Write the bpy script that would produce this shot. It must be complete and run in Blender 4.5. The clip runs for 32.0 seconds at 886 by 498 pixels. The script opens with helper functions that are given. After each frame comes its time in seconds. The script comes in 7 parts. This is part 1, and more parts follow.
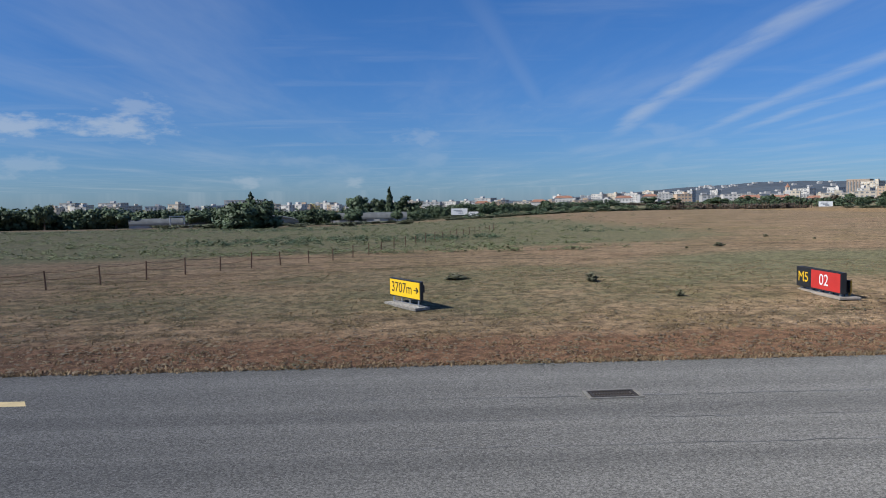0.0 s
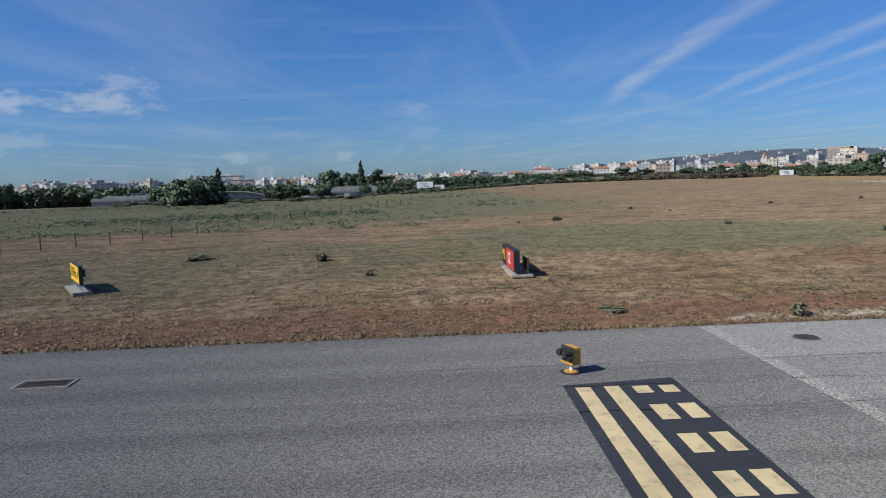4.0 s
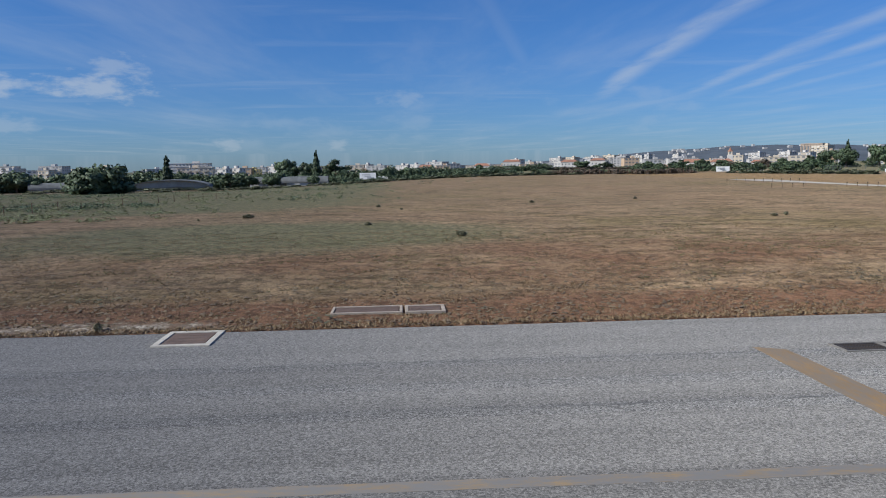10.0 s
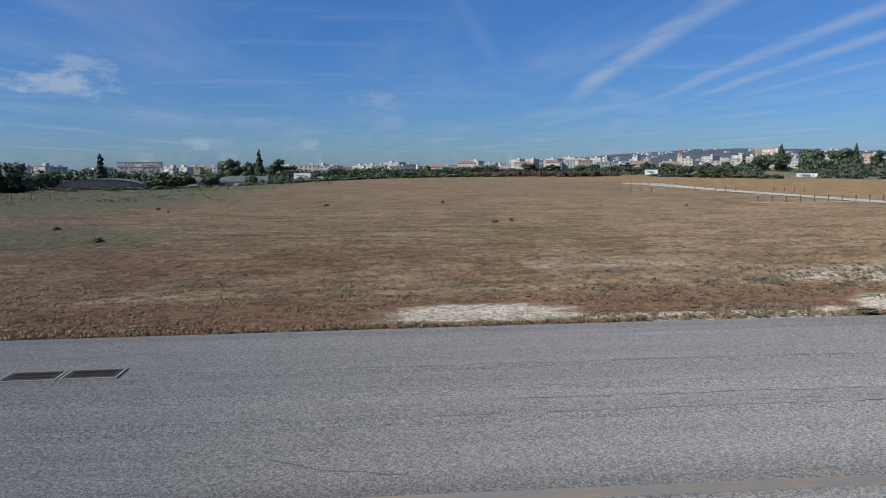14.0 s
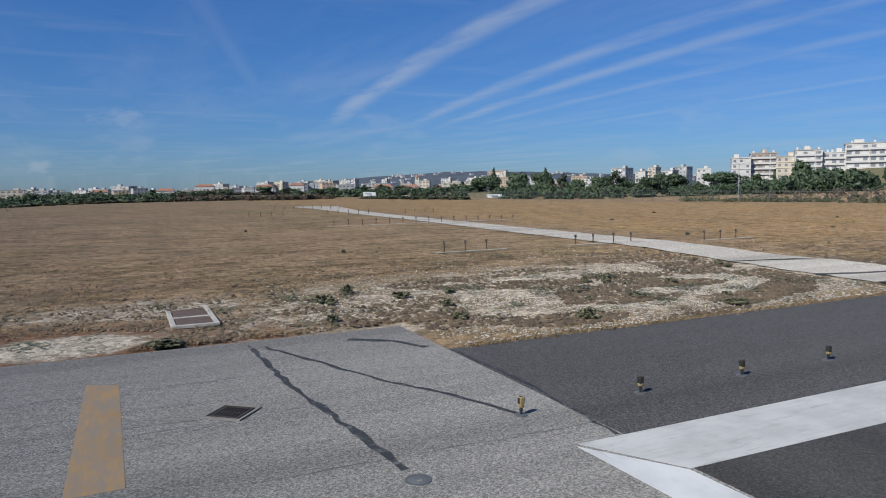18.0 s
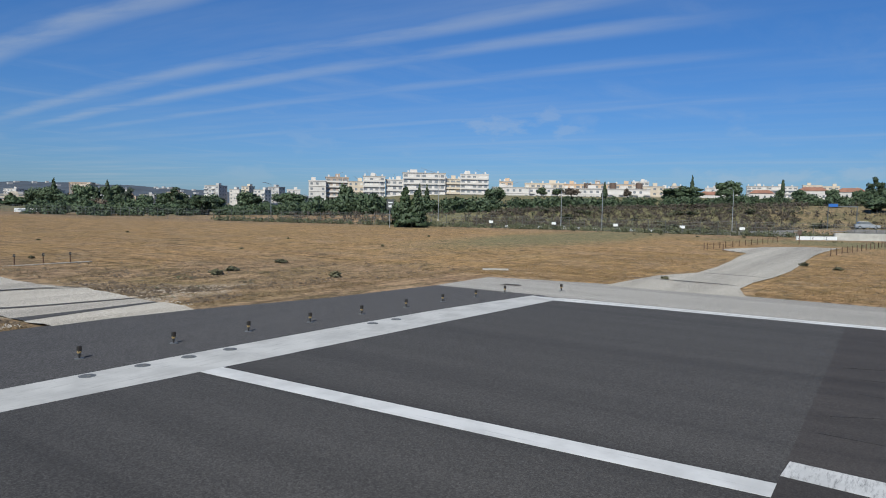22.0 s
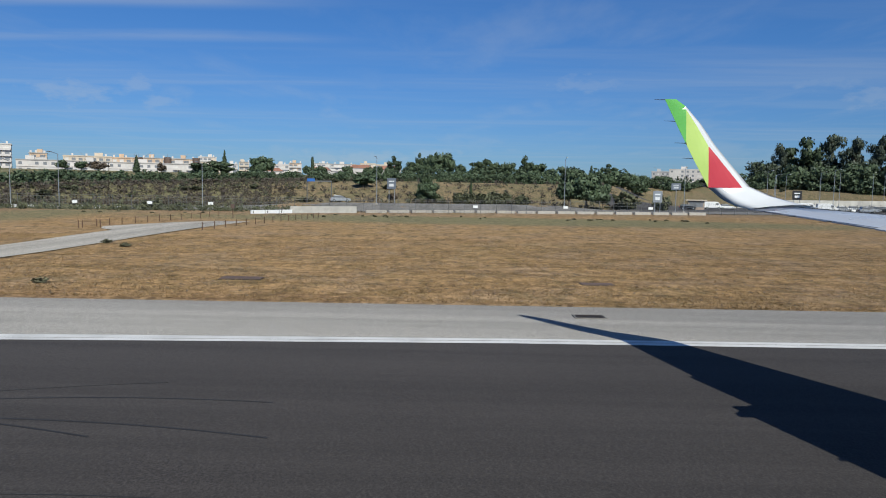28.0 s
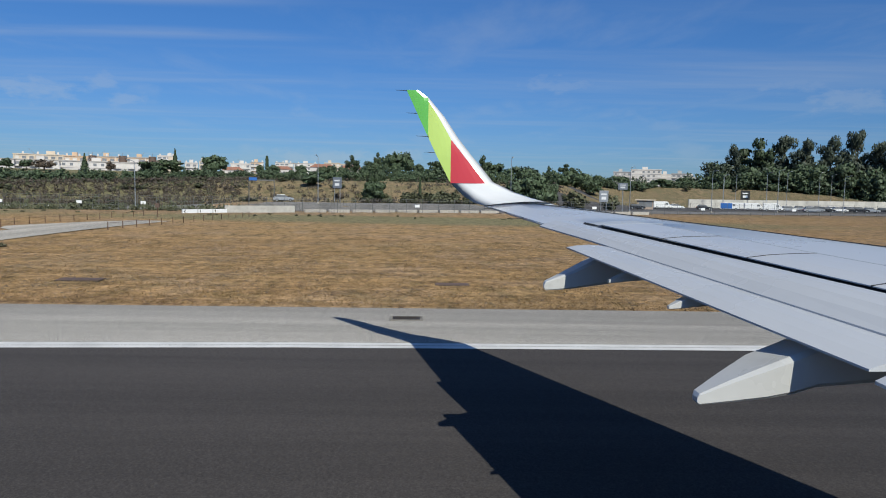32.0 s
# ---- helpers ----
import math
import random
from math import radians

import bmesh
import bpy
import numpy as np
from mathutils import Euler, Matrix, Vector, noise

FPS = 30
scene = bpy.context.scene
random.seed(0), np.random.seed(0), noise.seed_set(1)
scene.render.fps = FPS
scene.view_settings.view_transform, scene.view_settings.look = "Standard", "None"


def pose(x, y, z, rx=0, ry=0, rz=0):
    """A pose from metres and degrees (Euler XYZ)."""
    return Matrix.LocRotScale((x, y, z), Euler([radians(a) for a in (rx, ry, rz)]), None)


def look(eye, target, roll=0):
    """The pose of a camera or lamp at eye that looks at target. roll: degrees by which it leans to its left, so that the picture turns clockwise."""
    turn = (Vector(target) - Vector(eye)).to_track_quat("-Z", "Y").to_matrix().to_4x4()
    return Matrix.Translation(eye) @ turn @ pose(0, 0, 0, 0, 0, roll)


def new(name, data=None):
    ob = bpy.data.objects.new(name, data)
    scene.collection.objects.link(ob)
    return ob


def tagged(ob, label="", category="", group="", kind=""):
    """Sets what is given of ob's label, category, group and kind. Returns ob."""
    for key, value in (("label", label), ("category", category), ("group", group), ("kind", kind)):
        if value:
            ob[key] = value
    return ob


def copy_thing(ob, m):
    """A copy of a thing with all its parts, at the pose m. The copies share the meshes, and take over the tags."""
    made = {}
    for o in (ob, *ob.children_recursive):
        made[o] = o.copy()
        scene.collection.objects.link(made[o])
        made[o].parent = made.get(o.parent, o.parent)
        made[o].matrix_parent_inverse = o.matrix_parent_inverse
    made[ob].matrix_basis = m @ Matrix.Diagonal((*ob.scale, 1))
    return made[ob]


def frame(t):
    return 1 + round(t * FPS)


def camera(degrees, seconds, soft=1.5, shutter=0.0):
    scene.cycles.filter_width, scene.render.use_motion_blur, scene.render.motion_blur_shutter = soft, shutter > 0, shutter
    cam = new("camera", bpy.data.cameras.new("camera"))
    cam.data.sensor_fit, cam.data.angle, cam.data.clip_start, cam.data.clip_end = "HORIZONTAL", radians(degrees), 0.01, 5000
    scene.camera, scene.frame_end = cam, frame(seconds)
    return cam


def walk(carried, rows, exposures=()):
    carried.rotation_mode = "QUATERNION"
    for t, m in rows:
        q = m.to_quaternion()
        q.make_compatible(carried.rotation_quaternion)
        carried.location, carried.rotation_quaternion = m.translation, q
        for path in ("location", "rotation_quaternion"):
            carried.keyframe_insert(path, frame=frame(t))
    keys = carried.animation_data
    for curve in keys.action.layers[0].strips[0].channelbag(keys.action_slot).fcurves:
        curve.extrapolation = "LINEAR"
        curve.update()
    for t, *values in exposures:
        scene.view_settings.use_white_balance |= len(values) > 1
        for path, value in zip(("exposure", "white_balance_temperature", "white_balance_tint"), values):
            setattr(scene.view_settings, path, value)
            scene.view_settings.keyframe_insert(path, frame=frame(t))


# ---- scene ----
cam = camera(65.97, 32.0, soft=1.0)
PATH = [
    (0, (0.001, 0.000, 4.50), (0.0714, 1.9943, 4.3652), -0.99),
    (0.5, (1.471, -0.022, 4.50), (1.5454, 1.9725, 4.3766), -1.21),
    (1, (2.974, -0.031, 4.50), (3.0520, 1.9631, 4.3644), -1.48),
    (1.5, (4.523, -0.029, 4.50), (4.6202, 1.9628, 4.3528), -2.10),
    (2, (6.134, -0.029, 4.50), (6.2327, 1.9658, 4.3861), -2.21),
    (2.5, (7.796, -0.036, 4.50), (7.8951, 1.9585, 4.3961), -2.26),
    (3, (9.486, -0.093, 4.50), (9.5892, 1.9009, 4.3795), -1.46),
    (3.5, (11.187, -0.190, 4.50), (11.2777, 1.7988, 4.3070), -1.77),
    (5.5, (18.548, -0.316, 4.50), (18.6457, 1.6685, 4.2698), -1.71),
    (6, (20.545, -0.316, 4.50), (20.6393, 1.6686, 4.2750), -2.10),
    (6.5, (22.571, -0.304, 4.50), (22.6685, 1.6799, 4.2636), -1.75),
    (7, (24.632, -0.324, 4.50), (24.7236, 1.6641, 4.3037), -2.32),
    (7.5, (26.715, -0.372, 4.50), (26.8224, 1.6094, 4.2482), -1.93),
    (8, (28.854, -0.416, 4.50), (28.9685, 1.5680, 4.2731), -1.32),
    (8.5, (31.032, -0.426, 4.50), (31.1435, 1.5554, 4.2491), -1.17),
    (9, (33.206, -0.473, 4.50), (33.3207, 1.5080, 4.2484), -1.00),
    (9.5, (35.442, -0.466, 4.50), (35.5573, 1.5152, 4.2497), -0.95),
    (10, (37.686, -0.436, 4.50), (37.8001, 1.5456, 4.2580), -0.91),
    (10.5, (39.935, -0.425, 4.50), (40.0568, 1.5577, 4.2645), -0.82),
    (11, (42.211, -0.425, 4.50), (42.3401, 1.5580, 4.2735), -0.58),
    (11.5, (44.497, -0.403, 4.50), (44.6300, 1.5792, 4.2653), -0.26),
    (12, (46.753, -0.347, 4.50), (46.8946, 1.6338, 4.2636), 0.15),
    (12.5, (49.044, -0.311, 4.50), (49.1917, 1.6686, 4.2601), 0.03),
    (13, (51.393, -0.265, 4.50), (51.5470, 1.7169, 4.2823), -0.10),
    (13.5, (53.746, -0.253, 4.50), (53.9110, 1.7244, 4.2518), -0.05),
    (15.5, (63.388, -0.610, 4.50), (63.7673, 1.3432, 4.3004), -1.16),
    (16, (65.740, -0.814, 4.50), (66.1993, 1.1206, 4.2812), -0.44),
    (16.5, (68.135, -1.111, 4.50), (68.6742, 0.7999, 4.2623), -0.81),
    (17, (70.624, -1.478, 4.50), (71.2649, 0.4056, 4.3022), -0.50),
    (17.5, (73.124, -1.837, 4.50), (73.8630, 0.0138, 4.3289), -0.89),
    (18, (75.617, -2.309, 4.50), (76.4629, -0.5060, 4.3166), -0.84),
    (18.5, (78.034, -2.944, 4.50), (78.9842, -1.1893, 4.3702), -0.94),
    (19, (80.417, -3.665, 4.50), (81.4706, -1.9730, 4.3294), -0.44),
    (19.5, (82.766, -4.435, 4.50), (83.9332, -2.8191, 4.3354), -0.43),
    (20, (85.011, -5.317, 4.50), (86.2969, -3.7901, 4.3763), -0.41),
    (20.5, (87.150, -6.358, 4.50), (88.5524, -4.9390, 4.3574), 0.32),
    (21, (89.281, -7.602, 4.50), (90.7810, -6.2878, 4.3503), 0.07),
    (21.5, (91.346, -9.030, 4.50), (92.9282, -7.8123, 4.3778), 0.71),
    (22, (93.275, -10.518, 4.50), (94.9404, -9.4177, 4.3732), 1.09),
    (22.5, (95.076, -12.121, 4.50), (96.8100, -11.1334, 4.3704), 0.98),
    (23, (96.746, -13.766, 4.50), (98.5429, -12.8956, 4.3870), 0.72),
    (23.5, (98.321, -15.345, 4.50), (100.1696, -14.5887, 4.3929), 0.73),
    (24, (99.806, -16.948, 4.50), (101.6933, -16.3002, 4.3635), 1.15),
    (24.5, (101.115, -18.678, 4.50), (103.0372, -18.1366, 4.3826), 1.50),
    (25, (102.231, -20.436, 4.50), (104.1764, -19.9859, 4.3810), 1.40),
    (25.5, (103.141, -22.224, 4.50), (105.1052, -21.8623, 4.3894), 1.47),
    (26, (103.877, -24.074, 4.50), (105.8544, -23.8011, 4.3716), 1.35),
    (26.5, (104.550, -25.888, 4.50), (106.5356, -25.6904, 4.3594), 1.28),
    (28.5, (106.416, -31.348, 4.50), (108.4077, -31.3470, 4.3202), 0.92),
    (29, (106.601, -32.407, 4.50), (108.5925, -32.4281, 4.3191), 0.93),
    (29.5, (106.746, -33.314, 4.50), (108.7376, -33.3555, 4.3243), 1.04),
    (30, (106.853, -34.062, 4.50), (108.8456, -34.1140, 4.3392), 0.85),
    (30.5, (106.927, -34.675, 4.50), (108.9186, -34.7246, 4.3210), 0.96),
    (31, (106.978, -35.163, 4.50), (108.9690, -35.2107, 4.3136), 1.23),
    (31.5, (107.015, -35.511, 4.50), (109.0065, -35.5588, 4.3252), 1.00),
    (32, (107.034, -35.765, 4.50), (109.0254, -35.8143, 4.3276), 1.08),
]
walk(cam, [(t, look(e, g, r)) for t, e, g, r in PATH], [(0.0, 0.15, 6150, 5), (12.0, 0.12, 6150, 5), (17.0, 0.03, 6150, 5), (20.0, 0.0, 6200, 4), (23.5, -0.01, 6300, 2), (32.0, -0.02, 6330, 3)])

# ---- light ----
SUN_AZ, SUN_EL = radians(250), radians(40)   # azimuth clockwise from +y
world = bpy.data.worlds.new("sky")
scene.world = world
world.use_nodes = True
wn, wl = world.node_tree.nodes, world.node_tree.links
wn.clear()
sky = wn.new("ShaderNodeTexSky")
sky.sky_type = "NISHITA"
sky.sun_disc = False
sky.sun_elevation = SUN_EL
sky.sun_rotation = SUN_AZ
sky.altitude = 100
sky.air_density, sky.dust_density, sky.ozone_density = 1.0, 0.3, 5.0


def wmath(op, a, b=None, clamp=False):
    n = wn.new("ShaderNodeMath")
    n.operation, n.use_clamp = op, clamp
    for k, v in enumerate((a, b)):
        if v is None:
            continue
        if isinstance(v, (int, float)):
            n.inputs[k].default_value = v
        else:
            wl.new(v, n.inputs[k])
    return n.outputs[0]


# high cloud layer: the sky direction laid on a plane overhead
tc = wn.new("ShaderNodeTexCoord")
sep = wn.new("ShaderNodeSeparateXYZ")
wl.new(tc.outputs["Generated"], sep.inputs[0])
up = wmath("MAXIMUM", sep.outputs[2], 0.02)
px, py = wmath("DIVIDE", sep.outputs[0], up), wmath("DIVIDE", sep.outputs[1], up)
com = wn.new("ShaderNodeCombineXYZ")
wl.new(px, com.inputs[0])
wl.new(py, com.inputs[1])


def wnoise(scale, sx, sy, detail=4.0, rough=0.55):
    m = wn.new("ShaderNodeMapping")
    m.inputs["Scale"].default_value = (sx, sy, 1)
    wl.new(com.outputs[0], m.inputs[0])
    n = wn.new("ShaderNodeTexNoise")
    n.inputs["Scale"].default_value, n.inputs["Detail"].default_value, n.inputs["Roughness"].default_value = scale, detail, rough
    wl.new(m.outputs[0], n.inputs[0])
    return n.outputs[0]


def wramp(v, lo, hi):
    n = wn.new("ShaderNodeMapRange")
    n.interpolation_type = "SMOOTHSTEP"
    wl.new(v, n.inputs[0])
    n.inputs[1].default_value, n.inputs[2].default_value = lo, hi
    return n.outputs[0]


wob = wnoise(0.35, 1, 1, 2)
fine = wnoise(2.2, 1.3, 0.38, 6, 0.6)
cloud = wmath("MULTIPLY", wramp(wnoise(0.55, 1.0, 0.22, 6, 0.6), 0.42, 0.85), 0.30)
cloud = wmath("MAXIMUM", cloud, wmath("MULTIPLY", wramp(wnoise(0.9, 0.35, 0.9, 6, 0.62), 0.46, 0.80), 0.17))
# old aircraft trails: straight bands in the layer, spread by the wind
for c, bend, width, amount in ((2.00, 0.0100, 0.25, 0.40), (3.18, 0.0105, 0.24, 0.32), (3.74, 0.0108, 0.24, 0.31), (4.66, 0.008, 0.26, 0.20), (6.65, 0.006, 0.34, 0.17)):
    line = wmath("ADD", wmath("ADD", wmath("MULTIPLY", wmath("MULTIPLY", py, py), bend), c), wmath("MULTIPLY", wmath("SUBTRACT", wob, 0.5), 0.3))
    off = wmath("ABSOLUTE", wmath("ADD", wmath("SUBTRACT", px, line), wmath("MULTIPLY", wmath("SUBTRACT", fine, 0.5), 0.16)))
    band = wmath("SUBTRACT", 1.0, wramp(off, 0.0, width))
    band = wmath("MULTIPLY", band, wramp(fine, 0.10, 0.66))
    band = wmath("MULTIPLY", band, wramp(py, 0.2, 1.6))
    band = wmath("MULTIPLY", band, wmath("SUBTRACT", 1.0, wramp(py, 8.0, 12.0)))
    cloud = wmath("MAXIMUM", cloud, wmath("MULTIPLY", band, amount))
# one faint trail crossing the others
off = wmath("ABSOLUTE", wmath("SUBTRACT", px, wmath("ADD", wmath("MULTIPLY", py, 0.27), -0.63)))
band = wmath("MULTIPLY", wmath("SUBTRACT", 1.0, wramp(off, 0.0, 0.13)), wmath("MULTIPLY", wramp(py, 2.6, 4.0), wmath("SUBTRACT", 1.0, wramp(py, 6.0, 8.5))))
cloud = wmath("MAXIMUM", cloud, wmath("MULTIPLY", band, 0.075))
# low cumulus near the horizon
dirn = wn.new("ShaderNodeMapping")
dirn.inputs["Scale"].default_value = (1, 1, 2.6)
wl.new(tc.outputs["Generated"], dirn.inputs[0])
cn = wn.new("ShaderNodeTexNoise")
cn.inputs["Scale"].default_value, cn.inputs["Detail"].default_value, cn.inputs["Roughness"].default_value = 6.5, 6, 0.55
wl.new(dirn.outputs[0], cn.inputs[0])
low = wmath("MULTIPLY", wramp(cn.outputs[0], 0.56, 0.70), wmath("MULTIPLY", wramp(sep.outputs[2], 0.005, 0.04), wmath("SUBTRACT", 1.0, wramp(sep.outputs[2], 0.10, 0.19))))
cloud = wmath("MAXIMUM", cloud, wmath("MULTIPLY", low, 0.16), True)


def wdot(v):
    n = wn.new("ShaderNodeVectorMath")
    n.operation = "DOT_PRODUCT"
    wl.new(tc.outputs["Generated"], n.inputs[0])
    n.inputs[1].default_value = v
    return n.outputs["Value"]


puff = wn.new("ShaderNodeTexNoise")
puff.inputs["Scale"].default_value, puff.inputs["Detail"].default_value, puff.inputs["Roughness"].default_value = 36, 6, 0.58
wl.new(dirn.outputs[0], puff.inputs[0])
# single small cumulus clouds: azimuth, tangent of elevation, half width, half height, density
for az, el, cw, ch, dens in ((-23.2, 0.106, 0.080, 0.019, 0.62), (-21.4, 0.134, 0.045, 0.017, 0.42), (-30.0, 0.103, 0.050, 0.020, 0.62), (-13.8, 0.036, 0.026, 0.011, 0.44), (-5.2, 0.031, 0.020, 0.009, 0.40), (-29.6, 0.054, 0.060, 0.017, 0.32), (0.2, 0.094, 0.040, 0.013, 0.28), (60.5, 0.115, 0.065, 0.017, 0.34), (64.9, 0.131, 0.028, 0.013, 0.30), (66.4, 0.108, 0.032, 0.013, 0.28), (100.6, 0.150, 0.060, 0.014, 0.24), (117.7, 0.143, 0.060, 0.017, 0.24), (121.4, 0.121, 0.070, 0.018, 0.28), (82.0, 0.044, 0.12, 0.014, 0.34), (88.0, 0.050, 0.05, 0.012, 0.34), (72.0, 0.024, 0.05, 0.012, 0.30)):
    a = radians(az)
    side = wmath("DIVIDE", wdot((math.cos(a), -math.sin(a), 0)), cw)
    rise = wmath("DIVIDE", wmath("SUBTRACT", sep.outputs[2], el), ch)
    rad = wmath("SQRT", wmath("ADD", wmath("MULTIPLY", side, side), wmath("MULTIPLY", rise, rise)))
    rad = wmath("ADD", rad, wmath("MULTIPLY", wmath("SUBTRACT", puff.outputs[0], 0.5), 2.7))
    body = wmath("MULTIPLY", wmath("SUBTRACT", 1.0, wramp(rad, 0.10, 1.15)), wramp(wdot((math.sin(a), math.cos(a), 0)), 0.3, 0.6))
    cloud = wmath("MAXIMUM", cloud, wmath("MULTIPLY", body, 0.78 * dens), True)
blend = wn.new("ShaderNodeMix")
blend.data_type = "RGBA"
wl.new(cloud, blend.inputs[0])
haze = wramp(sep.outputs[2], 0.0, 0.34)
tone = wn.new("ShaderNodeMix")
tone.data_type = "RGBA"
wl.new(haze, tone.inputs[0])
tone.inputs[6].default_value, tone.inputs[7].default_value = (0.455, 0.63, 0.965, 1), (0.44, 0.735, 1.13, 1)
deep = wn.new("ShaderNodeMix")
deep.data_type, deep.blend_type = "RGBA", "MULTIPLY"
deep.inputs[0].default_value = 1.0
wl.new(sky.outputs[0], deep.inputs[6])
wl.new(tone.outputs[2], deep.inputs[7])
wl.new(deep.outputs[2], blend.inputs[6])
blend.inputs[7].default_value = (6.2, 6.4, 6.9, 1)
bg = wn.new("ShaderNodeBackground")
bg.inputs[1].default_value = 0.082
wl.new(blend.outputs[2], bg.inputs[0])
wo = wn.new("ShaderNodeOutputWorld")
wl.new(bg.outputs[0], wo.inputs[0])

sun = new("sun", bpy.data.lights.new("sun", "SUN"))
sun.data.energy, sun.data.angle, sun.data.color = 4.9, radians(0.53), (1.0, 0.93, 0.83)
to_sun = Vector((math.sin(SUN_AZ) * math.cos(SUN_EL), math.cos(SUN_AZ) * math.cos(SUN_EL), math.sin(SUN_EL)))
sun.matrix_world = look(to_sun * 100, (0, 0, 0))
scene.view_settings.exposure = 0.0

# ---- materials ----
def material(name, rough=0.8, metal=0.0):
    m = bpy.data.materials.new(name)
    m.use_nodes = True
    b = m.node_tree.nodes["Principled BSDF"]
    b.inputs["Roughness"].default_value, b.inputs["Metallic"].default_value = rough, metal
    return m, m.node_tree.nodes, m.node_tree.links, b


def tex(n, l, scale, detail=4.0, rough=0.6, stretch=(1, 1, 1), coord="Object"):
    c = n.new("ShaderNodeTexCoord")
    mp = n.new("ShaderNodeMapping")
    mp.inputs["Scale"].default_value = stretch
    l.new(c.outputs[coord], mp.inputs[0])
    t = n.new("ShaderNodeTexNoise")
    t.inputs["Scale"].default_value, t.inputs["Detail"].default_value, t.inputs["Roughness"].default_value = scale, detail, rough
    l.new(mp.outputs[0], t.inputs[0])
    return t.outputs[0]


def ramp(n, l, v, lo, hi, smooth=True):
    r = n.new("ShaderNodeMapRange")
    r.interpolation_type = "SMOOTHSTEP" if smooth else "LINEAR"
    l.new(v, r.inputs[0])
    r.inputs[1].default_value, r.inputs[2].default_value = lo, hi
    return r.outputs[0]


def mul(n, l, a, b, op="MULTIPLY"):
    m = n.new("ShaderNodeMath")
    m.operation = op
    for k, v in enumerate((a, b)):
        if isinstance(v, (int, float)):
            m.inputs[k].default_value = v
        else:
            l.new(v, m.inputs[k])
    return m.outputs[0]


def blendc(n, l, f, a, b, kind="MIX"):
    m = n.new("ShaderNodeMix")
    m.data_type, m.blend_type = "RGBA", kind
    if isinstance(f, (int, float)):
        m.inputs[0].default_value = f
    else:
        l.new(f, m.inputs[0])
    for k, v in ((6, a), (7, b)):
        if isinstance(v, tuple):
            m.inputs[k].default_value = (*v[:3], 1)
        else:
            l.new(v, m.inputs[k])
    return m.outputs[2]


def relief(n, l, b, h, strength=0.3, dist=0.01):
    u = n.new("ShaderNodeBump")
    u.inputs["Strength"].default_value, u.inputs["Distance"].default_value = strength, dist
    l.new(h, u.inputs["Height"])
    l.new(u.outputs[0], b.inputs["Normal"])


def plain(name, base, rough=0.6, metal=0.0, vary=0.12, scale=6.0, grain=60.0, bump=0.1, dirt=None):
    """A worn surface: broad stains, fine grain, a little difference from piece to piece."""
    m, n, l, b = material(name, rough, metal)
    broad, small = tex(n, l, scale), tex(n, l, grain, 3)
    lo = tuple(c * (1 - vary) for c in base)
    hi = tuple(min(1, c * (1 + vary)) for c in base)
    col = blendc(n, l, ramp(n, l, broad, 0.3, 0.7), lo, hi)
    if dirt:
        col = blendc(n, l, mul(n, l, ramp(n, l, tex(n, l, scale * 2.3, 6, 0.7), 0.52, 0.72), 0.7), col, dirt)
    oi = n.new("ShaderNodeObjectInfo")
    col = blendc(n, l, mul(n, l, oi.outputs["Random"], vary), col, tuple(c * 0.75 for c in base))
    l.new(col, b.inputs["Base Color"])
    rr = n.new("ShaderNodeMapRange")
    l.new(broad, rr.inputs[0])
    rr.inputs[3].default_value, rr.inputs[4].default_value = max(0, rough - 0.1), min(1, rough + 0.1)
    l.new(rr.outputs[0], b.inputs["Roughness"])
    if bump:
        relief(n, l, b, small, bump, 0.004)
    return m


def paving(name, base, streak, along, patch=0.25, speck=0.56, grain=0.85):
    """Asphalt or concrete: aggregate, wheel-worn streaks along one axis, stains."""
    m, n, l, b = material(name, 0.88)
    st = (0.02, 0.9, 1) if along == "x" else (0.9, 0.02, 1)
    bands = tex(n, l, 1.0, 4, 0.6, st)
    stains = tex(n, l, 0.12, 5, 0.6)
    agg = tex(n, l, 17, 4, 0.85)
    grit = tex(n, l, 42, 3, 0.8)
    dark = tuple(c * (1 - streak) for c in base)
    lite = tuple(c * (1 + streak * 0.6) for c in base)
    col = blendc(n, l, ramp(n, l, bands, 0.36, 0.62), dark, lite)
    col = blendc(n, l, mul(n, l, ramp(n, l, stains, 0.42, 0.7), patch), col, tuple(c * 0.7 for c in base))
    col = blendc(n, l, mul(n, l, ramp(n, l, agg, 0.42, 0.62), grain), col, tuple(c * 1.7 for c in base))
    col = blendc(n, l, mul(n, l, ramp(n, l, grit, 0.50, 0.62), grain), col, tuple(c * 0.4 for c in base))
    vo = n.new("ShaderNodeTexVoronoi")
    vo.inputs["Scale"].default_value = 33
    tcv = n.new("ShaderNodeTexCoord")
    l.new(tcv.outputs["Object"], vo.inputs["Vector"])
    sv = n.new("ShaderNodeSeparateColor")
    l.new(vo.outputs["Color"], sv.inputs[0])
    chips = n.new("ShaderNodeMapRange")
    l.new(sv.outputs[0], chips.inputs[0])
    chips.inputs[3].default_value, chips.inputs[4].default_value = 1 - speck, 1 + speck
    col = blendc(n, l, 1.0, col, chips.outputs[0], "MULTIPLY")
    wide = tex(n, l, 1.0, 3, 0.5, (0.006, 0.33, 1) if along == "x" else (0.33, 0.006, 1))
    col = blendc(n, l, mul(n, l, ramp(n, l, wide, 0.48, 0.62), 0.65), col, blendc(n, l, 1.0, col, (0.68, 0.68, 0.69), "MULTIPLY"))
    l.new(col, b.inputs["Base Color"])
    b.inputs["Diffuse Roughness"].default_value = 1.0
    b.inputs["Specular IOR Level"].default_value = 0.3
    relief(n, l, b, agg, 0.5, 0.008)
    return m


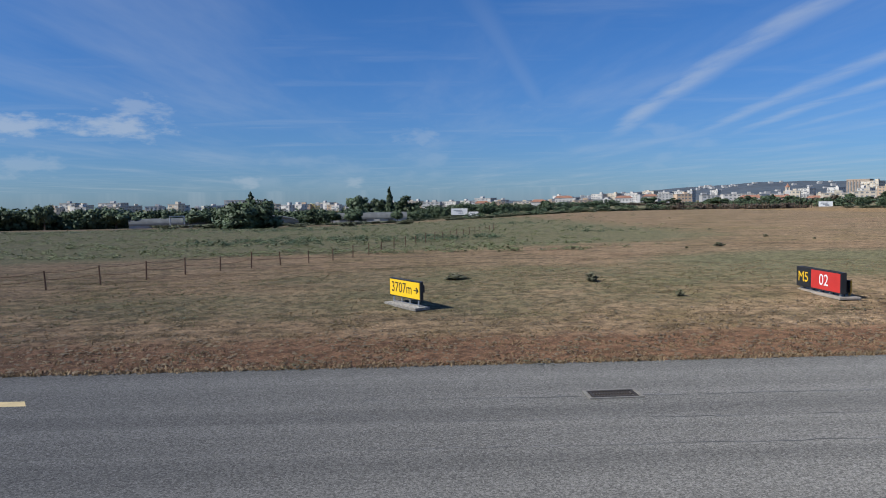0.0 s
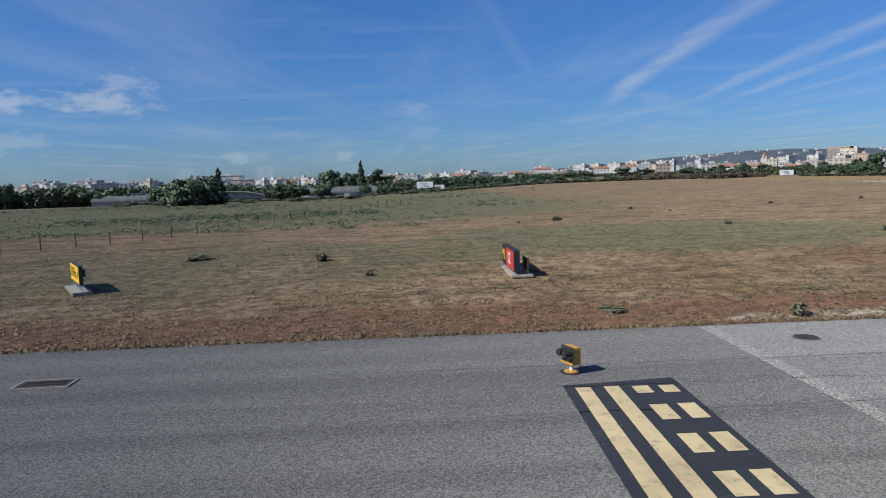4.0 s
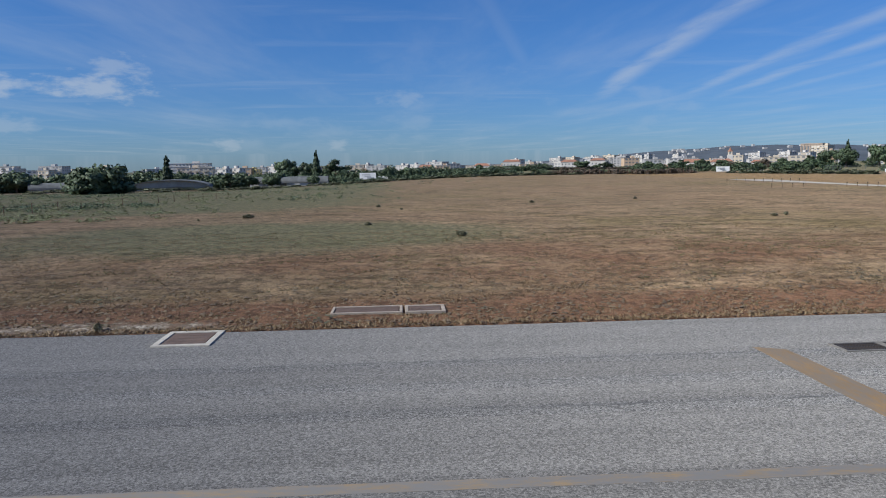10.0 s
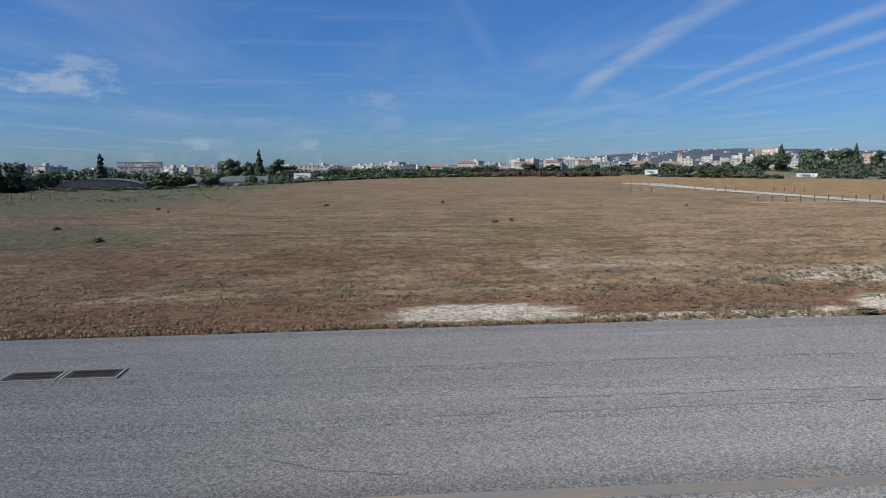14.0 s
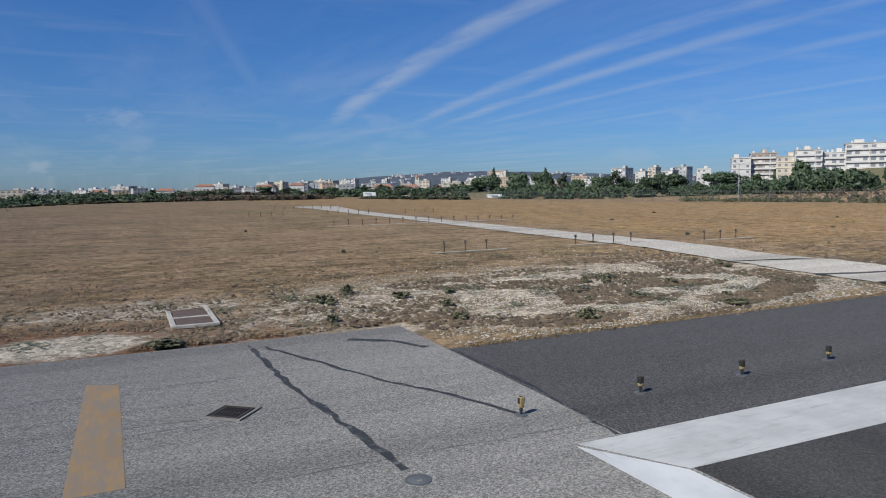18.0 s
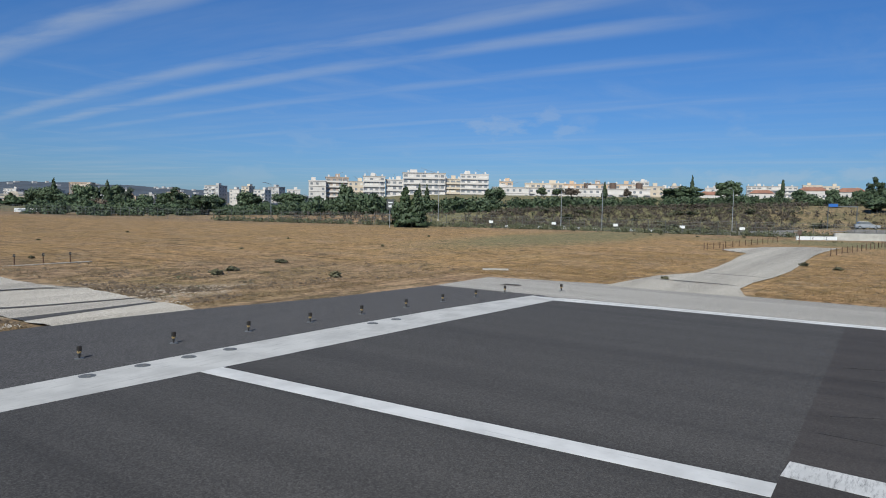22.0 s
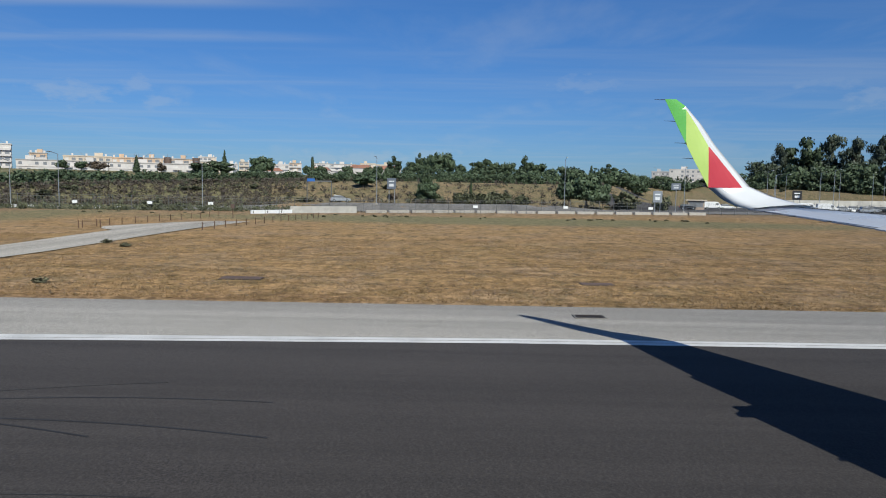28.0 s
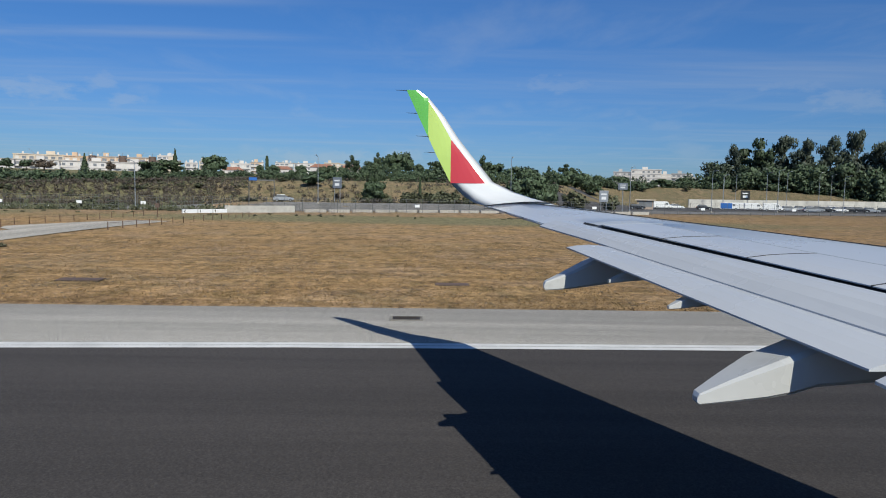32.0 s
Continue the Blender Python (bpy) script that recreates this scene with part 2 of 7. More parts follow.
def worn_paint(name, base, under, lo=0.50, hi=0.66, stretch=(1, 1, 1)):
    m, n, l, b = material(name, 0.75)
    w = tex(n, l, 3.5, 8, 0.72, stretch)
    g = tex(n, l, 60, 3, 0.7)
    worn = ramp(n, l, mul(n, l, mul(n, l, w, 0.75), mul(n, l, g, 0.25), "ADD"), lo, hi)
    col = blendc(n, l, ramp(n, l, tex(n, l, 0.7, 4), 0.35, 0.7), base, tuple(c * 0.78 for c in base))
    col = blendc(n, l, worn, col, under)
    l.new(col, b.inputs["Base Color"])
    relief(n, l, b, g, 0.25, 0.004)
    return m


M_TAXI = paving("weathered_grey_asphalt", (0.168, 0.160, 0.152), 0.18, "x", 0.3, 0.44, 0.62)
M_TAXI2 = paving("older_dark_grey_asphalt", (0.126, 0.120, 0.113), 0.20, "x", 0.3, 0.46, 0.66)
M_RUNWAY = paving("dark_runway_asphalt", (0.035, 0.0315, 0.0305), 0.24, "y", 0.35, 0.24, 0.5)
M_RUNWAYNEW = paving("grey_runway_asphalt", (0.042, 0.040, 0.0395), 0.16, "y", 0.3, 0.36, 0.7)
M_STOP = paving("dark_grey_asphalt", (0.052, 0.0495, 0.050), 0.12, "x", 0.25)
M_SHOULDER = paving("pale_concrete_shoulder", (0.215, 0.204, 0.190), 0.20, "y", 0.3, 0.25)
M_PATH = paving("pale_old_concrete", (0.31, 0.285, 0.25), 0.16, "x", 0.35, 0.2)
M_SIDETRACK = paving("pale_concrete_track", (0.26, 0.242, 0.215), 0.16, "x", 0.35, 0.2)
M_WHITE = worn_paint("worn_white_paint", (0.62, 0.61, 0.59), (0.20, 0.195, 0.19), 0.47, 0.66, (0.6, 3.5, 1))
M_WHITEX = worn_paint("white_paint_worn_across", (0.55, 0.535, 0.505), (0.26, 0.25, 0.235), 0.50, 0.74, (0.30, 2.2, 1))
M_WHITEY = worn_paint("white_paint_worn_along", (0.66, 0.65, 0.63), (0.24, 0.235, 0.23), 0.54, 0.74, (3.0, 0.10, 1))
M_YELLOW = worn_paint("faded_yellow_paint", (0.33, 0.197, 0.074), (0.205, 0.168, 0.128), 0.32, 0.62, (1.6, 0.35, 1))
M_YELLOWOLD = worn_paint("almost_worn_off_yellow_paint", (0.30, 0.21, 0.11), (0.19, 0.178, 0.165), 0.34, 0.56, (0.5, 2.0, 1))
M_HOLD = worn_paint("cream_yellow_paint", (0.64, 0.50, 0.27), (0.24, 0.20, 0.15), 0.50, 0.68)
M_BLACKP = worn_paint("black_paint", (0.030, 0.031, 0.034), (0.12, 0.12, 0.12), 0.56, 0.7)
M_SEAL = worn_paint("bitumen_seal", (0.035, 0.035, 0.037), (0.15, 0.15, 0.14), 0.50, 0.64)
M_JOINT = worn_paint("thin_pavement_joint", (0.085, 0.082, 0.078), (0.165, 0.158, 0.149), 0.46, 0.60, (0.3, 1, 1))
M_RUBBER = worn_paint("rubber_streaks", (0.017, 0.016, 0.016), (0.029, 0.0265, 0.0255), 0.48, 0.66)
M_JOINTBAND = paving("darker_joint_asphalt", (0.158, 0.152, 0.146), 0.2, "x", 0.3)
M_KERBOLD = plain("weathered_brown_kerb", (0.34, 0.285, 0.235), 0.9, 0, 0.2, 3, 70, 0.3, (0.2, 0.16, 0.12))
M_SURROUND = plain("stained_concrete_rim", (0.20, 0.185, 0.165), 0.9, 0, 0.2, 3, 70, 0.3, (0.11, 0.10, 0.09))
M_CONC = plain("pale_concrete", (0.410, 0.379, 0.334), 0.85, 0, 0.18, 3, 70, 0.3, (0.3, 0.27, 0.22))
M_IRON = plain("rusty_cast_iron", (0.052, 0.043, 0.037), 0.7, 0.3, 0.25, 5, 80, 0.3, (0.14, 0.085, 0.05))
M_BROWNPLATE = plain("brown_rusted_plate", (0.125, 0.085, 0.066), 0.75, 0.1, 0.2, 4, 60, 0.25)
M_SHED = plain("weathered_grey_roofing", (0.115, 0.12, 0.125), 0.85, 0, 0.25, 0.3, 5, 0.1, (0.07, 0.07, 0.07))
M_STEEL = plain("galvanised_steel", (0.42, 0.43, 0.44), 0.45, 0.8, 0.12)
M_FENCE = plain("dark_grey_fence_steel", (0.13, 0.135, 0.135), 0.6, 0.3, 0.12)
M_RUST = plain("rusty_post", (0.11, 0.062, 0.040), 0.8, 0.0, 0.25, 8, 60, 0.3)
M_DARK = plain("dark_metal", (0.035, 0.034, 0.034), 0.55, 0.2, 0.2)
M_LAMPBROWN = plain("weathered_brown_lamp", (0.13, 0.075, 0.03), 0.5, 0.0, 0.25, 8, 60, 0.1, (0.05, 0.035, 0.02))
M_LAMPTAN = plain("dull_yellow_lamp_paint", (0.36, 0.26, 0.12), 0.5, 0.0, 0.25, 8, 60, 0.1, (0.12, 0.09, 0.05))
M_AMBER = plain("yellow_enamel", (0.55, 0.27, 0.04), 0.4, 0.0, 0.14, 8, 60, 0.05, (0.3, 0.16, 0.05))
M_SIGNY = plain("sign_yellow_panel", (0.85, 0.52, 0.02), 0.35, 0, 0.05, 2, 60, 0)
M_SIGNR = plain("sign_red_panel", (0.55, 0.04, 0.035), 0.35, 0, 0.06, 2, 60, 0)
M_SIGNPIT = plain("sign_black_and_pit_shade", (0.022, 0.022, 0.024), 0.45, 0, 0.15, 2, 60, 0.05)
M_INK = plain("black_lettering", (0.015, 0.015, 0.016), 0.5, 0, 0.05)
M_WHITEP = plain("white_enamel", (0.78, 0.78, 0.77), 0.4, 0, 0.05, 3, 60, 0.02)
M_BLUE = plain("blue_sign_paint", (0.03, 0.13, 0.42), 0.4, 0, 0.08)
M_TYRE = plain("tyre_rubber", (0.02, 0.02, 0.02), 0.85, 0, 0.1)
M_CARBLACK = plain("dark_car_paint", (0.02, 0.022, 0.027), 0.25, 0, 0.1, 2, 60, 0)
M_CARSILVER = plain("silver_car_paint", (0.45, 0.46, 0.47), 0.3, 0.5, 0.05, 2, 60, 0)
M_GLASS, _n, _l, _b = material("lamp_glass", 0.15)
_b.inputs["Base Color"].default_value = (0.25, 0.24, 0.2, 1)
_b.inputs["Specular IOR Level"].default_value = 0.7
M_WALLS = {
    "white": plain("white_render", (0.57, 0.535, 0.505), 0.85, 0, 0.10, 0.15, 2, 0.05, (0.46, 0.43, 0.40)),
    "cream": plain("cream_render", (0.56, 0.48, 0.385), 0.85, 0, 0.1, 0.15, 2, 0.05, (0.5, 0.43, 0.34)),
    "grey": plain("grey_render", (0.42, 0.405, 0.40), 0.85, 0, 0.1, 0.15, 2, 0.05),
    "yellow": plain("yellow_render", (0.72, 0.57, 0.27), 0.85, 0, 0.1, 0.15, 2, 0.05),
    "brown": plain("brown_brick_render", (0.37, 0.29, 0.235), 0.85, 0, 0.1, 0.15, 2, 0.05),
    "orange": plain("ochre_render", (0.55, 0.40, 0.28), 0.85, 0, 0.1, 0.15, 2, 0.05),
}
M_PANE = plain("dark_window_glass", (0.18, 0.188, 0.20), 0.2, 0, 0.3, 0.4, 3, 0)
M_BLIND = plain("closed_shutters", (0.52, 0.50, 0.47), 0.7, 0, 0.2, 0.4, 3, 0)
M_ROOF = plain("flat_roof", (0.36, 0.34, 0.32), 0.9, 0, 0.15, 0.3, 3, 0.1)
M_TILE = plain("terracotta_tiles", (0.30, 0.15, 0.10), 0.85, 0, 0.2, 0.5, 8, 0.2)
M_CONCRETE_FAR = plain("stained_concrete", (0.46, 0.44, 0.40), 0.9, 0, 0.18, 0.4, 6, 0.1, (0.3, 0.28, 0.25))


def foliage(name, a, b2):
    m, n, l, b = material(name, 0.65)
    ge = n.new("ShaderNodeNewGeometry")
    col = blendc(n, l, ge.outputs["Random Per Island"], a, b2)
    col = blendc(n, l, mul(n, l, ramp(n, l, tex(n, l, 0.5, 3), 0.35, 0.7), 0.5), col, tuple(c * 0.55 for c in a))
    oi = n.new("ShaderNodeObjectInfo")
    col = blendc(n, l, mul(n, l, oi.outputs["Random"], 0.35), col, tuple(c * 1.25 for c in b2))
    l.new(col, b.inputs["Base Color"])
    b.inputs["Subsurface Weight"].default_value = 0.0
    return m


M_LEAF = foliage("broad_leaves", (0.038, 0.060, 0.031), (0.092, 0.132, 0.066))
M_DARKLEAF = foliage("dark_conifer_needles", (0.020, 0.036, 0.017), (0.054, 0.080, 0.034))
M_EUCA = foliage("eucalyptus_leaves", (0.028, 0.043, 0.030), (0.072, 0.092, 0.060))
M_DARKBRUSH = foliage("dark_brown_brush", (0.045, 0.037, 0.028), (0.095, 0.076, 0.056))
M_DRYWEED = foliage("dry_weed_leaves", (0.100, 0.098, 0.056), (0.18, 0.17, 0.10))
M_SHRUB = foliage("scrub_leaves", (0.060, 0.068, 0.036), (0.13, 0.138, 0.075))
M_WEED = foliage("meadow_weed_leaves", (0.075, 0.094, 0.038), (0.17, 0.188, 0.085))
M_BAREWOOD = foliage("thin_greyish_twigs", (0.070, 0.054, 0.040), (0.125, 0.096, 0.068))
M_GOLDBLADE = foliage("golden_grass_blades", (0.165, 0.105, 0.048), (0.29, 0.188, 0.085))
M_STRAW = foliage("dry_grass_blades", (0.150, 0.102, 0.056), (0.27, 0.19, 0.10))
M_GREENGRASS = foliage("green_grass_blades", (0.055, 0.066, 0.022), (0.15, 0.15, 0.055))
M_AERO = plain("aircraft_white_grey_paint", (0.46, 0.475, 0.50), 0.28, 0, 0.04, 0.6, 30, 0.0)
M_AEROGREY = plain("aircraft_grey_paint", (0.42, 0.44, 0.46), 0.33, 0, 0.05, 0.6, 30, 0.0)
M_FAIRING = plain("aircraft_warm_white_paint", (0.50, 0.50, 0.49), 0.30, 0, 0.05, 0.9, 30, 0.0, (0.42, 0.42, 0.41))
M_WINGLET = plain("aircraft_gloss_white_paint", (0.62, 0.63, 0.64), 0.16, 0, 0.03, 0.6, 30, 0.0)
M_SLAT = plain("bare_aluminium_slat", (0.62, 0.64, 0.67), 0.3, 0.6, 0.04, 0.6, 30, 0.0)
M_LIME = plain("lime_green_paint", (0.45, 0.60, 0.15), 0.22, 0, 0.03, 1, 30, 0)
M_DGREEN = plain("deep_green_paint", (0.13, 0.42, 0.08), 0.22, 0, 0.03, 1, 30, 0)
M_RED = plain("signal_red_paint", (0.50, 0.05, 0.06), 0.22, 0, 0.03, 1, 30, 0)
# for the seams and wicks, and for the painted shade in the flap slot
M_SEALSHADE = plain("dark_seal_and_slot_shade", (0.03, 0.03, 0.032), 0.6, 0, 0.1)
M_BARK = plain("bark", (0.13, 0.10, 0.075), 0.9, 0, 0.2, 3, 20, 0.4)


def ground_material():
    m, n, l, b = material("dry_grassland_soil", 0.95)
    at = n.new("ShaderNodeVertexColor")
    at.layer_name = "cover"
    sp = n.new("ShaderNodeSeparateColor")
    l.new(at.outputs[0], sp.inputs[0])
    big = tex(n, l, 0.035, 5, 0.6)
    mid = tex(n, l, 0.22, 6, 0.65)
    tuft = tex(n, l, 2.2, 5, 0.7)
    fine2 = tex(n, l, 14, 4, 0.7)
    straw, olive, russet, pale = (0.276, 0.194, 0.120), (0.132, 0.126, 0.070), (0.155, 0.086, 0.051), (0.47, 0.405, 0.325)
    col = blendc(n, l, ramp(n, l, mid, 0.36, 0.66), straw, (0.226, 0.150, 0.092))
    col = blendc(n, l, mul(n, l, ramp(n, l, mul(n, l, mul(n, l, big, 0.6), mul(n, l, mid, 0.4), "ADD"), 0.48, 0.62), 0.5), col, (0.165, 0.140, 0.058))
    col = blendc(n, l, mul(n, l, ramp(n, l, tex(n, l, 0.06, 6, 0.7), 0.44, 0.62), 0.55), col, (0.195, 0.145, 0.088))
    col = blendc(n, l, mul(n, l, mul(n, l, at.outputs[1], ramp(n, l, mid, 0.30, 0.60)), 0.85), col, (0.286, 0.184, 0.086))
    swath = tex(n, l, 0.75, 6, 0.7, (0.55, 1.0, 1))
    col = blendc(n, l, mul(n, l, ramp(n, l, swath, 0.44, 0.64), 0.7), col, blendc(n, l, 1.0, col, (0.62, 0.66, 0.62), "MULTIPLY"))
    mown = blendc(n, l, ramp(n, l, at.outputs[1], 0.45, 0.55), tex(n, l, 1.6, 5, 0.7, (0.07, 1.0, 1)), tex(n, l, 1.6, 5, 0.7, (1.0, 0.07, 1)))
    col = blendc(n, l, mul(n, l, ramp(n, l, mown, 0.46, 0.60), 0.75), col, blendc(n, l, 1.0, col, (0.58, 0.57, 0.58), "MULTIPLY"))
    rus = ramp(n, l, mul(n, l, sp.outputs[2], mul(n, l, mid, 0.7), "ADD"), 0.60, 1.05)
    col = blendc(n, l, rus, col, russet)
    grn = ramp(n, l, mul(n, l, sp.outputs[0], mul(n, l, mul(n, l, mid, tuft, "ADD"), 0.5), "ADD"), 0.72, 1.12)
    col = blendc(n, l, mul(n, l, grn, 0.9), col, olive)
    col = blendc(n, l, mul(n, l, ramp(n, l, tuft, 0.42, 0.62), 0.75), col, blendc(n, l, 1.0, col, (0.36, 0.35, 0.36), "MULTIPLY"))
    col = blendc(n, l, mul(n, l, ramp(n, l, fine2, 0.48, 0.60), 0.75), col, blendc(n, l, 1.0, col, (1.75, 1.7, 1.6), "MULTIPLY"))
    col = blendc(n, l, mul(n, l, ramp(n, l, tex(n, l, 5.5, 5, 0.75), 0.52, 0.64), 0.7), col, blendc(n, l, 1.0, col, (0.38, 0.36, 0.36), "MULTIPLY"))
    col = blendc(n, l, mul(n, l, ramp(n, l, swath, 0.50, 0.66), 0.55), col, blendc(n, l, 1.0, col, (0.55, 0.58, 0.5), "MULTIPLY"))
    gra = ramp(n, l, mul(n, l, sp.outputs[1], mul(n, l, mul(n, l, mul(n, l, tex(n, l, 0.5, 7, 0.8), 1.25), mul(n, l, tuft, 0.75), "ADD"), 0.5), "ADD"), 1.02, 1.30)
    mud = tex(n, l, 1.3, 7, 0.8, (0.7, 1.2, 1))
    stones = blendc(n, l, ramp(n, l, fine2, 0.42, 0.60), pale, (0.30, 0.265, 0.215))
    stones = blendc(n, l, mul(n, l, ramp(n, l, mud, 0.46, 0.58), mul(n, l, mul(n, l, ramp(n, l, sp.outputs[1], 0.74, 0.90), -0.7), 0.85, "ADD")), stones, (0.165, 0.125, 0.085))
    chip = n.new("ShaderNodeTexVoronoi")
    chip.inputs["Scale"].default_value = 7.5
    tcc = n.new("ShaderNodeTexCoord")
    l.new(tcc.outputs["Object"], chip.inputs["Vector"])
    cs = n.new("ShaderNodeSeparateColor")
    l.new(chip.outputs["Color"], cs.inputs[0])
    tone = n.new("ShaderNodeMapRange")
    l.new(cs.outputs[0], tone.inputs[0])
    tone.inputs[3].default_value, tone.inputs[4].default_value = 0.45, 1.35
    stones = blendc(n, l, 0.85, stones, blendc(n, l, 1.0, stones, tone.outputs[0], "MULTIPLY"))
    col = blendc(n, l, gra, col, stones)
    l.new(col, b.inputs["Base Color"])
    b.inputs["Diffuse Roughness"].default_value = 1.0
    b.inputs["Specular IOR Level"].default_value = 0.2
    relief(n, l, b, mul(n, l, mul(n, l, tuft, 0.6), mul(n, l, fine2, 0.4), "ADD"), 0.9, 0.09)
    return m


M_GROUND = ground_material()
# woodland colour shifted to blue, so distance haze sits in the base colour
M_HAZEHILL = plain("far_hillside_with_haze_tint", (0.070, 0.085, 0.105), 0.95, 0, 0.3, 0.02, 0.3, 0.2, (0.16, 0.16, 0.15))

# ---- building blocks ----
def part(name, bm, mat, parent=None, label="", smooth=False):
    me = bpy.data.meshes.new(name)
    bm.to_mesh(me)
    bm.free()
    me.materials.append(mat)
    if smooth:
        me.shade_smooth()
    ob = new(name, me)
    if parent is not None:
        ob.parent = parent
    if label:
        ob["label"] = label
    return ob


def share(name, me, parent, m):
    ob = new(name, me)
    ob.parent = parent
    ob.matrix_basis = m
    return ob


def thing(name, label, category, m=None, group="", kind=""):
    ob = new(name)
    if m is not None:
        ob.matrix_world = m
    return tagged(ob, label, category, group, kind)


def box(bm, cx, cy, cz, sx, sy, sz, m=None, bevel=0.0):
    """A box by centre and full size."""
    r = bmesh.ops.create_cube(bm, size=1.0, matrix=(m or Matrix()) @ Matrix.Translation((cx, cy, cz)) @ Matrix.Diagonal((sx, sy, sz, 1)))
    if bevel:
        es = {e for v in r["verts"] for e in v.link_edges}
        bmesh.ops.bevel(bm, geom=list(es), offset=bevel, segments=2, affect="EDGES", profile=0.6)
    return bm


def rod(bm, a, b, r0, r1=None, seg=8):
    a, b = Vector(a), Vector(b)
    m = Matrix.Translation((a + b) / 2) @ (b - a).to_track_quat("Z", "Y").to_matrix().to_4x4()
    bmesh.ops.create_cone(bm, cap_ends=True, segments=seg, radius1=r0, radius2=r0 if r1 is None else r1, depth=(b - a).length, matrix=m)
    return bm


def prism(bm, pts, z0, z1):
    """A flat plate from its outline."""
    lo = [bm.verts.new((x, y, z0)) for x, y in pts]
    hi = [bm.verts.new((x, y, z1)) for x, y in pts]
    n = len(pts)
    bm.faces.new(hi)
    bm.faces.new(lo[::-1])
    for i in range(n):
        bm.faces.new((lo[i], lo[(i + 1) % n], hi[(i + 1) % n], hi[i]))
    bmesh.ops.recalc_face_normals(bm, faces=bm.faces)
    return bm


def lathe(bm, rings, seg=14, m=None):
    """A turned body from (radius, height) rings."""
    rows = []
    for r, z in rings:
        rows.append([bm.verts.new((m or Matrix()) @ Vector((r * math.cos(2 * math.pi * k / seg), r * math.sin(2 * math.pi * k / seg), z))) for k in range(seg)])
    for a, b in zip(rows, rows[1:]):
        for k in range(seg):
            bm.faces.new((a[k], a[(k + 1) % seg], b[(k + 1) % seg], b[k]))
    bm.faces.new(rows[0][::-1])
    bm.faces.new(rows[-1])
    return bm


def nb():
    return bmesh.new()


def mark(name, pts, mat, label, z=0.004, kind="structure", thick=0.006):
    """A painted or laid patch on the pavement."""
    return tagged(part(name, prism(nb(), pts, z - thick, z), mat), label, "marking", kind=kind)


def ribbon(pts, w):
    """The outline of a strip along a line of points."""
    left, right = [], []
    for i, (x, y) in enumerate(pts):
        a, b = pts[max(i - 1, 0)], pts[min(i + 1, len(pts) - 1)]
        dx, dy = b[0] - a[0], b[1] - a[1]
        s = math.hypot(dx, dy) or 1
        ww = w[i] if isinstance(w, (list, tuple)) else w
        left.append((x - dy / s * ww / 2, y + dx / s * ww / 2))
        right.append((x + dy / s * ww / 2, y - dx / s * ww / 2))
    return left + right[::-1]


def smooth01(v):
    v = np.clip(v, 0, 1)
    return v * v * (3 - 2 * v)


EDGE_Y = np.array([-400, -128, -50, -20, 45, 84, 121, 180, 250, 400])
EDGE_X = np.array([300, 257, 237, 224, 215, 202, 190, 180, 165, 140])


def height(x, y):
    """The lie of the land."""
    x, y = np.asarray(x, float), np.asarray(y, float)
    north = smooth01((y - 18.6) / 16) * 0.5 * smooth01((140 - x) / 40)
    left = -smooth01((y - 42) / 310) * 5.0 * smooth01((75 - x) / 110)
    far = smooth01((y - 260) / 200) * -3.0 * smooth01((140 - x) / 60)
    s = x - np.interp(y, EDGE_Y, EDGE_X)
    wall_side = smooth01((-70 - y) / 40)
    crest = np.interp(y, [-20, 20, 50, 70, 80, 100, 120, 165], [6.4, 5.8, 4.6, 3.2, 2.6, 1.6, 1.2, 0.0])
    foot = np.interp(y, [40, 85], [32, 4])
    bank = smooth01((s - foot - 55 * wall_side) / np.interp(y, [40, 85], [36, 16])) * crest
    roadbed = smooth01((s - 7) / 8) * smooth01((14 - y) / 14) * (1 - smooth01((-46 - y) / 24)) * 1.2
    hill = smooth01((s - 66) / 110) * smooth01((230 - y) / 60) * (9.5 - crest) * np.interp(y, [-150, -80], [0.3, 1.0])
    bank = np.maximum(bank, roadbed) + hill
    east = smooth01((x - 132.8) / 3) * 0.1
    z = north + left + far + bank + east
    paved = ((y < 18.6) & (x < 84)) | ((y < 14.4) & (x < 133) & (x >= 83))
    paved |= (x > 124) & (x < 133) & (y < 11.0)
    return np.where(paved, -0.06, z + 0.015)


def edge_x(y):
    return float(np.interp(y, EDGE_Y, EDGE_X))


def ground_z(x, y):
    return float(height(x, y))

# ---- ground and pavements ----
def steps(a, b, d):
    return list(np.arange(a, b, d))


gx = np.array([-4800, -3200, -2200, -1500, -1000, -700] + steps(-500, -60, 22) + steps(-60, -24, 4) + steps(-24, 150, 0.8) + steps(150, 330, 3.0) + steps(330, 700, 16) + [720, 850, 1000, 1400, 2000, 3000, 4800])
gy = np.array([-4800, -3000, -1800, -1000, -600] + steps(-400, -60, 14) + steps(-60, 12, 2.5) + steps(12, 48, 0.6) + steps(48, 110, 2.2) + steps(110, 420, 8) + steps(420, 1000, 40) + [1050, 1300, 1800, 2600, 3600, 4800])
GX, GY = np.meshgrid(gx, gy)
GZ = height(GX, GY)
rough_here = (GZ > -0.03) & (GX > -60) & (GX < 240) & (GY < 120)
GZ = GZ + np.where(rough_here, np.random.default_rng(3).normal(0, 0.018, GZ.shape), 0)
me = bpy.data.meshes.new("ground")
nx, ny = len(gx), len(gy)
idx = np.arange(nx * ny).reshape(ny, nx)
quads = np.stack([idx[:-1, :-1], idx[:-1, 1:], idx[1:, 1:], idx[1:, :-1]], -1).reshape(-1, 4)
me.vertices.add(nx * ny)
me.vertices.foreach_set("co", np.stack([GX, GY, GZ], -1).ravel())
me.loops.add(quads.size)
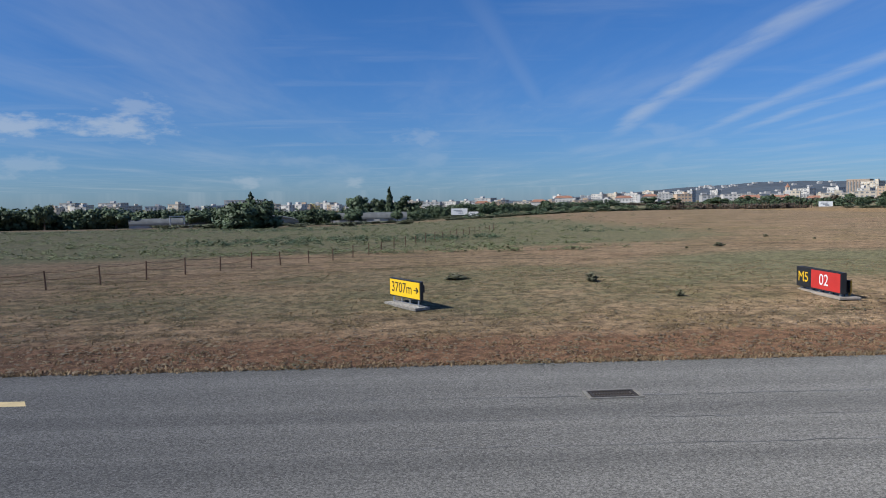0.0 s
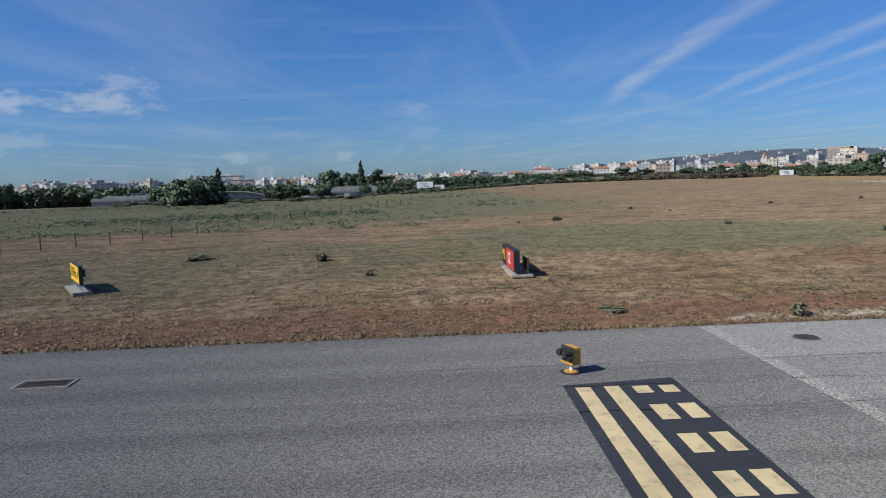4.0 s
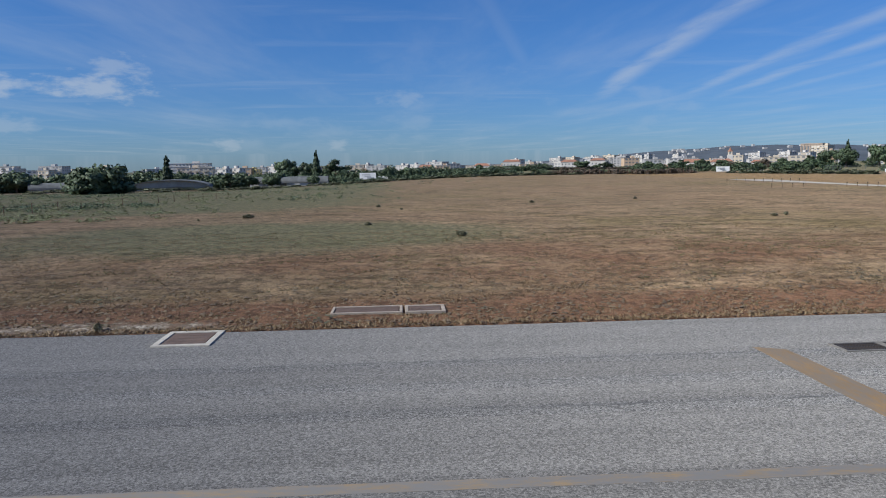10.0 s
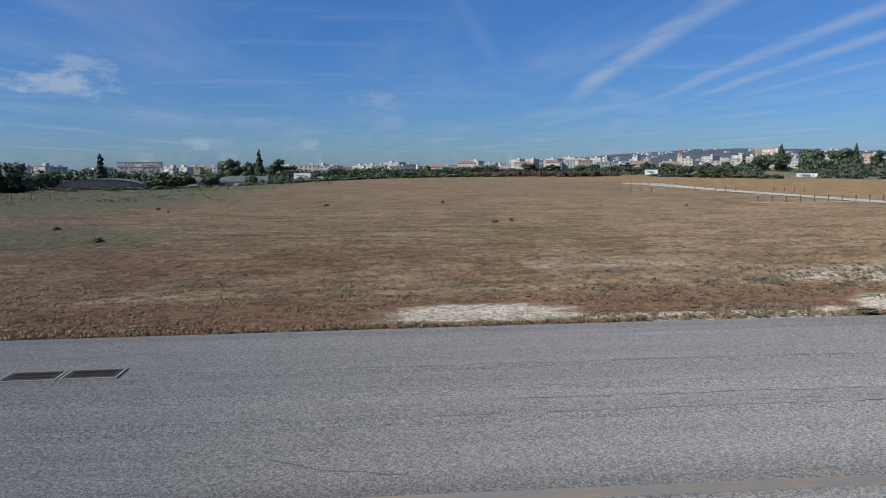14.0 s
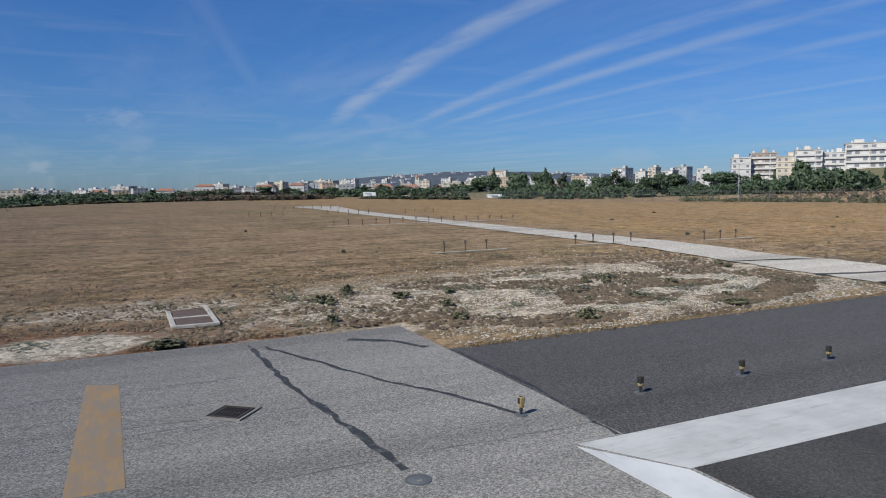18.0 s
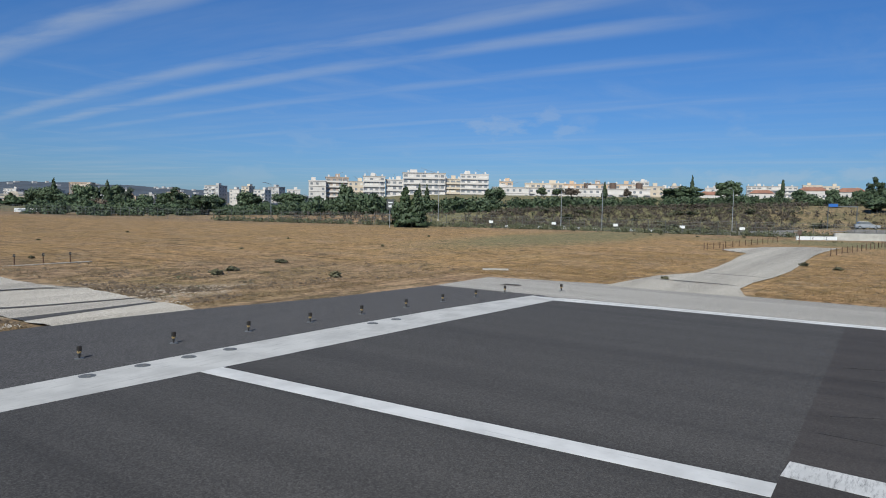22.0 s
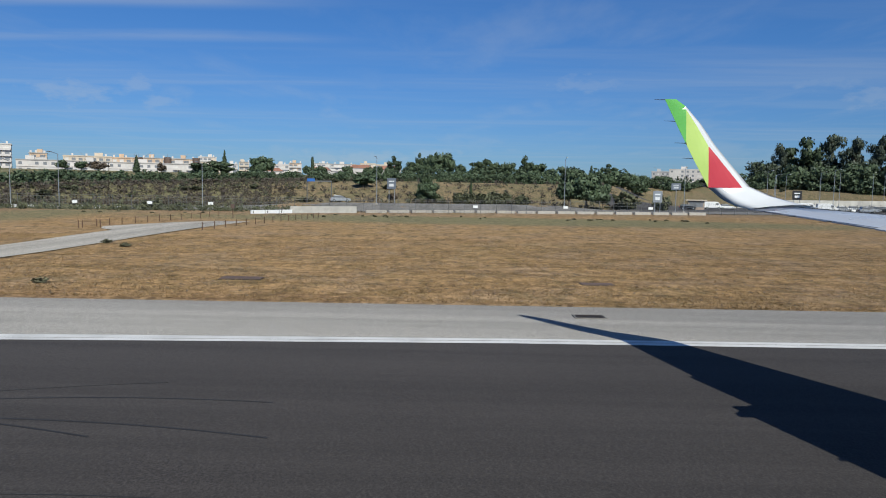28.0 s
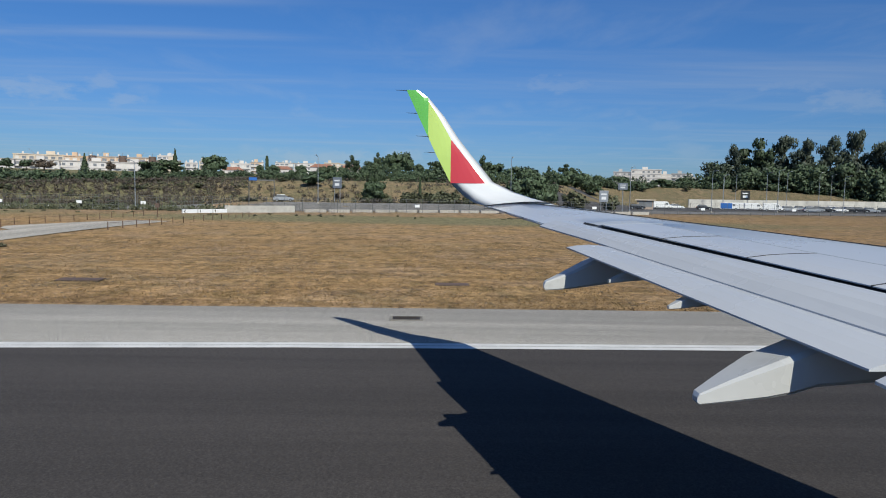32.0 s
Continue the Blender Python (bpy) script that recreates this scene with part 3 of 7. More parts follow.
me.loops.foreach_set("vertex_index", quads.ravel())
me.polygons.add(len(quads))
me.polygons.foreach_set("loop_start", np.arange(0, quads.size, 4))
me.update()
cover = me.color_attributes.new("cover", "FLOAT_COLOR", "POINT")


def blob(cx, cy, rx, ry, soft=0.5):
    d = np.hypot((GX - cx) / rx, (GY - cy) / ry)
    return smooth01((1 + soft - d) / (2 * soft))


green = smooth01((GY - 46 - 0.25 * (GX + 10)) / 22) * smooth01((52 - GX) / 40) * smooth01((260 - GY) / 60)
green = np.maximum(green, 0.66 * blob(29, 41, 17, 10, 0.5))
green = np.maximum(green, 0.47 * blob(8, 36, 22, 8, 0.6))
green = np.maximum(green, 0.45 * blob(-2, 29, 22, 5, 0.7))
green = np.maximum(green, 0.55 * blob(190, 30, 45, 12, 0.7))
green = np.maximum(green, 0.68 * blob(205, -40, 14, 60, 0.7))
side = GX - np.interp(GY, EDGE_Y, EDGE_X)
green = np.maximum(green, (0.85 - 0.55 * smooth01((-50 - GY) / 30)) * smooth01((side - 62) / 20))
green = np.maximum(green, 0.9 * smooth01((GY - 330) / 40) * smooth01((230 - GX) / 60))
green = np.maximum(green, 0.45 * smooth01((side - 24) / 6))
# darker olive cover on the bank, y from about 2 to 95
green = np.maximum(green, 0.8 * smooth01((GY - 2) / 24) * smooth01((side - 3) / 4) * smooth01((68 - side) / 6) * smooth01((95 - GY) / 20))
gravel = np.maximum.reduce([0.98 * blob(59.3, 20.2, 3.6, 1.35, 0.6), 0.98 * blob(73.9, 20.0, 2.7, 1.6, 0.6), 0.9 * blob(67, 19.0, 6, 0.55), 0.80 * blob(95, 21.5, 24, 8.0, 0.7), 0.66 * blob(66, 27.5, 6, 1.8, 0.6), 0.72 * blob(76, 24.5, 6.5, 2.4, 0.6), 0.52 * blob(72, 27, 18, 7, 0.7), 0.7 * blob(84, 21.5, 10, 2.6, 0.6), 0.7 * blob(112, 19, 9, 4, 0.7), 0.82 * blob(66, 19.2, 13, 0.6), 0.74 * blob(27, 19.3, 9, 0.9, 0.8), 0.42 * blob(30, 21, 18, 2.5, 0.8), 0.62 * blob(95, 15.6, 13, 1.7, 0.5)])
russet = np.maximum.reduce([0.95 * smooth01((26 - GY) / 7) * smooth01((GY - 14) / 3) * smooth01((86 - GX) / 10), 0.5 * blob(45, 30, 30, 8, 0.8), 0.12 * smooth01((side - 26) / 8) * smooth01((64 - side) / 8), 0.3 * smooth01((137 - GX) / 3) * smooth01((GX - 130) / 2) * smooth01((12 - GY) / 4)])
gold = np.maximum(smooth01((GX - 130) / 6) * smooth01((side + 4) / -8), smooth01((GX - 113) / 5) * smooth01((GY - 26) / 10) * smooth01((side + 4) / -8))
cover.data.foreach_set("color", np.stack([green, gravel, russet, gold], -1).ravel().astype(np.float32))
me.materials.append(M_GROUND)
me.shade_smooth()
tagged(new("ground", me), "dry mown airfield grass with bare russet soil and gravel", "ground", kind="structure")

bm = nb()
prev = None
TRACK = [(12.9, 106.1, 111.1), (15.2, 105.2, 111.2), (19, 105.5, 111.3), (22.5, 105.6, 111.6), (24.5, 105.5, 110.4), (28, 105.4, 110.2), (34, 105.2, 110.0), (42, 105.3, 109.9), (56, 106.0, 110.3), (72, 107.0, 110.9), (92, 107.6, 111.6), (112, 108.6, 113.2), (126, 109.2, 115.6), (142, 109.0, 119.0), (150, 110.5, 121.0)]
for i, (y0, l0, r0) in enumerate(TRACK[:-1]):
    y1, l1, r1 = TRACK[i + 1]
    for k in range(6):
        q = k / 6
        yy = y0 + (y1 - y0) * q
        xl = l0 + (l1 - l0) * q + 0.10 * math.sin(yy * 1.7) + 0.07 * math.sin(yy * 4.1)
        xr = r0 + (r1 - r0) * q + 0.10 * math.sin(yy * 1.3 + 1) + 0.06 * math.sin(yy * 3.7)
        pair = [bm.verts.new((x, yy, ground_z(x, yy) + lift)) for x, lift in ((xl, 0.05), ((xl + xr) / 2, 0.055), (xr, 0.05))]
        if prev:
            bm.faces.new((prev[0], prev[1], pair[1], pair[0]))
            bm.faces.new((prev[1], prev[2], pair[2], pair[1]))
        prev = pair
bmesh.ops.recalc_face_normals(bm, faces=bm.faces)
tagged(part("service_track", bm, M_PATH), "pale old concrete track across the dry grass", "track", kind="structure")
bm = nb()
prev = None
for x, y0, y1 in ((131.8, -4.2, 3.6), (134.5, -3.4, 2.9), (138.5, -3.5, 2.4), (142.6, -4.0, 0.8), (148.9, -4.3, 0.8), (156, -4.2, 1.2), (163, -4.0, 1.8), (170, -3.9, 2.2), (172.2, -3.9, 4.4), (175.2, -4.0, 5.8), (179, -4.1, 4.6), (185, -4.5, 2.4), (190, -5.1, -0.9)):
    pair = [bm.verts.new((x, y, ground_z(x, y) + 0.06)) for y in (y0, (y0 + y1) / 2, y1)]
    if prev:
        bm.faces.new((prev[0], prev[1], pair[1], pair[0]))
        bm.faces.new((prev[1], prev[2], pair[2], pair[1]))
    prev = pair
bmesh.ops.recalc_face_normals(bm, faces=bm.faces)
tagged(part("side_track", bm, M_SIDETRACK), "pale concrete track leaving the runway shoulder", "track", kind="structure")
tagged(part("taxiway_west", prism(nb(), [(-260, -60), (21.0, -60), (21.1, 18.55), (0, 18.7), (-260, 19.2)], -0.2, 0.0), M_TAXI2), "older dark grey asphalt taxiway", "taxiway", kind="structure")
tagged(part("taxiway", prism(nb(), [(21.0, -60), (83.6, -60), (83.6, 18.1), (60, 18.45), (40, 18.4), (21.1, 18.55)], -0.2, 0.0), M_TAXI), "weathered grey asphalt taxiway with darker streaks", "taxiway", kind="structure")
tagged(part("stopway", prism(nb(), [(83.6, 6.2), (125.2, 4.2), (125.2, 11.0), (117.5, 11.9), (111, 13.6), (106, 14.3), (83.6, 14.5)], -0.2, -0.002), M_STOP), "dark grey asphalt strip before the runway end", "pavement", kind="structure")
tagged(part("runway", prism(nb(), [(83.6, -900), (149.7, -900), (126.8, -46), (126.4, -32), (125.2, -9.1), (83.6, -9.1)], -0.2, -0.003), M_RUNWAY), "dark brownish asphalt runway with faint rubber streaks", "runway", kind="structure")
tagged(part("runway_end", prism(nb(), [(83.6, -9.1), (125.2, -9.1), (124.9, 4.2), (83.6, 6.2)], -0.2, -0.003), M_RUNWAYNEW), "newer grey asphalt at the runway end", "runway", kind="structure")
tagged(part("runway_shoulder", prism(nb(), [(149.7, -900), (156.5, -900), (132.9, -46), (132.3, -13), (132.3, -4), (132.8, 3), (131.3, 11), (125.2, 11.0), (124.9, 4.2), (125.2, -9.1), (126.4, -32), (126.8, -46)], -0.2, -0.004), M_SHOULDER), "pale concrete runway shoulder", "pavement", kind="structure")

# ---- painted markings and repairs ----
STRIPE = [(82.58, 7.13), (90, 7.08), (98, 6.86), (106, 6.6), (112, 6.28), (118, 5.75), (124.85, 4.75)]
STRIPE += [(123.7, 3.15), (116, 3.8), (110, 4.22), (104, 4.62), (98, 5.06), (91, 5.33), (83.55, 5.48)]
mark("runway_end_stripe", STRIPE, M_WHITEX, "wide worn white stripe across the runway end")
mark("runway_edge_line", [(123.75, 3.2), (124.55, 4.6), (124.95, 2.0), (125.25, -8.5), (126.05, -20), (126.66, -32), (127.05, -46), (149.85, -900), (149.2, -900), (126.4, -46), (126.05, -32), (125.35, -20), (124.55, -8.5), (124.25, -1.6)], M_WHITEY, "long white runway edge line", 0.006)
mark("runway_west_line", [(82.5, 7.05), (83.5, 5.45), (84.9, -50), (83.95, -50)], M_WHITEY, "white runway edge line on the taxiway side", 0.003)
mark("runway_centre_line", [(104.6, 4.62), (105.3, 4.62), (105.42, -2), (105.6, -9.1), (104.95, -9.1), (104.75, -2)], M_WHITEY, "worn white line along the runway middle", 0.003)
mark("runway_arrow", [(106.02, -9.1), (106.86, -9.15), (106.7, -11.0), (106.2, -24), (105.5, -24), (105.75, -12)], M_WHITE, "worn white arrow paint on dark asphalt", 0.003)
SKEW = 0.034


def lean_x(x, y):
    return x - SKEW * (13.5 - y)


def strip(x0, x1, y0, y1):
    return [(lean_x(x0, y0), y0), (lean_x(x1, y0), y0), (lean_x(x1, y1), y1), (lean_x(x0, y1), y1)]


mark("holding_position_panel", [(lean_x(16.0, -16), -16), (lean_x(18.5, -16), -16), (18.46, 13.9), (16.02, 13.66)], M_BLACKP, "black painted panel behind the holding lines", 0.003)
for x in (16.24, 16.84):
    mark("holding_solid_line", strip(x, x + 0.32, -16, 13.46), M_HOLD, "cream yellow solid holding line", 0.007)
HOLD = mark("holding_dashed_lines", strip(17.42, 17.76, 12.95, 13.41), M_HOLD, "cream yellow dashes of the holding line", 0.007)
part("dash", prism(nb(), strip(17.97, 18.30, 12.93, 13.39), 0.001, 0.007), M_HOLD, HOLD)
for x in (17.42, 17.97):
    for i in range(17):
        y1 = 12.25 - 1.49 * i
        part("dash", prism(nb(), strip(x, x + 0.34, y1 - 0.80, y1), 0.001, 0.007), M_HOLD, HOLD)
for x in (46.05, 74.6):
    mark("taxi_lead_line", [(x, 8.8), (x + 0.85, 8.8), (x + 0.75, 15.0), (x + 0.05, 15.3)], M_YELLOW, "faded yellow cross line on the taxiway")
mark("taxiway_edge_line", [(21.5, 8.75), (50, 8.50), (66, 8.15), (75.3, 7.85), (75.3, 8.15), (66, 8.45), (50, 8.80), (21.5, 9.05)], M_YELLOWOLD, "faded yellow taxiway side line", 0.003)
mark("yellow_dash", [(-11.5, 15.75), (-9.1, 15.75), (-9.35, 16.15), (-11.5, 16.15)], M_HOLD, "short cream yellow dash near the grass", 0.004)
mark("asphalt_repair_strip", [(21.0, 18.4), (21.38, 18.4), (21.3, -20), (20.92, -20)], paving("pale_new_asphalt", (0.196, 0.186, 0.174), 0.15, "y", 0.3), "pale repair strip across the taxiway", 0.003)


def crack(pts, w, label, seed):
    rnd = random.Random(seed)
    fine = []
    for (x0, y0), (x1, y1) in zip(pts, pts[1:]):
        n = max(2, int(math.hypot(x1 - x0, y1 - y0) / 0.35))
        for k in range(n):
            s = k / n
            fine.append((x0 + (x1 - x0) * s + rnd.uniform(-0.05, 0.05), y0 + (y1 - y0) * s + rnd.uniform(-0.05, 0.05)))
    fine.append(pts[-1])
    bm = nb()
    ws = [w * rnd.uniform(0.45, 1.4) for _ in fine]
    o = ribbon(fine, ws)
    n = len(fine)
    vs = [bm.verts.new((x, y, 0.003)) for x, y in o]
    for k in range(n - 1):
        bm.faces.new((vs[k], vs[k + 1], vs[2 * n - 2 - k], vs[2 * n - 1 - k]))
    bmesh.ops.recalc_face_normals(bm, faces=bm.faces)
    if sum(f.normal.z for f in bm.faces) < 0:
        bmesh.ops.reverse_faces(bm, faces=bm.faces)
    return tagged(part("crack_seal", bm, M_JOINT if w < 0.06 else M_SEAL), label, "crack", kind="structure")


crack([(78.73, 17.6), (78.87, 13.7), (79.22, 10.2), (79.5, 7.5)], 0.16, "dark ragged bitumen seal over a pavement crack", 1)
crack([(79.1, 17.2), (80.0, 14.9), (81.04, 12.25), (81.86, 10.65), (82.5, 9.0)], 0.12, "dark ragged bitumen seal over a pavement crack", 2)
crack([(58, 12.4), (66, 12.2), (73.4, 11.9), (79, 11.3)], 0.035, "thin dark pavement joint", 3)
crack([(70, 8.3), (79.5, 8.05), (84, 7.85)], 0.025, "thin dark pavement joint", 4)
for y0, w, seed in ((15.2, 0.05, 5), (13.6, 0.03, 6), (12.05, 0.035, 16)):
    line = [(-30, y0 + 0.45), (0, y0 + 0.2), (30, y0 - 0.25), (46, y0 - 0.32), (62, y0 - 0.5), (78, y0 - 0.9)]
    crack(line, w, "thin dark pavement joint", seed)
    mark("joint_stain", ribbon([(21.6, y0 - 0.28)] + [(x, y - 0.13) for x, y in line[2:]], [0.2, 0.45, 0.6, 0.4, 0.2]), M_JOINTBAND, "soft dark stain beside a pavement joint", 0.002)
crack([(83.7, 14.4), (83.8, 12), (83.65, 9.0), (83.5, 7.2)], 0.10, "ragged dark edge joint between two asphalts", 7)
crack([(54.0, 10.4), (55.2, 9.6), (56.6, 9.3)], 0.03, "thin curved pavement crack", 8)
crack([(81.5, 17.0), (82.6, 16.2), (83.2, 15.0)], 0.3, "crumbled dark pavement corner", 9)
for k in range(30):
    rnd = random.Random(40 + k)
    x0, y0, yaw, bend = rnd.uniform(108, 119), rnd.uniform(-17, -9), radians(rnd.uniform(-8, 30)), rnd.uniform(0.012, 0.03)
    length = rnd.uniform(6, 13)
    pts = []
    for q in range(19):
        d = length * q / 18
        pts.append((x0 + d * math.sin(yaw) - bend * d * d, y0 - d * math.cos(yaw)))
    pts = [(x, y) for x, y in pts if 90 < x < 123.5 and y > -27]
    if len(pts) < 6:
        continue
    bm = prism(nb(), ribbon(pts, rnd.choice((0.02, 0.025, 0.03, 0.055))), -0.004, 0.0008 + 0.0001 * k)
    tagged(part("tyre_mark", bm, M_RUBBER), "curved black rubber streak on the runway", "tyre mark", kind="structure")

mark("edge_line_groove", [(124.36, 3.4), (124.41, 3.4), (124.92, -8.5), (126.37, -32), (126.74, -46), (126.71, -46), (126.33, -32), (124.89, -8.5)], M_SHOULDER, "thin dark groove in the white edge line", 0.0075)
mark("track_repair", ribbon([(105.4, 19.3), (107.5, 18.6), (109.5, 18.2), (111.2, 17.9)], [0.5, 0.4, 0.35, 0.2]), M_STOP, "dark patch across the concrete track", ground_z(108.5, 19.3) + 0.064)
mark("track_repair", ribbon([(105.3, 15.9), (107.3, 16.0), (109.3, 16.1), (111.1, 16.2)], [0.9, 0.6, 0.5, 0.3]), M_STOP, "dark patch across the concrete track", ground_z(108.5, 16.5) + 0.064)
mark("track_repair", ribbon([(105.5, 24.4), (107.4, 24.0), (109.4, 23.5), (111.3, 22.8)], [0.3, 0.22, 0.25, 0.15]), M_STOP, "dark patch across the concrete track", ground_z(108, 24.4) + 0.066)
mark("track_joint", ribbon([(136.3, 1.9), (136.1, -0.5), (135.9, -2.9)], [0.12, 0.2, 0.1]), M_STOP, "dark joint across the side track", ground_z(136, 0) + 0.066)
mark("track_joint", ribbon([(142.8, 0.5), (142.6, -2), (142.5, -3.7)], [0.08, 0.12, 0.08]), M_STOP, "dark joint across the side track", ground_z(142.6, 0) + 0.066)
mark("ground_slab", [(134.2, 13.2), (135.3, 11.7), (135.9, 12.1), (134.9, 13.6)], M_CONC, "small pale concrete slab in the grass", ground_z(135, 12.5) + 0.05, thick=0.1)

# ---- covers and grates set in the ground ----
def grate_mesh(w, d):
    bm = nb()
    box(bm, 0, d / 2 - 0.03, 0, w, 0.06, 0.05)
    box(bm, 0, -d / 2 + 0.03, 0, w, 0.06, 0.05)
    box(bm, w / 2 - 0.03, 0, 0, 0.06, d - 0.12, 0.05)
    box(bm, -w / 2 + 0.03, 0, 0, 0.06, d - 0.12, 0.05)
    return bm


def drain(x, y, w, d, rz=0.0, z=0.006):
    t = thing("drain_grate", "dark cast iron drain grate set in the pavement", "drain", pose(x, y, z, 0, 0, rz), "drain grates")
    part("surround", grate_mesh(w + 0.2, d + 0.18), M_SURROUND, t, "stained concrete rim")
    part("frame", grate_mesh(w, d), M_IRON, t)
    # thin black plate under the bars, painted as the darkness of the hole
    part("pit", box(nb(), 0, 0, -0.012, w - 0.1, d - 0.1, 0.01), M_SIGNPIT, t)
    bar = box(nb(), 0, 0, 0, 0.028, d - 0.12, 0.03)
    ob = part("bar", bar, M_IRON, t)
    n = int((w - 0.14) / 0.065)
    for k in range(1, n):
        share("bar", ob.data, t, pose(-w / 2 + 0.07 + k * (w - 0.14) / n, 0, 0.006))
    ob.matrix_basis = pose(-w / 2 + 0.07, 0, 0.006)
    part("cross_bar", box(nb(), 0, 0, 0.004, w - 0.12, 0.03, 0.028), M_IRON, t)
    return t


drain(4.43, 15.42, 1.06, 0.5, 2)
drain(26.47, 15.07, 1.1, 0.55, -2)
drain(48.64, 14.98, 1.02, 0.55)
drain(49.9, 15.0, 1.02, 0.55)
drain(77.42, 11.68, 0.66, 0.66, -40)
drain(129.45, -12.9, 0.95, 0.55, 92)
drain(130.57, -35.12, 0.95, 0.55, 91)
drain(128.1, 7.75, 0.9, 0.5, 100)
drain(131.2, -62, 0.95, 0.55, 91)


def manhole(x, y, r=0.32):
    t = thing("manhole_cover", "round rusty iron manhole cover flush with asphalt", "manhole", pose(x, y, 0.003), "manhole covers")
    part("ring", lathe(nb(), [(r + 0.06, -0.02), (r + 0.06, 0.004), (r, 0.005), (r - 0.01, -0.004)], 28), M_JOINTBAND, t)
    part("lid", lathe(nb(), [(r - 0.01, -0.02), (r - 0.01, 0.006), (r * 0.5, 0.009)], 28), M_IRON, t)


manhole(23.16, 16.78)
manhole(70.46, 16.4)


def pit(x, y, sx, sy, lids, label, z=None, fw=0.16, edge=None):
    """A concrete kerb with covers in it."""
    gz = (ground_z(x, y) if z is None else z) + 0.02
    t = thing("service_pit", label, "service pit", pose(x, y, gz), "service pits")
    part("kerb", box(nb(), 0, sy / 2 - fw / 2, 0, sx, fw, 0.1, bevel=0.012), edge or M_CONC, t)
    part("kerb", box(nb(), 0, -sy / 2 + fw / 2, 0, sx, fw, 0.1, bevel=0.012), edge or M_CONC, t)
    part("kerb", box(nb(), sx / 2 - fw / 2, 0, 0, fw, sy - 2 * fw, 0.1, bevel=0.012), edge or M_CONC, t)
    part("kerb", box(nb(), -sx / 2 + fw / 2, 0, 0, fw, sy - 2 * fw, 0.1, bevel=0.012), edge or M_CONC, t)
    if len(lids) > 1:
        part("cross_kerb", box(nb(), 0, -0.34, 0, sx - 2 * fw, 0.2, 0.1, bevel=0.012), edge or M_CONC, t)
    for cx, cy, w, d in lids:
        part("cover_plate", box(nb(), cx, cy, 0.0, w, d, 0.07, bevel=0.008), M_BROWNPLATE, t, "brown rusted steel cover plate")
        rib = part("plate_rib", box(nb(), cx, cy, 0.034, w - 0.08, 0.02, 0.012), M_BROWNPLATE, t)
        for k in (-1, 1):
            share("plate_rib", rib.data, t, pose(0, k * d / 4, 0))


pit(31.9, 17.78, 1.5, 1.6, [(0, 0, 1.1, 1.2)], "square concrete pit frame with a rusty cover", -0.03)
pit(36.5, 20.56, 2.2, 1.0, [(0, 0, 1.95, 0.78)], "long brown service pit cover in the verge", None, 0.09, M_KERBOLD)
pit(38.3, 20.53, 1.25, 1.0, [(0, 0, 0.98, 0.74)], "short concrete framed pit cover in the verge", None, 0.11, M_KERBOLD)
pit(77.6, 22.7, 1.5, 3.8, [(0, 0.72, 1.1, 1.9), (0, -1.02, 1.1, 1.15)], "double brown pit covers in a pale concrete kerb")
for x, y, sx, sy in ((138.2, -20.1, 0.8, 1.9), (141.8, -54, 0.8, 1.9), (138.4, -37, 0.7, 1.5)):
    t = thing("ground_plate", "rusty brown plate lying in dry grass", "plate", pose(x, y, ground_z(x, y) + 0.03, 0, 0, 2), "ground plates")
    part("plate", box(nb(), 0, 0, 0, sx, sy, 0.05, bevel=0.008), M_BROWNPLATE, t)
    part("rim", box(nb(), 0, 0, -0.02, sx + 0.08, sy + 0.08, 0.04, bevel=0.006), M_IRON, t)


def inset_light(x, y, r=0.17, label="flush round pavement light in a steel ring"):
    t = thing("inset_light", label, "pavement light", pose(x, y, 0.004), "inset lights")
    part("ring", lathe(nb(), [(r + 0.05, -0.01), (r + 0.04, 0.006), (r, 0.007)], 20), M_FENCE, t)
    part("dome", lathe(nb(), [(r, 0.0), (r * 0.85, 0.012), (r * 0.3, 0.022)], 20), M_SHED, t)
    part("lens", box(nb(), 0, -r * 0.45, 0.018, r * 0.5, r * 0.25, 0.02, bevel=0.004), M_GLASS, t)


inset_light(79.53, 7.05)
for x, y in ((93.0, 6.75), (94.5, 6.72), (96.0, 6.68), (102.6, 6.42), (104.1, 6.36), (105.5, 6.28), (106.9, 6.2), (113.2, 5.78), (114.5, 5.65)):
    inset_light(x, y)
for x in (116.83, 115.43, 114.05, 112.7, 111.3):
    inset_light(x, -21.85, 0.16, "flush round touchdown light in dark asphalt")

# ---- airfield lights, signs and fence ----
def edge_light(x, y, rz=180, group="runway end lights", body=None, label="small dark elevated runway light on a round base"):
    t = thing("runway_end_light", label, "airfield light", pose(x, y, 0.0, 0, 0, rz), group)
    part("base_plate", lathe(nb(), [(0.13, -0.01), (0.13, 0.012), (0.06, 0.022)], 18), M_FENCE, t)
    part("stem", lathe(nb(), [(0.022, 0.02), (0.022, 0.13), (0.032, 0.13), (0.032, 0.16)], 10), M_DARK, t)
    part("collar", lathe(nb(), [(0.036, 0.08), (0.04, 0.10), (0.036, 0.12)], 10), M_DARK, t)
    part("cup", lathe(nb(), [(0.03, 0.15), (0.058, 0.17), (0.06, 0.215), (0.05, 0.225)], 14), M_LAMPTAN, t)
    part("housing", box(nb(), 0, 0, 0.29, 0.105, 0.11, 0.16, bevel=0.022), body or M_IRON, t)
    part("lens", box(nb(), 0.052, 0, 0.295, 0.02, 0.075, 0.12, bevel=0.008), M_DARK, t)
    part("lens", box(nb(), -0.052, 0, 0.295, 0.02, 0.075, 0.12, bevel=0.008), M_DARK, t)
    part("cap", lathe(nb(), [(0.045, 0.36), (0.035, 0.375), (0.01, 0.38)], 12), M_DARK, t)
    return t


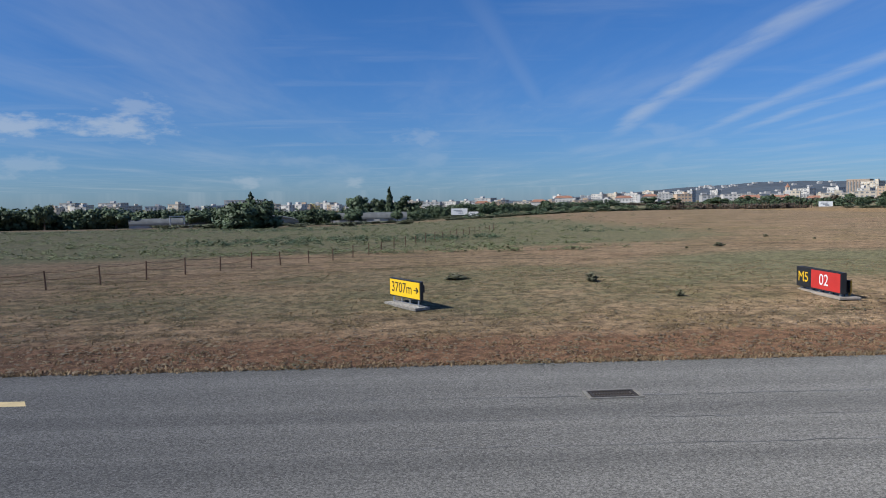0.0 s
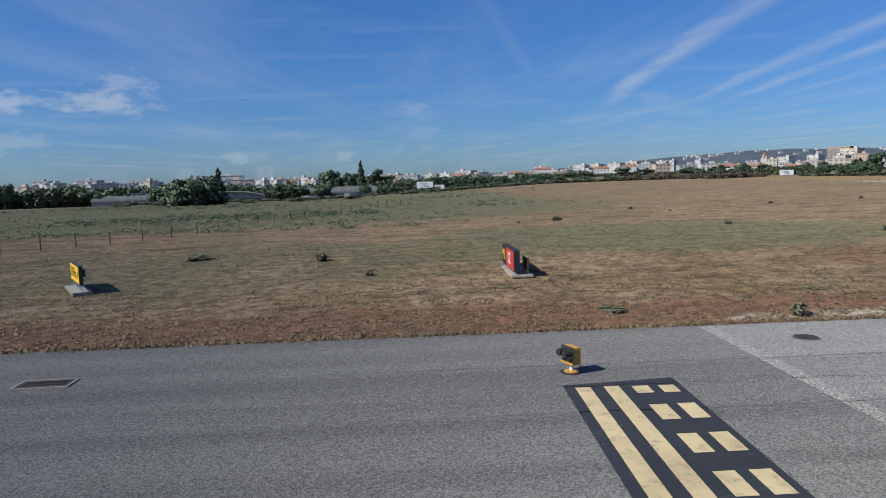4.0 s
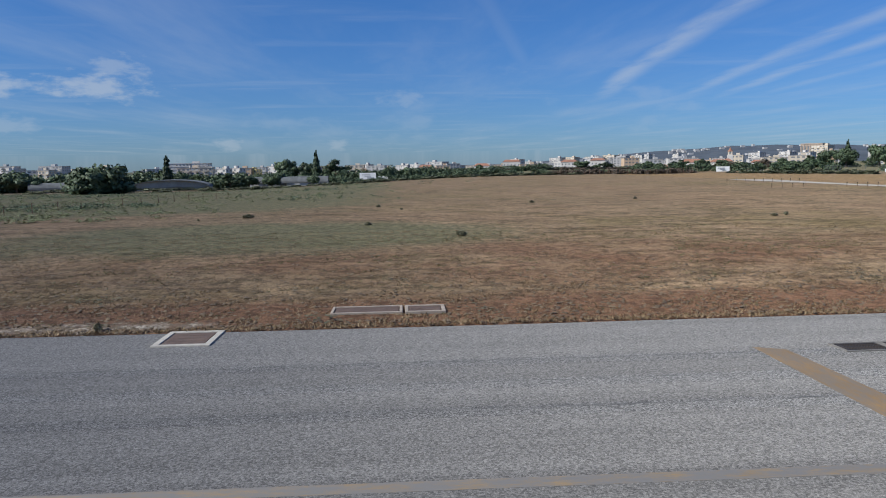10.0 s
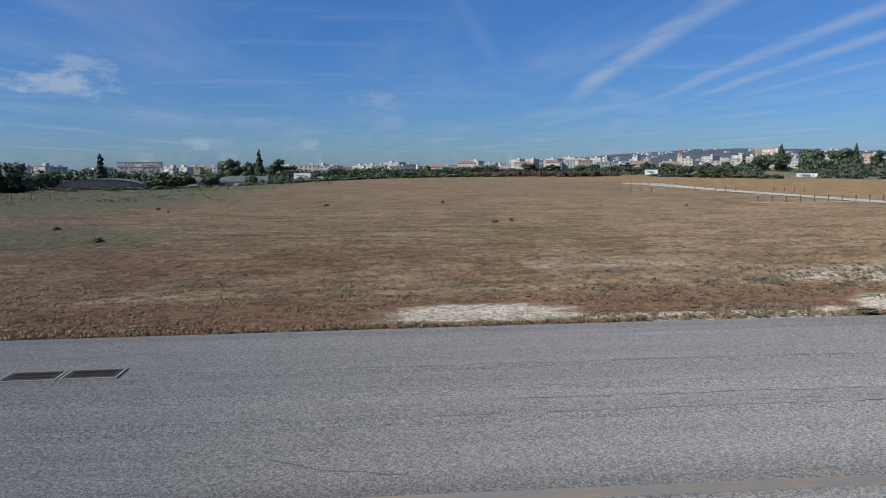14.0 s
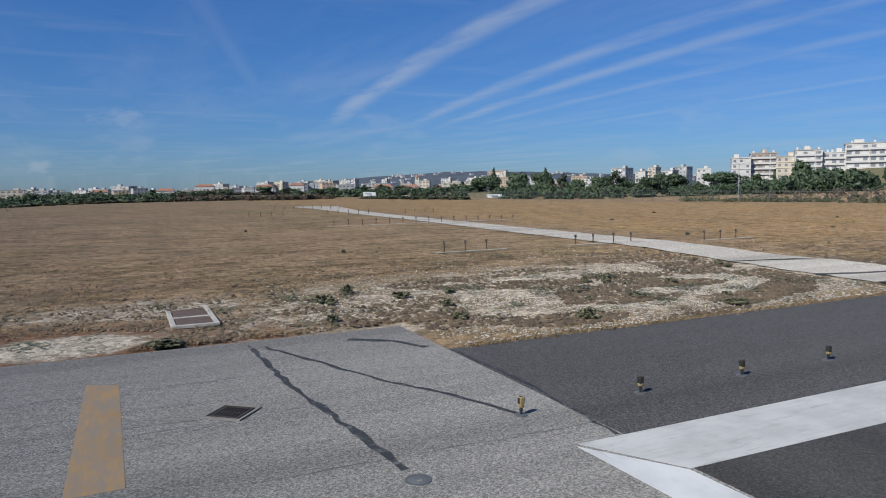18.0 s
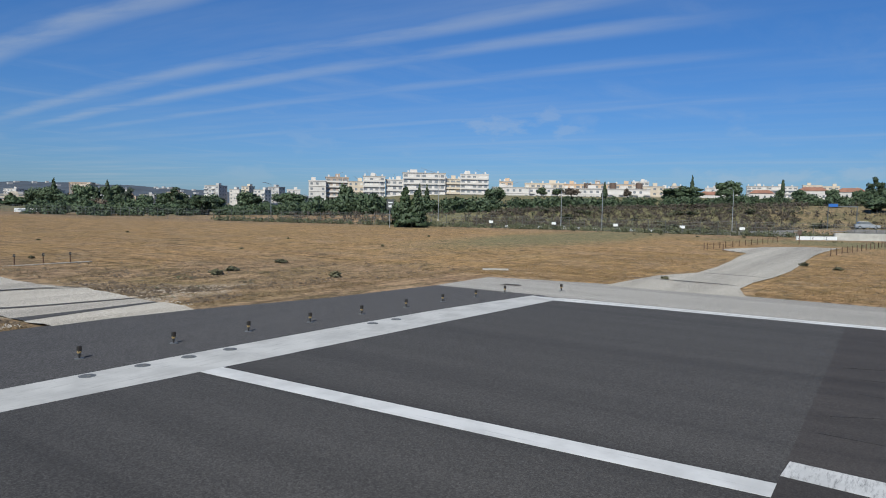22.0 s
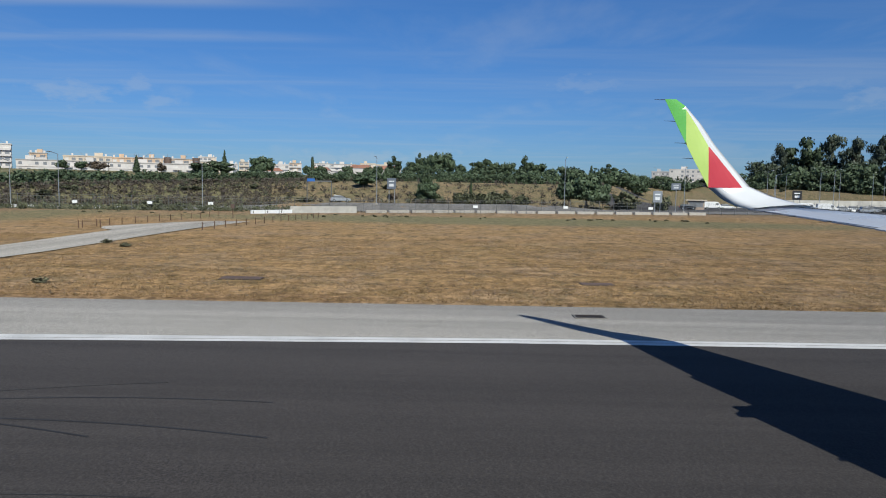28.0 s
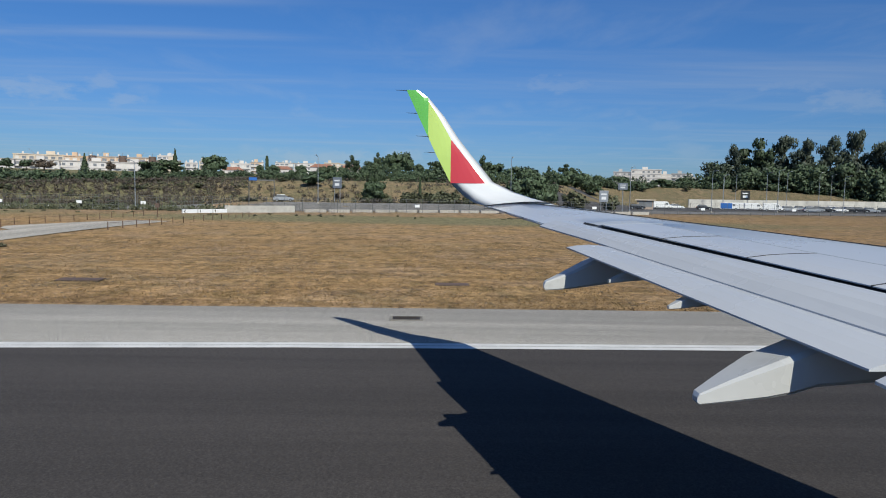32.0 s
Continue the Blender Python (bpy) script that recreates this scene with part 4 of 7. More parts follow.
edge_light(82.51, 8.88, body=M_LAMPTAN, label="small dull yellow elevated runway light on a round base")
first = edge_light(85.52, 8.9)
for x, y in ((88.5, 8.85), (91.5, 8.83), (94.5, 8.8), (97.6, 8.74), (100.6, 8.62), (103.5, 8.45), (106.4, 8.28), (109.2, 8.05), (111.9, 7.75), (114.6, 7.5), (117.3, 7.25), (119.8, 6.97), (122.3, 6.65), (124.8, 6.37)):
    copy_thing(first, pose(x, y, 0, 0, 0, 180))
copy_thing(first, pose(127.62, 4.42, 0, 0, 0, 90))


def approach_light(x, y, z, h=0.5):
    t = thing("approach_light", "dark approach lamp on a rusty post in dry grass", "airfield light", pose(x, y, z), "approach lights")
    part("post", rod(nb(), (0, 0, -0.1), (0, 0, h), 0.042, 0.036, 8), M_RUST, t)
    part("coupling", lathe(nb(), [(0.05, h - 0.12), (0.055, h - 0.08), (0.04, h - 0.02)], 10), M_LAMPBROWN, t)
    part("lamp_head", box(nb(), 0, 0.0, h + 0.09, 0.11, 0.13, 0.18, bevel=0.03), M_DARK, t)
    part("lamp_lens", rod(nb(), (0, -0.075, h + 0.09), (0, -0.06, h + 0.09), 0.045, 0.05, 12), M_GLASS, t)
    return t


proto = approach_light(93.1, 34.8, ground_z(93.1, 34.8))
spots = [(94.5, 34.7), (95.9, 34.6), (102.6, 34.6), (104.1, 34.7), (105.9, 34.8), (107.4, 34.8), (113.4, 34.0), (115.2, 34.2), (117.0, 34.4)]
spots += [(95.6 + 1.55 * k, 67.0) for k in range(15)]
spots += [(92.0 + 1.6 * k, 97.5) for k in range(4)] + [(103.5 + 1.6 * k, 97.5) for k in range(5)] + [(116 + 1.6 * k, 97.5) for k in range(4)]
spots += [(100 + 1.8 * k, 128) for k in range(9)]
for x, y in spots:
    copy_thing(proto, pose(x, y, ground_z(x, y), 0, 0, 2))
for x0, x1, y in ((92.4, 97.2, 34.4), (101.9, 108.2, 34.4), (112.6, 118, 33.7), (94.8, 118.2, 66.6)):
    z = ground_z((x0 + x1) / 2, y)
    tagged(part("light_bar_kerb", box(nb(), (x0 + x1) / 2, y, z + 0.03, x1 - x0, 0.24, 0.06, bevel=0.01), M_PATH), "low concrete footing strip under approach lamps", "footing")


def letters(text, size, m, mat, parent, name="lettering", depth=0.004):
    cu = bpy.data.curves.new(name, "FONT")
    cu.body, cu.size, cu.extrude, cu.align_x, cu.align_y = text, size, depth, "CENTER", "CENTER"
    tmp = bpy.data.objects.new("tmp", cu)
    scene.collection.objects.link(tmp)
    bpy.context.view_layer.update()
    me = bpy.data.meshes.new_from_object(tmp.evaluated_get(bpy.context.evaluated_depsgraph_get()))
    bpy.data.objects.remove(tmp)
    me.name = name
    me.materials.clear()
    me.materials.append(mat)
    ob = new(name, me)
    ob.parent = parent
    ob.matrix_basis = m
    return ob


STAND = pose(0, 0, 0, 90, 0, 0)   # letters upright, facing -y


def sign_panel(t, x0, x1, z0, z1, mat, depth=0.16, label=""):
    w, cx, cz = x1 - x0, (x0 + x1) / 2, (z0 + z1) / 2
    body = part("cabinet", box(nb(), cx, 0, cz, w, depth, z1 - z0, bevel=0.015), M_SIGNPIT, t)
    face = part("sign_face", box(nb(), cx, -depth / 2 - 0.004, cz, w - 0.09, 0.012, z1 - z0 - 0.09), mat, t, label)
    return body, face


s1 = thing("distance_sign", "yellow runway distance sign with black lettering", "airfield sign", pose(-0.56, 27.64, ground_z(-0.5, 27.6) + 0.05, 0, 0, -57.6) @ Matrix.Diagonal((1.27, 1, 1.03, 1)), "airfield signs")
part("slab", box(nb(), 0, 0, -0.01, 1.95, 0.7, 0.12, bevel=0.02), M_PATH, s1)
sign_panel(s1, -0.95, 0.95, 0.3, 1.03, M_SIGNY, 0.14, "bright yellow sign face")
letters("3707m", 0.50, Matrix.Translation((-0.17, -0.082, 0.67)) @ STAND @ Matrix.Diagonal((0.92, 1.15, 1, 1)), M_INK, s1)
bm = nb()
box(bm, 0.70, -0.082, 0.67, 0.26, 0.008, 0.05)
box(bm, 0.77, -0.082, 0.72, 0.17, 0.008, 0.05, Matrix.Translation((0.77, 0, 0.72)) @ Matrix.Rotation(radians(45), 4, "Y") @ Matrix.Translation((-0.77, 0, -0.72)))
box(bm, 0.77, -0.082, 0.62, 0.17, 0.008, 0.05, Matrix.Translation((0.77, 0, 0.62)) @ Matrix.Rotation(radians(-45), 4, "Y") @ Matrix.Translation((-0.77, 0, -0.62)))
part("arrow", bm, M_INK, s1)
for x in (-0.75, -0.25, 0.25, 0.75):
    part("leg", lathe(nb(), [(0.06, 0.1), (0.06, 0.13), (0.03, 0.14), (0.03, 0.32)], 8, Matrix.Translation((x, 0, 0))), M_STEEL, s1)
part("back_box", box(nb(), 0.80, 0.12, 0.75, 0.2, 0.1, 0.3, bevel=0.01), M_DARK, s1)
part("back_rail", box(nb(), 0.0, 0.085, 0.5, 1.8, 0.03, 0.05), M_DARK, s1)

SG = ground_z(17.1, 28.4)
s2 = thing("runway_holding_sign", "black and red mandatory sign on a concrete slab", "airfield sign", pose(17.13, 28.44, SG, 0, 0, -89.5), "airfield signs")
part("slab", box(nb(), 0.1, 0.2, 0.02, 3.3, 0.9, 0.1, bevel=0.02), M_KERBOLD, s2)
sign_panel(s2, -1.6, -0.5, 0.526 - SG, 1.395 - SG, M_SIGNPIT, 0.24, "black sign face with a yellow code")
sign_panel(s2, -0.5, 1.6, 0.526 - SG, 1.395 - SG, M_SIGNR, 0.24, "red sign face with white numerals")
letters("M5", 0.62, Matrix.Translation((-1.05, -0.135, 0.96 - SG)) @ STAND, M_SIGNY, s2)
letters("02", 0.68, Matrix.Translation((0.45, -0.135, 0.96 - SG)) @ STAND, M_WHITEP, s2)
for x in (-1.4, -0.7, 0.0, 0.7, 1.4):
    part("leg", lathe(nb(), [(0.08, 0.04), (0.08, 0.09), (0.04, 0.1), (0.04, 0.6 - SG)], 8, Matrix.Translation((x, 0, 0))), M_STEEL, s2)
    part("cable", rod(nb(), (x + 0.08, 0.1, 0.06), (x + 0.14, 0.1, 0.58 - SG), 0.02), M_DARK, s2)
part("lifting_rail", box(nb(), 0, 0.0, 1.405 - SG, 2.8, 0.06, 0.03), M_DARK, s2)
s3 = thing("location_sign", "small black board with yellow outline and code", "airfield sign", pose(17.62, 27.6, SG + 0.06, 0, 0, 90.5) @ Matrix.Scale(0.78, 4), "airfield signs")
sign_panel(s3, -0.58, 0.58, 0.16, 0.82, M_SIGNPIT, 0.12, "black sign face")
for x, z, w, h in ((0, 0.80, 1.10, 0.035), (0, 0.18, 1.10, 0.035), (-0.545, 0.49, 0.035, 0.6), (0.545, 0.49, 0.035, 0.6)):
    part("outline_bar", box(nb(), x, -0.074, z, w, 0.014, h), M_SIGNY, s3)
letters("M5", 0.46, Matrix.Translation((0, -0.075, 0.48)) @ STAND, M_SIGNY, s3)
for x in (-0.5, 0.5):
    part("post", box(nb(), x, 0.0, 0.09, 0.08, 0.1, 0.2, bevel=0.01), M_AMBER, s3)
part("edge_strip", box(nb(), -0.6, 0, 0.49, 0.03, 0.06, 0.68), M_AMBER, s3, "yellow edge strip")
part("edge_strip", box(nb(), 0.6, 0, 0.49, 0.03, 0.06, 0.68), M_AMBER, s3, "yellow edge strip")

# runway guard light: two hooded lamps on a yellow stand
gl = thing("runway_guard_light", "yellow guard light with two grey hooded lamps", "airfield light", pose(16.44, 14.62, 0, 0, 0, 22) @ Matrix.Scale(0.78, 4))
part("base_ring", lathe(nb(), [(0.33, -0.01), (0.33, 0.012), (0.2, 0.02)], 20), M_DARK, gl)
part("base_plate", lathe(nb(), [(0.22, 0.01), (0.22, 0.04), (0.1, 0.06)], 18), M_AMBER, gl)
part("stem", lathe(nb(), [(0.055, 0.05), (0.045, 0.09), (0.045, 0.24), (0.07, 0.27)], 12), M_WHITEP, gl)
part("housing", box(nb(), 0.02, 0, 0.52, 0.24, 0.56, 0.5, bevel=0.05), M_AMBER, gl)
part("front_plate", box(nb(), -0.12, 0, 0.55, 0.03, 0.6, 0.46, bevel=0.01), M_DARK, gl, "grey front plate")
part("tray", box(nb(), -0.1, 0, 0.29, 0.16, 0.56, 0.05, bevel=0.01), M_AMBER, gl)
for y in (-0.14, 0.14):
    part("lens", rod(nb(), (-0.12, y, 0.53), (-0.16, y, 0.53), 0.11, 0.11, 18), M_GLASS, gl)
    part("hood", rod(nb(), (-0.13, y, 0.60), (-0.36, y, 0.60), 0.12, 0.10, 16), M_DARK, gl)
part("cable", rod(nb(), (0.16, 0.1, 0.5), (0.42, 0.14, 0.06), 0.015), M_DARK, gl)
part("cable", rod(nb(), (0.42, 0.14, 0.06), (0.62, 0.12, 0.02), 0.015), M_DARK, gl)

# low rusty fence with slack chains
FENCE = [(-18.6, 34.5), (-16.8, 36.4), (-15.2, 38.4), (-13.8, 40.6), (-12.4, 42.8), (-10.9, 44.6), (-9.3, 46.0), (-7.6, 47.2), (-6.2, 49.2), (-5.0, 51.6), (-4.0, 54.6), (-3.2, 57.6)]
FENCE += [(-3.2 + 0.98 * k, 57.6 + 3.1 * k) for k in range(1, 16)]
FENCE = [(-18.6 - 1.9 * k, 34.5 - 1.2 * k) for k in range(8, 0, -1)] + FENCE
fence = thing("post_and_chain_fence", "low fence of rusty posts with slack chains across the meadow", "fence")
tops = []
rnd = random.Random(5)
for x, y in FENCE:
    z, h = ground_z(x, y), rnd.uniform(0.85, 1.05)
    lean = (rnd.uniform(-0.05, 0.05), rnd.uniform(-0.05, 0.05))
    part("post", rod(nb(), (x, y, z - 0.2), (x + lean[0], y + lean[1], z + h), 0.045, 0.04, 7), M_RUST, fence)
    tops.append((x + lean[0], y + lean[1], z + h - 0.08))
for a, b in zip(tops, tops[1:]):
    for drop in (0.0, 0.38):
        bm, prev = nb(), None
        sag = rnd.uniform(0.03, 0.12)
        for k in range(7):
            s = k / 6
            p = (a[0] + (b[0] - a[0]) * s, a[1] + (b[1] - a[1]) * s, a[2] + (b[2] - a[2]) * s - drop - sag * 4 * s * (1 - s))
            if prev:
                rod(bm, prev, p, 0.011, 0.011, 4)
            prev = p
        part("chain", bm, M_RUST, fence)

# ---- trees and shrubs ----
def cards(rng, blobs, n, size, flat=1.0, inside=0.55):
    """Many small leaf clumps spread through a set of ellipsoids (x, y, z, rx, ry, rz)."""
    b = np.array(blobs, float)
    vol = (b[:, 3] * b[:, 4] * b[:, 5]) ** 0.67
    pick = rng.choice(len(b), n, p=vol / vol.sum())
    d = rng.normal(size=(n, 3))
    d /= np.linalg.norm(d, axis=1, keepdims=True)
    r = 1 - inside * rng.random((n, 1)) ** 1.6 + rng.normal(0, 0.11, (n, 1))
    c = b[pick, :3] + d * r * b[pick, 3:]
    u = rng.normal(size=(n, 3))
    u /= np.linalg.norm(u, axis=1, keepdims=True)
    w = np.cross(u, d + 0.6 * rng.normal(size=(n, 3)))
    w /= np.linalg.norm(w, axis=1, keepdims=True) + 1e-9
    s = size * rng.uniform(0.55, 1.5, (n, 1))
    k = rng.uniform(0.5, 1.0, (n, 1))
    u[:, 2] *= flat
    w *= np.sign((np.cross(u, w) * d).sum(1, keepdims=True))
    v = np.stack([c - u * s, c - w * s * k * 0.8, c + u * s, c + w * s * k * 0.8], 1)
    w2 = v[:, 1] - v[:, 3]
    f = np.cross(u, -w2)
    f /= np.linalg.norm(f, axis=1, keepdims=True) + 1e-9
    return v.reshape(-1, 3), np.repeat(d * 0.7 + f * 0.4, 4, axis=0)


def card_mesh(name, v, mat, normals=None):
    n = len(v) // 4
    me = bpy.data.meshes.new(name)
    me.vertices.add(len(v))
    me.vertices.foreach_set("co", np.ascontiguousarray(v, dtype=np.float32).ravel())
    me.loops.add(4 * n)
    me.loops.foreach_set("vertex_index", np.arange(4 * n, dtype=np.int32))
    me.polygons.add(n)
    me.polygons.foreach_set("loop_start", np.arange(0, 4 * n, 4, dtype=np.int32))
    me.update()
    if normals is not None:
        u = normals / (np.linalg.norm(normals, axis=1, keepdims=True) + 1e-9)
        at = me.attributes.new("custom_normal", "FLOAT_VECTOR", "POINT")
        at.data.foreach_set("vector", np.ascontiguousarray(u, dtype=np.float32).ravel())
    me.materials.append(mat)
    return me


LOW = ("bush", "weed")


def crown_blobs(kind, rng):
    """A crown of unit height and unit width, as lobes."""
    out = []
    if kind in ("oak", "bush", "bare", "weed"):
        lo = 0.30 if kind not in LOW else 0.12
        for _ in range(20):
            a, r = rng.uniform(0, 6.28), 0.36 * math.sqrt(rng.random())
            z = rng.uniform(lo, 0.86 - 0.5 * r)
            s = rng.uniform(0.09, 0.20)
            out.append((r * math.cos(a), r * math.sin(a), z, s, s, s * rng.uniform(0.6, 1.0)))
        out.append((0, 0, 0.52 if kind not in LOW else 0.35, 0.3, 0.3, 0.27))
    elif kind == "pine":
        for _ in range(20):
            a, r = rng.uniform(0, 6.28), 0.46 * math.sqrt(rng.random())
            z = rng.uniform(0.26, 0.94 - 0.5 * r)
            out.append((r * math.cos(a), r * math.sin(a), z, rng.uniform(0.10, 0.20), rng.uniform(0.10, 0.20), rng.uniform(0.06, 0.13)))
    elif kind == "euca":
        for _ in range(26):
            z = rng.uniform(0.30, 0.95)
            a, r = rng.uniform(0, 6.28), rng.uniform(0.05, 0.40) * (1.15 - 0.6 * abs(z - 0.55))
            s = rng.uniform(0.08, 0.16)
            out.append((r * math.cos(a), r * math.sin(a), z, s * 1.35, s * 1.35, s * 0.7))
    elif kind == "conifer":
        for k in range(16):
            z = 0.10 + 0.86 * k / 15
            r = 0.42 * (1 - 0.92 * k / 15)
            a = k * 2.4
            out.append((0.35 * r * math.cos(a), 0.35 * r * math.sin(a), z, r * 0.8 + 0.03, r * 0.8 + 0.03, 0.07))
    else:
        for k in range(12):
            z = 0.08 + 0.84 * k / 11
            r = 0.42 * math.sin(math.pi * min(0.95, 0.15 + 0.8 * (1 - k / 11))) ** 0.6
            out.append((rng.uniform(-0.05, 0.05), rng.uniform(-0.05, 0.05), z, r, r, 0.09))
    return out


TREE = {"oak": (M_LEAF, 4200, 0.037, "green broadleaf tree with a dense crown"), "bare": (M_BAREWOOD, 1100, 0.055, "greyish thin-leaved tree with bare twigs"), "bush": (M_SHRUB, 1100, 0.060, "low scrubby green bush"), "weed": (M_DRYWEED, 620, 0.085, "low dry grey-green weed clump in the grass"),
        "pine": (M_DARKLEAF, 3400, 0.036, "dark umbrella pine with layered crown"), "euca": (M_EUCA, 4200, 0.027, "tall eucalyptus with loose dark crown"),
        "conifer": (M_DARKLEAF, 1900, 0.060, "dark pointed conifer tree"), "cypress": (M_DARKLEAF, 1200, 0.09, "slim dark pointed cypress tree")}
TRUNK = {"oak": 0.34, "bare": 0.4, "bush": 0.25, "weed": 0.25, "pine": 0.5, "euca": 0.45, "conifer": 0.2, "cypress": 0.15}


def crown_cards(rng, blobs, n, size, mat):
    v, nrm = cards(rng, blobs, n, size)
    return v, mat, nrm


def make_tree(kind, seed):
    rng = np.random.default_rng(seed)
    mat, n, size, label = TREE[kind]
    blobs = crown_blobs(kind, rng)
    t = thing("bush" if kind in LOW else "tree", label, "bush" if kind in LOW else "tree", pose(0, 0, -200), "shrubs" if kind in LOW else "trees round the airfield")
    bm = nb()
    th = TRUNK[kind]
    wide = 0.022 if kind in ("pine", "euca", "cypress") else 0.035
    rod(bm, (0, 0, -0.03), (0.01, 0.0, th), wide, wide * 0.75, 7)
    rod(bm, (0.01, 0, th - 0.01), (0.0, 0.02, 0.75), wide * 0.75, wide * 0.25, 6)
    part("trunk", bm, M_BARK, t)
    limbs = nb()
    for b in blobs[:7]:
        z0 = min(th, b[2] * 0.8) * (0.75 + 0.25 * rng.random())
        rod(limbs, (0.005, 0, z0), (b[0], b[1], b[2]), wide * 0.45, wide * 0.15, 5)
    part("limbs", limbs, M_BARK, t)
    ob = new("crown", card_mesh("crown", *crown_cards(rng, blobs, n, size, mat)))
    ob.parent = t
    return t


PROTO = {k: [make_tree(k, 11 + 7 * i + len(k)) for i in range(3 if k in ("oak", "euca", "pine") else 2)] for k in TREE}
prnd = random.Random(21)
used = {k: 0 for k in TREE}


def plant(kind, x, y, h, w, sink=0.0):
    src = PROTO[kind][used[kind] % len(PROTO[kind])]
    used[kind] += 1
    m = pose(x, y, ground_z(x, y) - sink, 0, 0, prnd.uniform(0, 360)) @ Matrix.Diagonal((w, w, h, 1))
    return copy_thing(src, m)


def belt(kind, a, b, h0, h1, n, name="tree_belt"):
    """A row of far trees or bushes grown together."""
    rng = np.random.default_rng(int(abs(a[0] * 3 + a[1] * 7)) + n)
    mat, _, size, _ = TREE[kind]
    vs, ns = [], []
    gap = math.hypot(b[0] - a[0], b[1] - a[1]) / n
    for i in range(n):
        s = (i + rng.uniform(0.1, 0.9)) / n
        x, y = a[0] + (b[0] - a[0]) * s + rng.normal(0, 2.0), a[1] + (b[1] - a[1]) * s + rng.normal(0, 2.0)
        h = (h0 + (h1 - h0) * s) * rng.uniform(0.85, 1.25)
        w = max(gap * rng.uniform(1.6, 2.6), h * 1.1)
        v, nrm = cards(rng, crown_blobs("bush", rng), 560, size * 1.45, 1.0, 0.35)
        ns.append(nrm)
        vs.append(v * (w, w, h) + (x, y, ground_z(x, y) - 0.12 * h))
    label = "thick row of low scrub bushes" if kind == "bush" else ("thin greyish leafless trees in a row" if kind == "bare" else "dense green belt of trees behind the field")
    return tagged(new(name, card_mesh(name, np.concatenate(vs), mat, np.concatenate(ns))), label, "trees", kind="stuff")


plant('oak', -177, 330, 14.1, 9.6)
plant('oak', -178, 352, 9.6, 11.8)
plant('oak', -169, 357, 10.1, 12.6)
plant('oak', -162, 360, 11.3, 11.8)
plant('oak', -143, 347, 7.0, 14.4)
plant('oak', -49.5, 203, 13.6, 16.5, 2.6)
plant('oak', -53.5, 206, 12.6, 14.5, 2.8)
plant('oak', -51.5, 201, 9.0, 13.0, 2.4)
plant('oak', -46.5, 204, 8.5, 12.0, 2.4)
plant('oak', -112, 352, 9.0, 15.0)
plant('conifer', -98, 405, 19.0, 10)
plant('oak', -94, 417, 12.2, 7.2)
plant('oak', -54, 425, 9.7, 10.8)
plant('oak', -39, 417, 10.4, 13.2)
plant('oak', -42, 477, 20.5, 19)
plant('pine', -30, 478, 18.0, 19)
plant('conifer', -19, 459, 22.5, 10)
plant('pine', -9, 479, 17.5, 21)
plant('oak', -12, 389, 7.9, 7.4)
plant('oak', 4, 400, 4.9, 7.6)
plant('oak', 270, 404, 4.5, 14)
plant('oak', 282, 384, 12.4, 9.9)
plant('oak', 193, 433, 4.8, 13.8)
plant('oak', 266, 371, 4.0, 11.3)
plant('conifer', 260, 274, 12.4, 5.5)
plant('euca', 267, 270, 10.0, 6.2)
plant('oak', 273, 266, 8.6, 6.9)
plant('oak', 288, 267, 9.4, 12.8)
plant('oak', 239, 396, 4.0, 11)
plant('conifer', 266, 374, 6.7, 9.7)
plant('oak', 249, 281, 8.1, 12.5)
plant('oak', 247, 259, 5.2, 10.4)
plant('oak', 391, 252, 15.3, 9.2)
plant('oak', 363, 309, 13.3, 7.1)
plant('oak', 410, -165, 13.7, 12.3)
plant('euca', 407, -171, 19.7, 8.2)
plant('pine', 403, -180, 22.9, 15.0)
plant('euca', 403, -191, 23.4, 12.5)
plant('euca', 395, -195, 22.3, 10.9)
plant('oak', 395, -172, 11.7, 13.2)
plant('oak', 390, -183, 12.2, 14.6)
plant('oak', 385, -193, 13.3, 13.2)
plant('euca', 390, -204, 22.5, 10.9)
plant('euca', 385, -211, 25.7, 10.9)
plant('euca', 382, -217, 22.6, 10.9)
plant('oak', 379, -203, 15.6, 13.2)
plant('oak', 373, -212, 16.4, 13.2)
plant('euca', 376, -224, 23.1, 16.4)
plant('oak', 372, -230, 22.2, 16.4)
belt('oak', (-226, 347), (-161, 383), 11.5, 10.7, 22)
belt('oak', (-103, 414), (-42, 427), 8.5, 8.0, 15)
belt('oak', (-47, 456), (33, 459), 9.5, 4.9, 18)
belt('oak', (35, 499), (77, 495), 7.1, 5.2, 9)
belt('oak', (107, 511), (134, 505), 4.1, 2.7, 6)
belt('bare', (134, 505), (200, 484), 3.1, 1.7, 16)
belt('oak', (185, 447), (213, 435), 2.7, 2.6, 8)
belt('bare', (251, 461), (304, 429), 4.3, 3.5, 13)
belt('oak', (278, 399), (308, 377), 5.4, 5.7, 9)
belt('oak', (155, 550), (341, 493), 2.5, 1.6, 30)
belt('oak', (234, 267), (285, 232), 5.3, 8.2, 20)
belt('oak', (277, 225), (306, 197), 3.7, 4.6, 14)
belt('oak', (18, 242), (95, 256), 2.6, 2.6, 28)
belt('oak', (98, 262), (144, 286), 2.4, 2.4, 18)
belt('bare', (92, 250), (150, 262), 2.4, 2.6, 26)
belt('bush', (10, 236), (100, 250), 1.2, 1.3, 28)
belt('oak', (148, 322), (214, 262), 4.6, 4.8, 26)
belt('oak', (190, 190), (206, 140), 3.6, 3.6, 22)
belt('oak', (208, 240), (240, 160), 4.6, 4.6, 24)
belt('oak', (210, 134), (216, 113), 2.9, 4.1, 27)
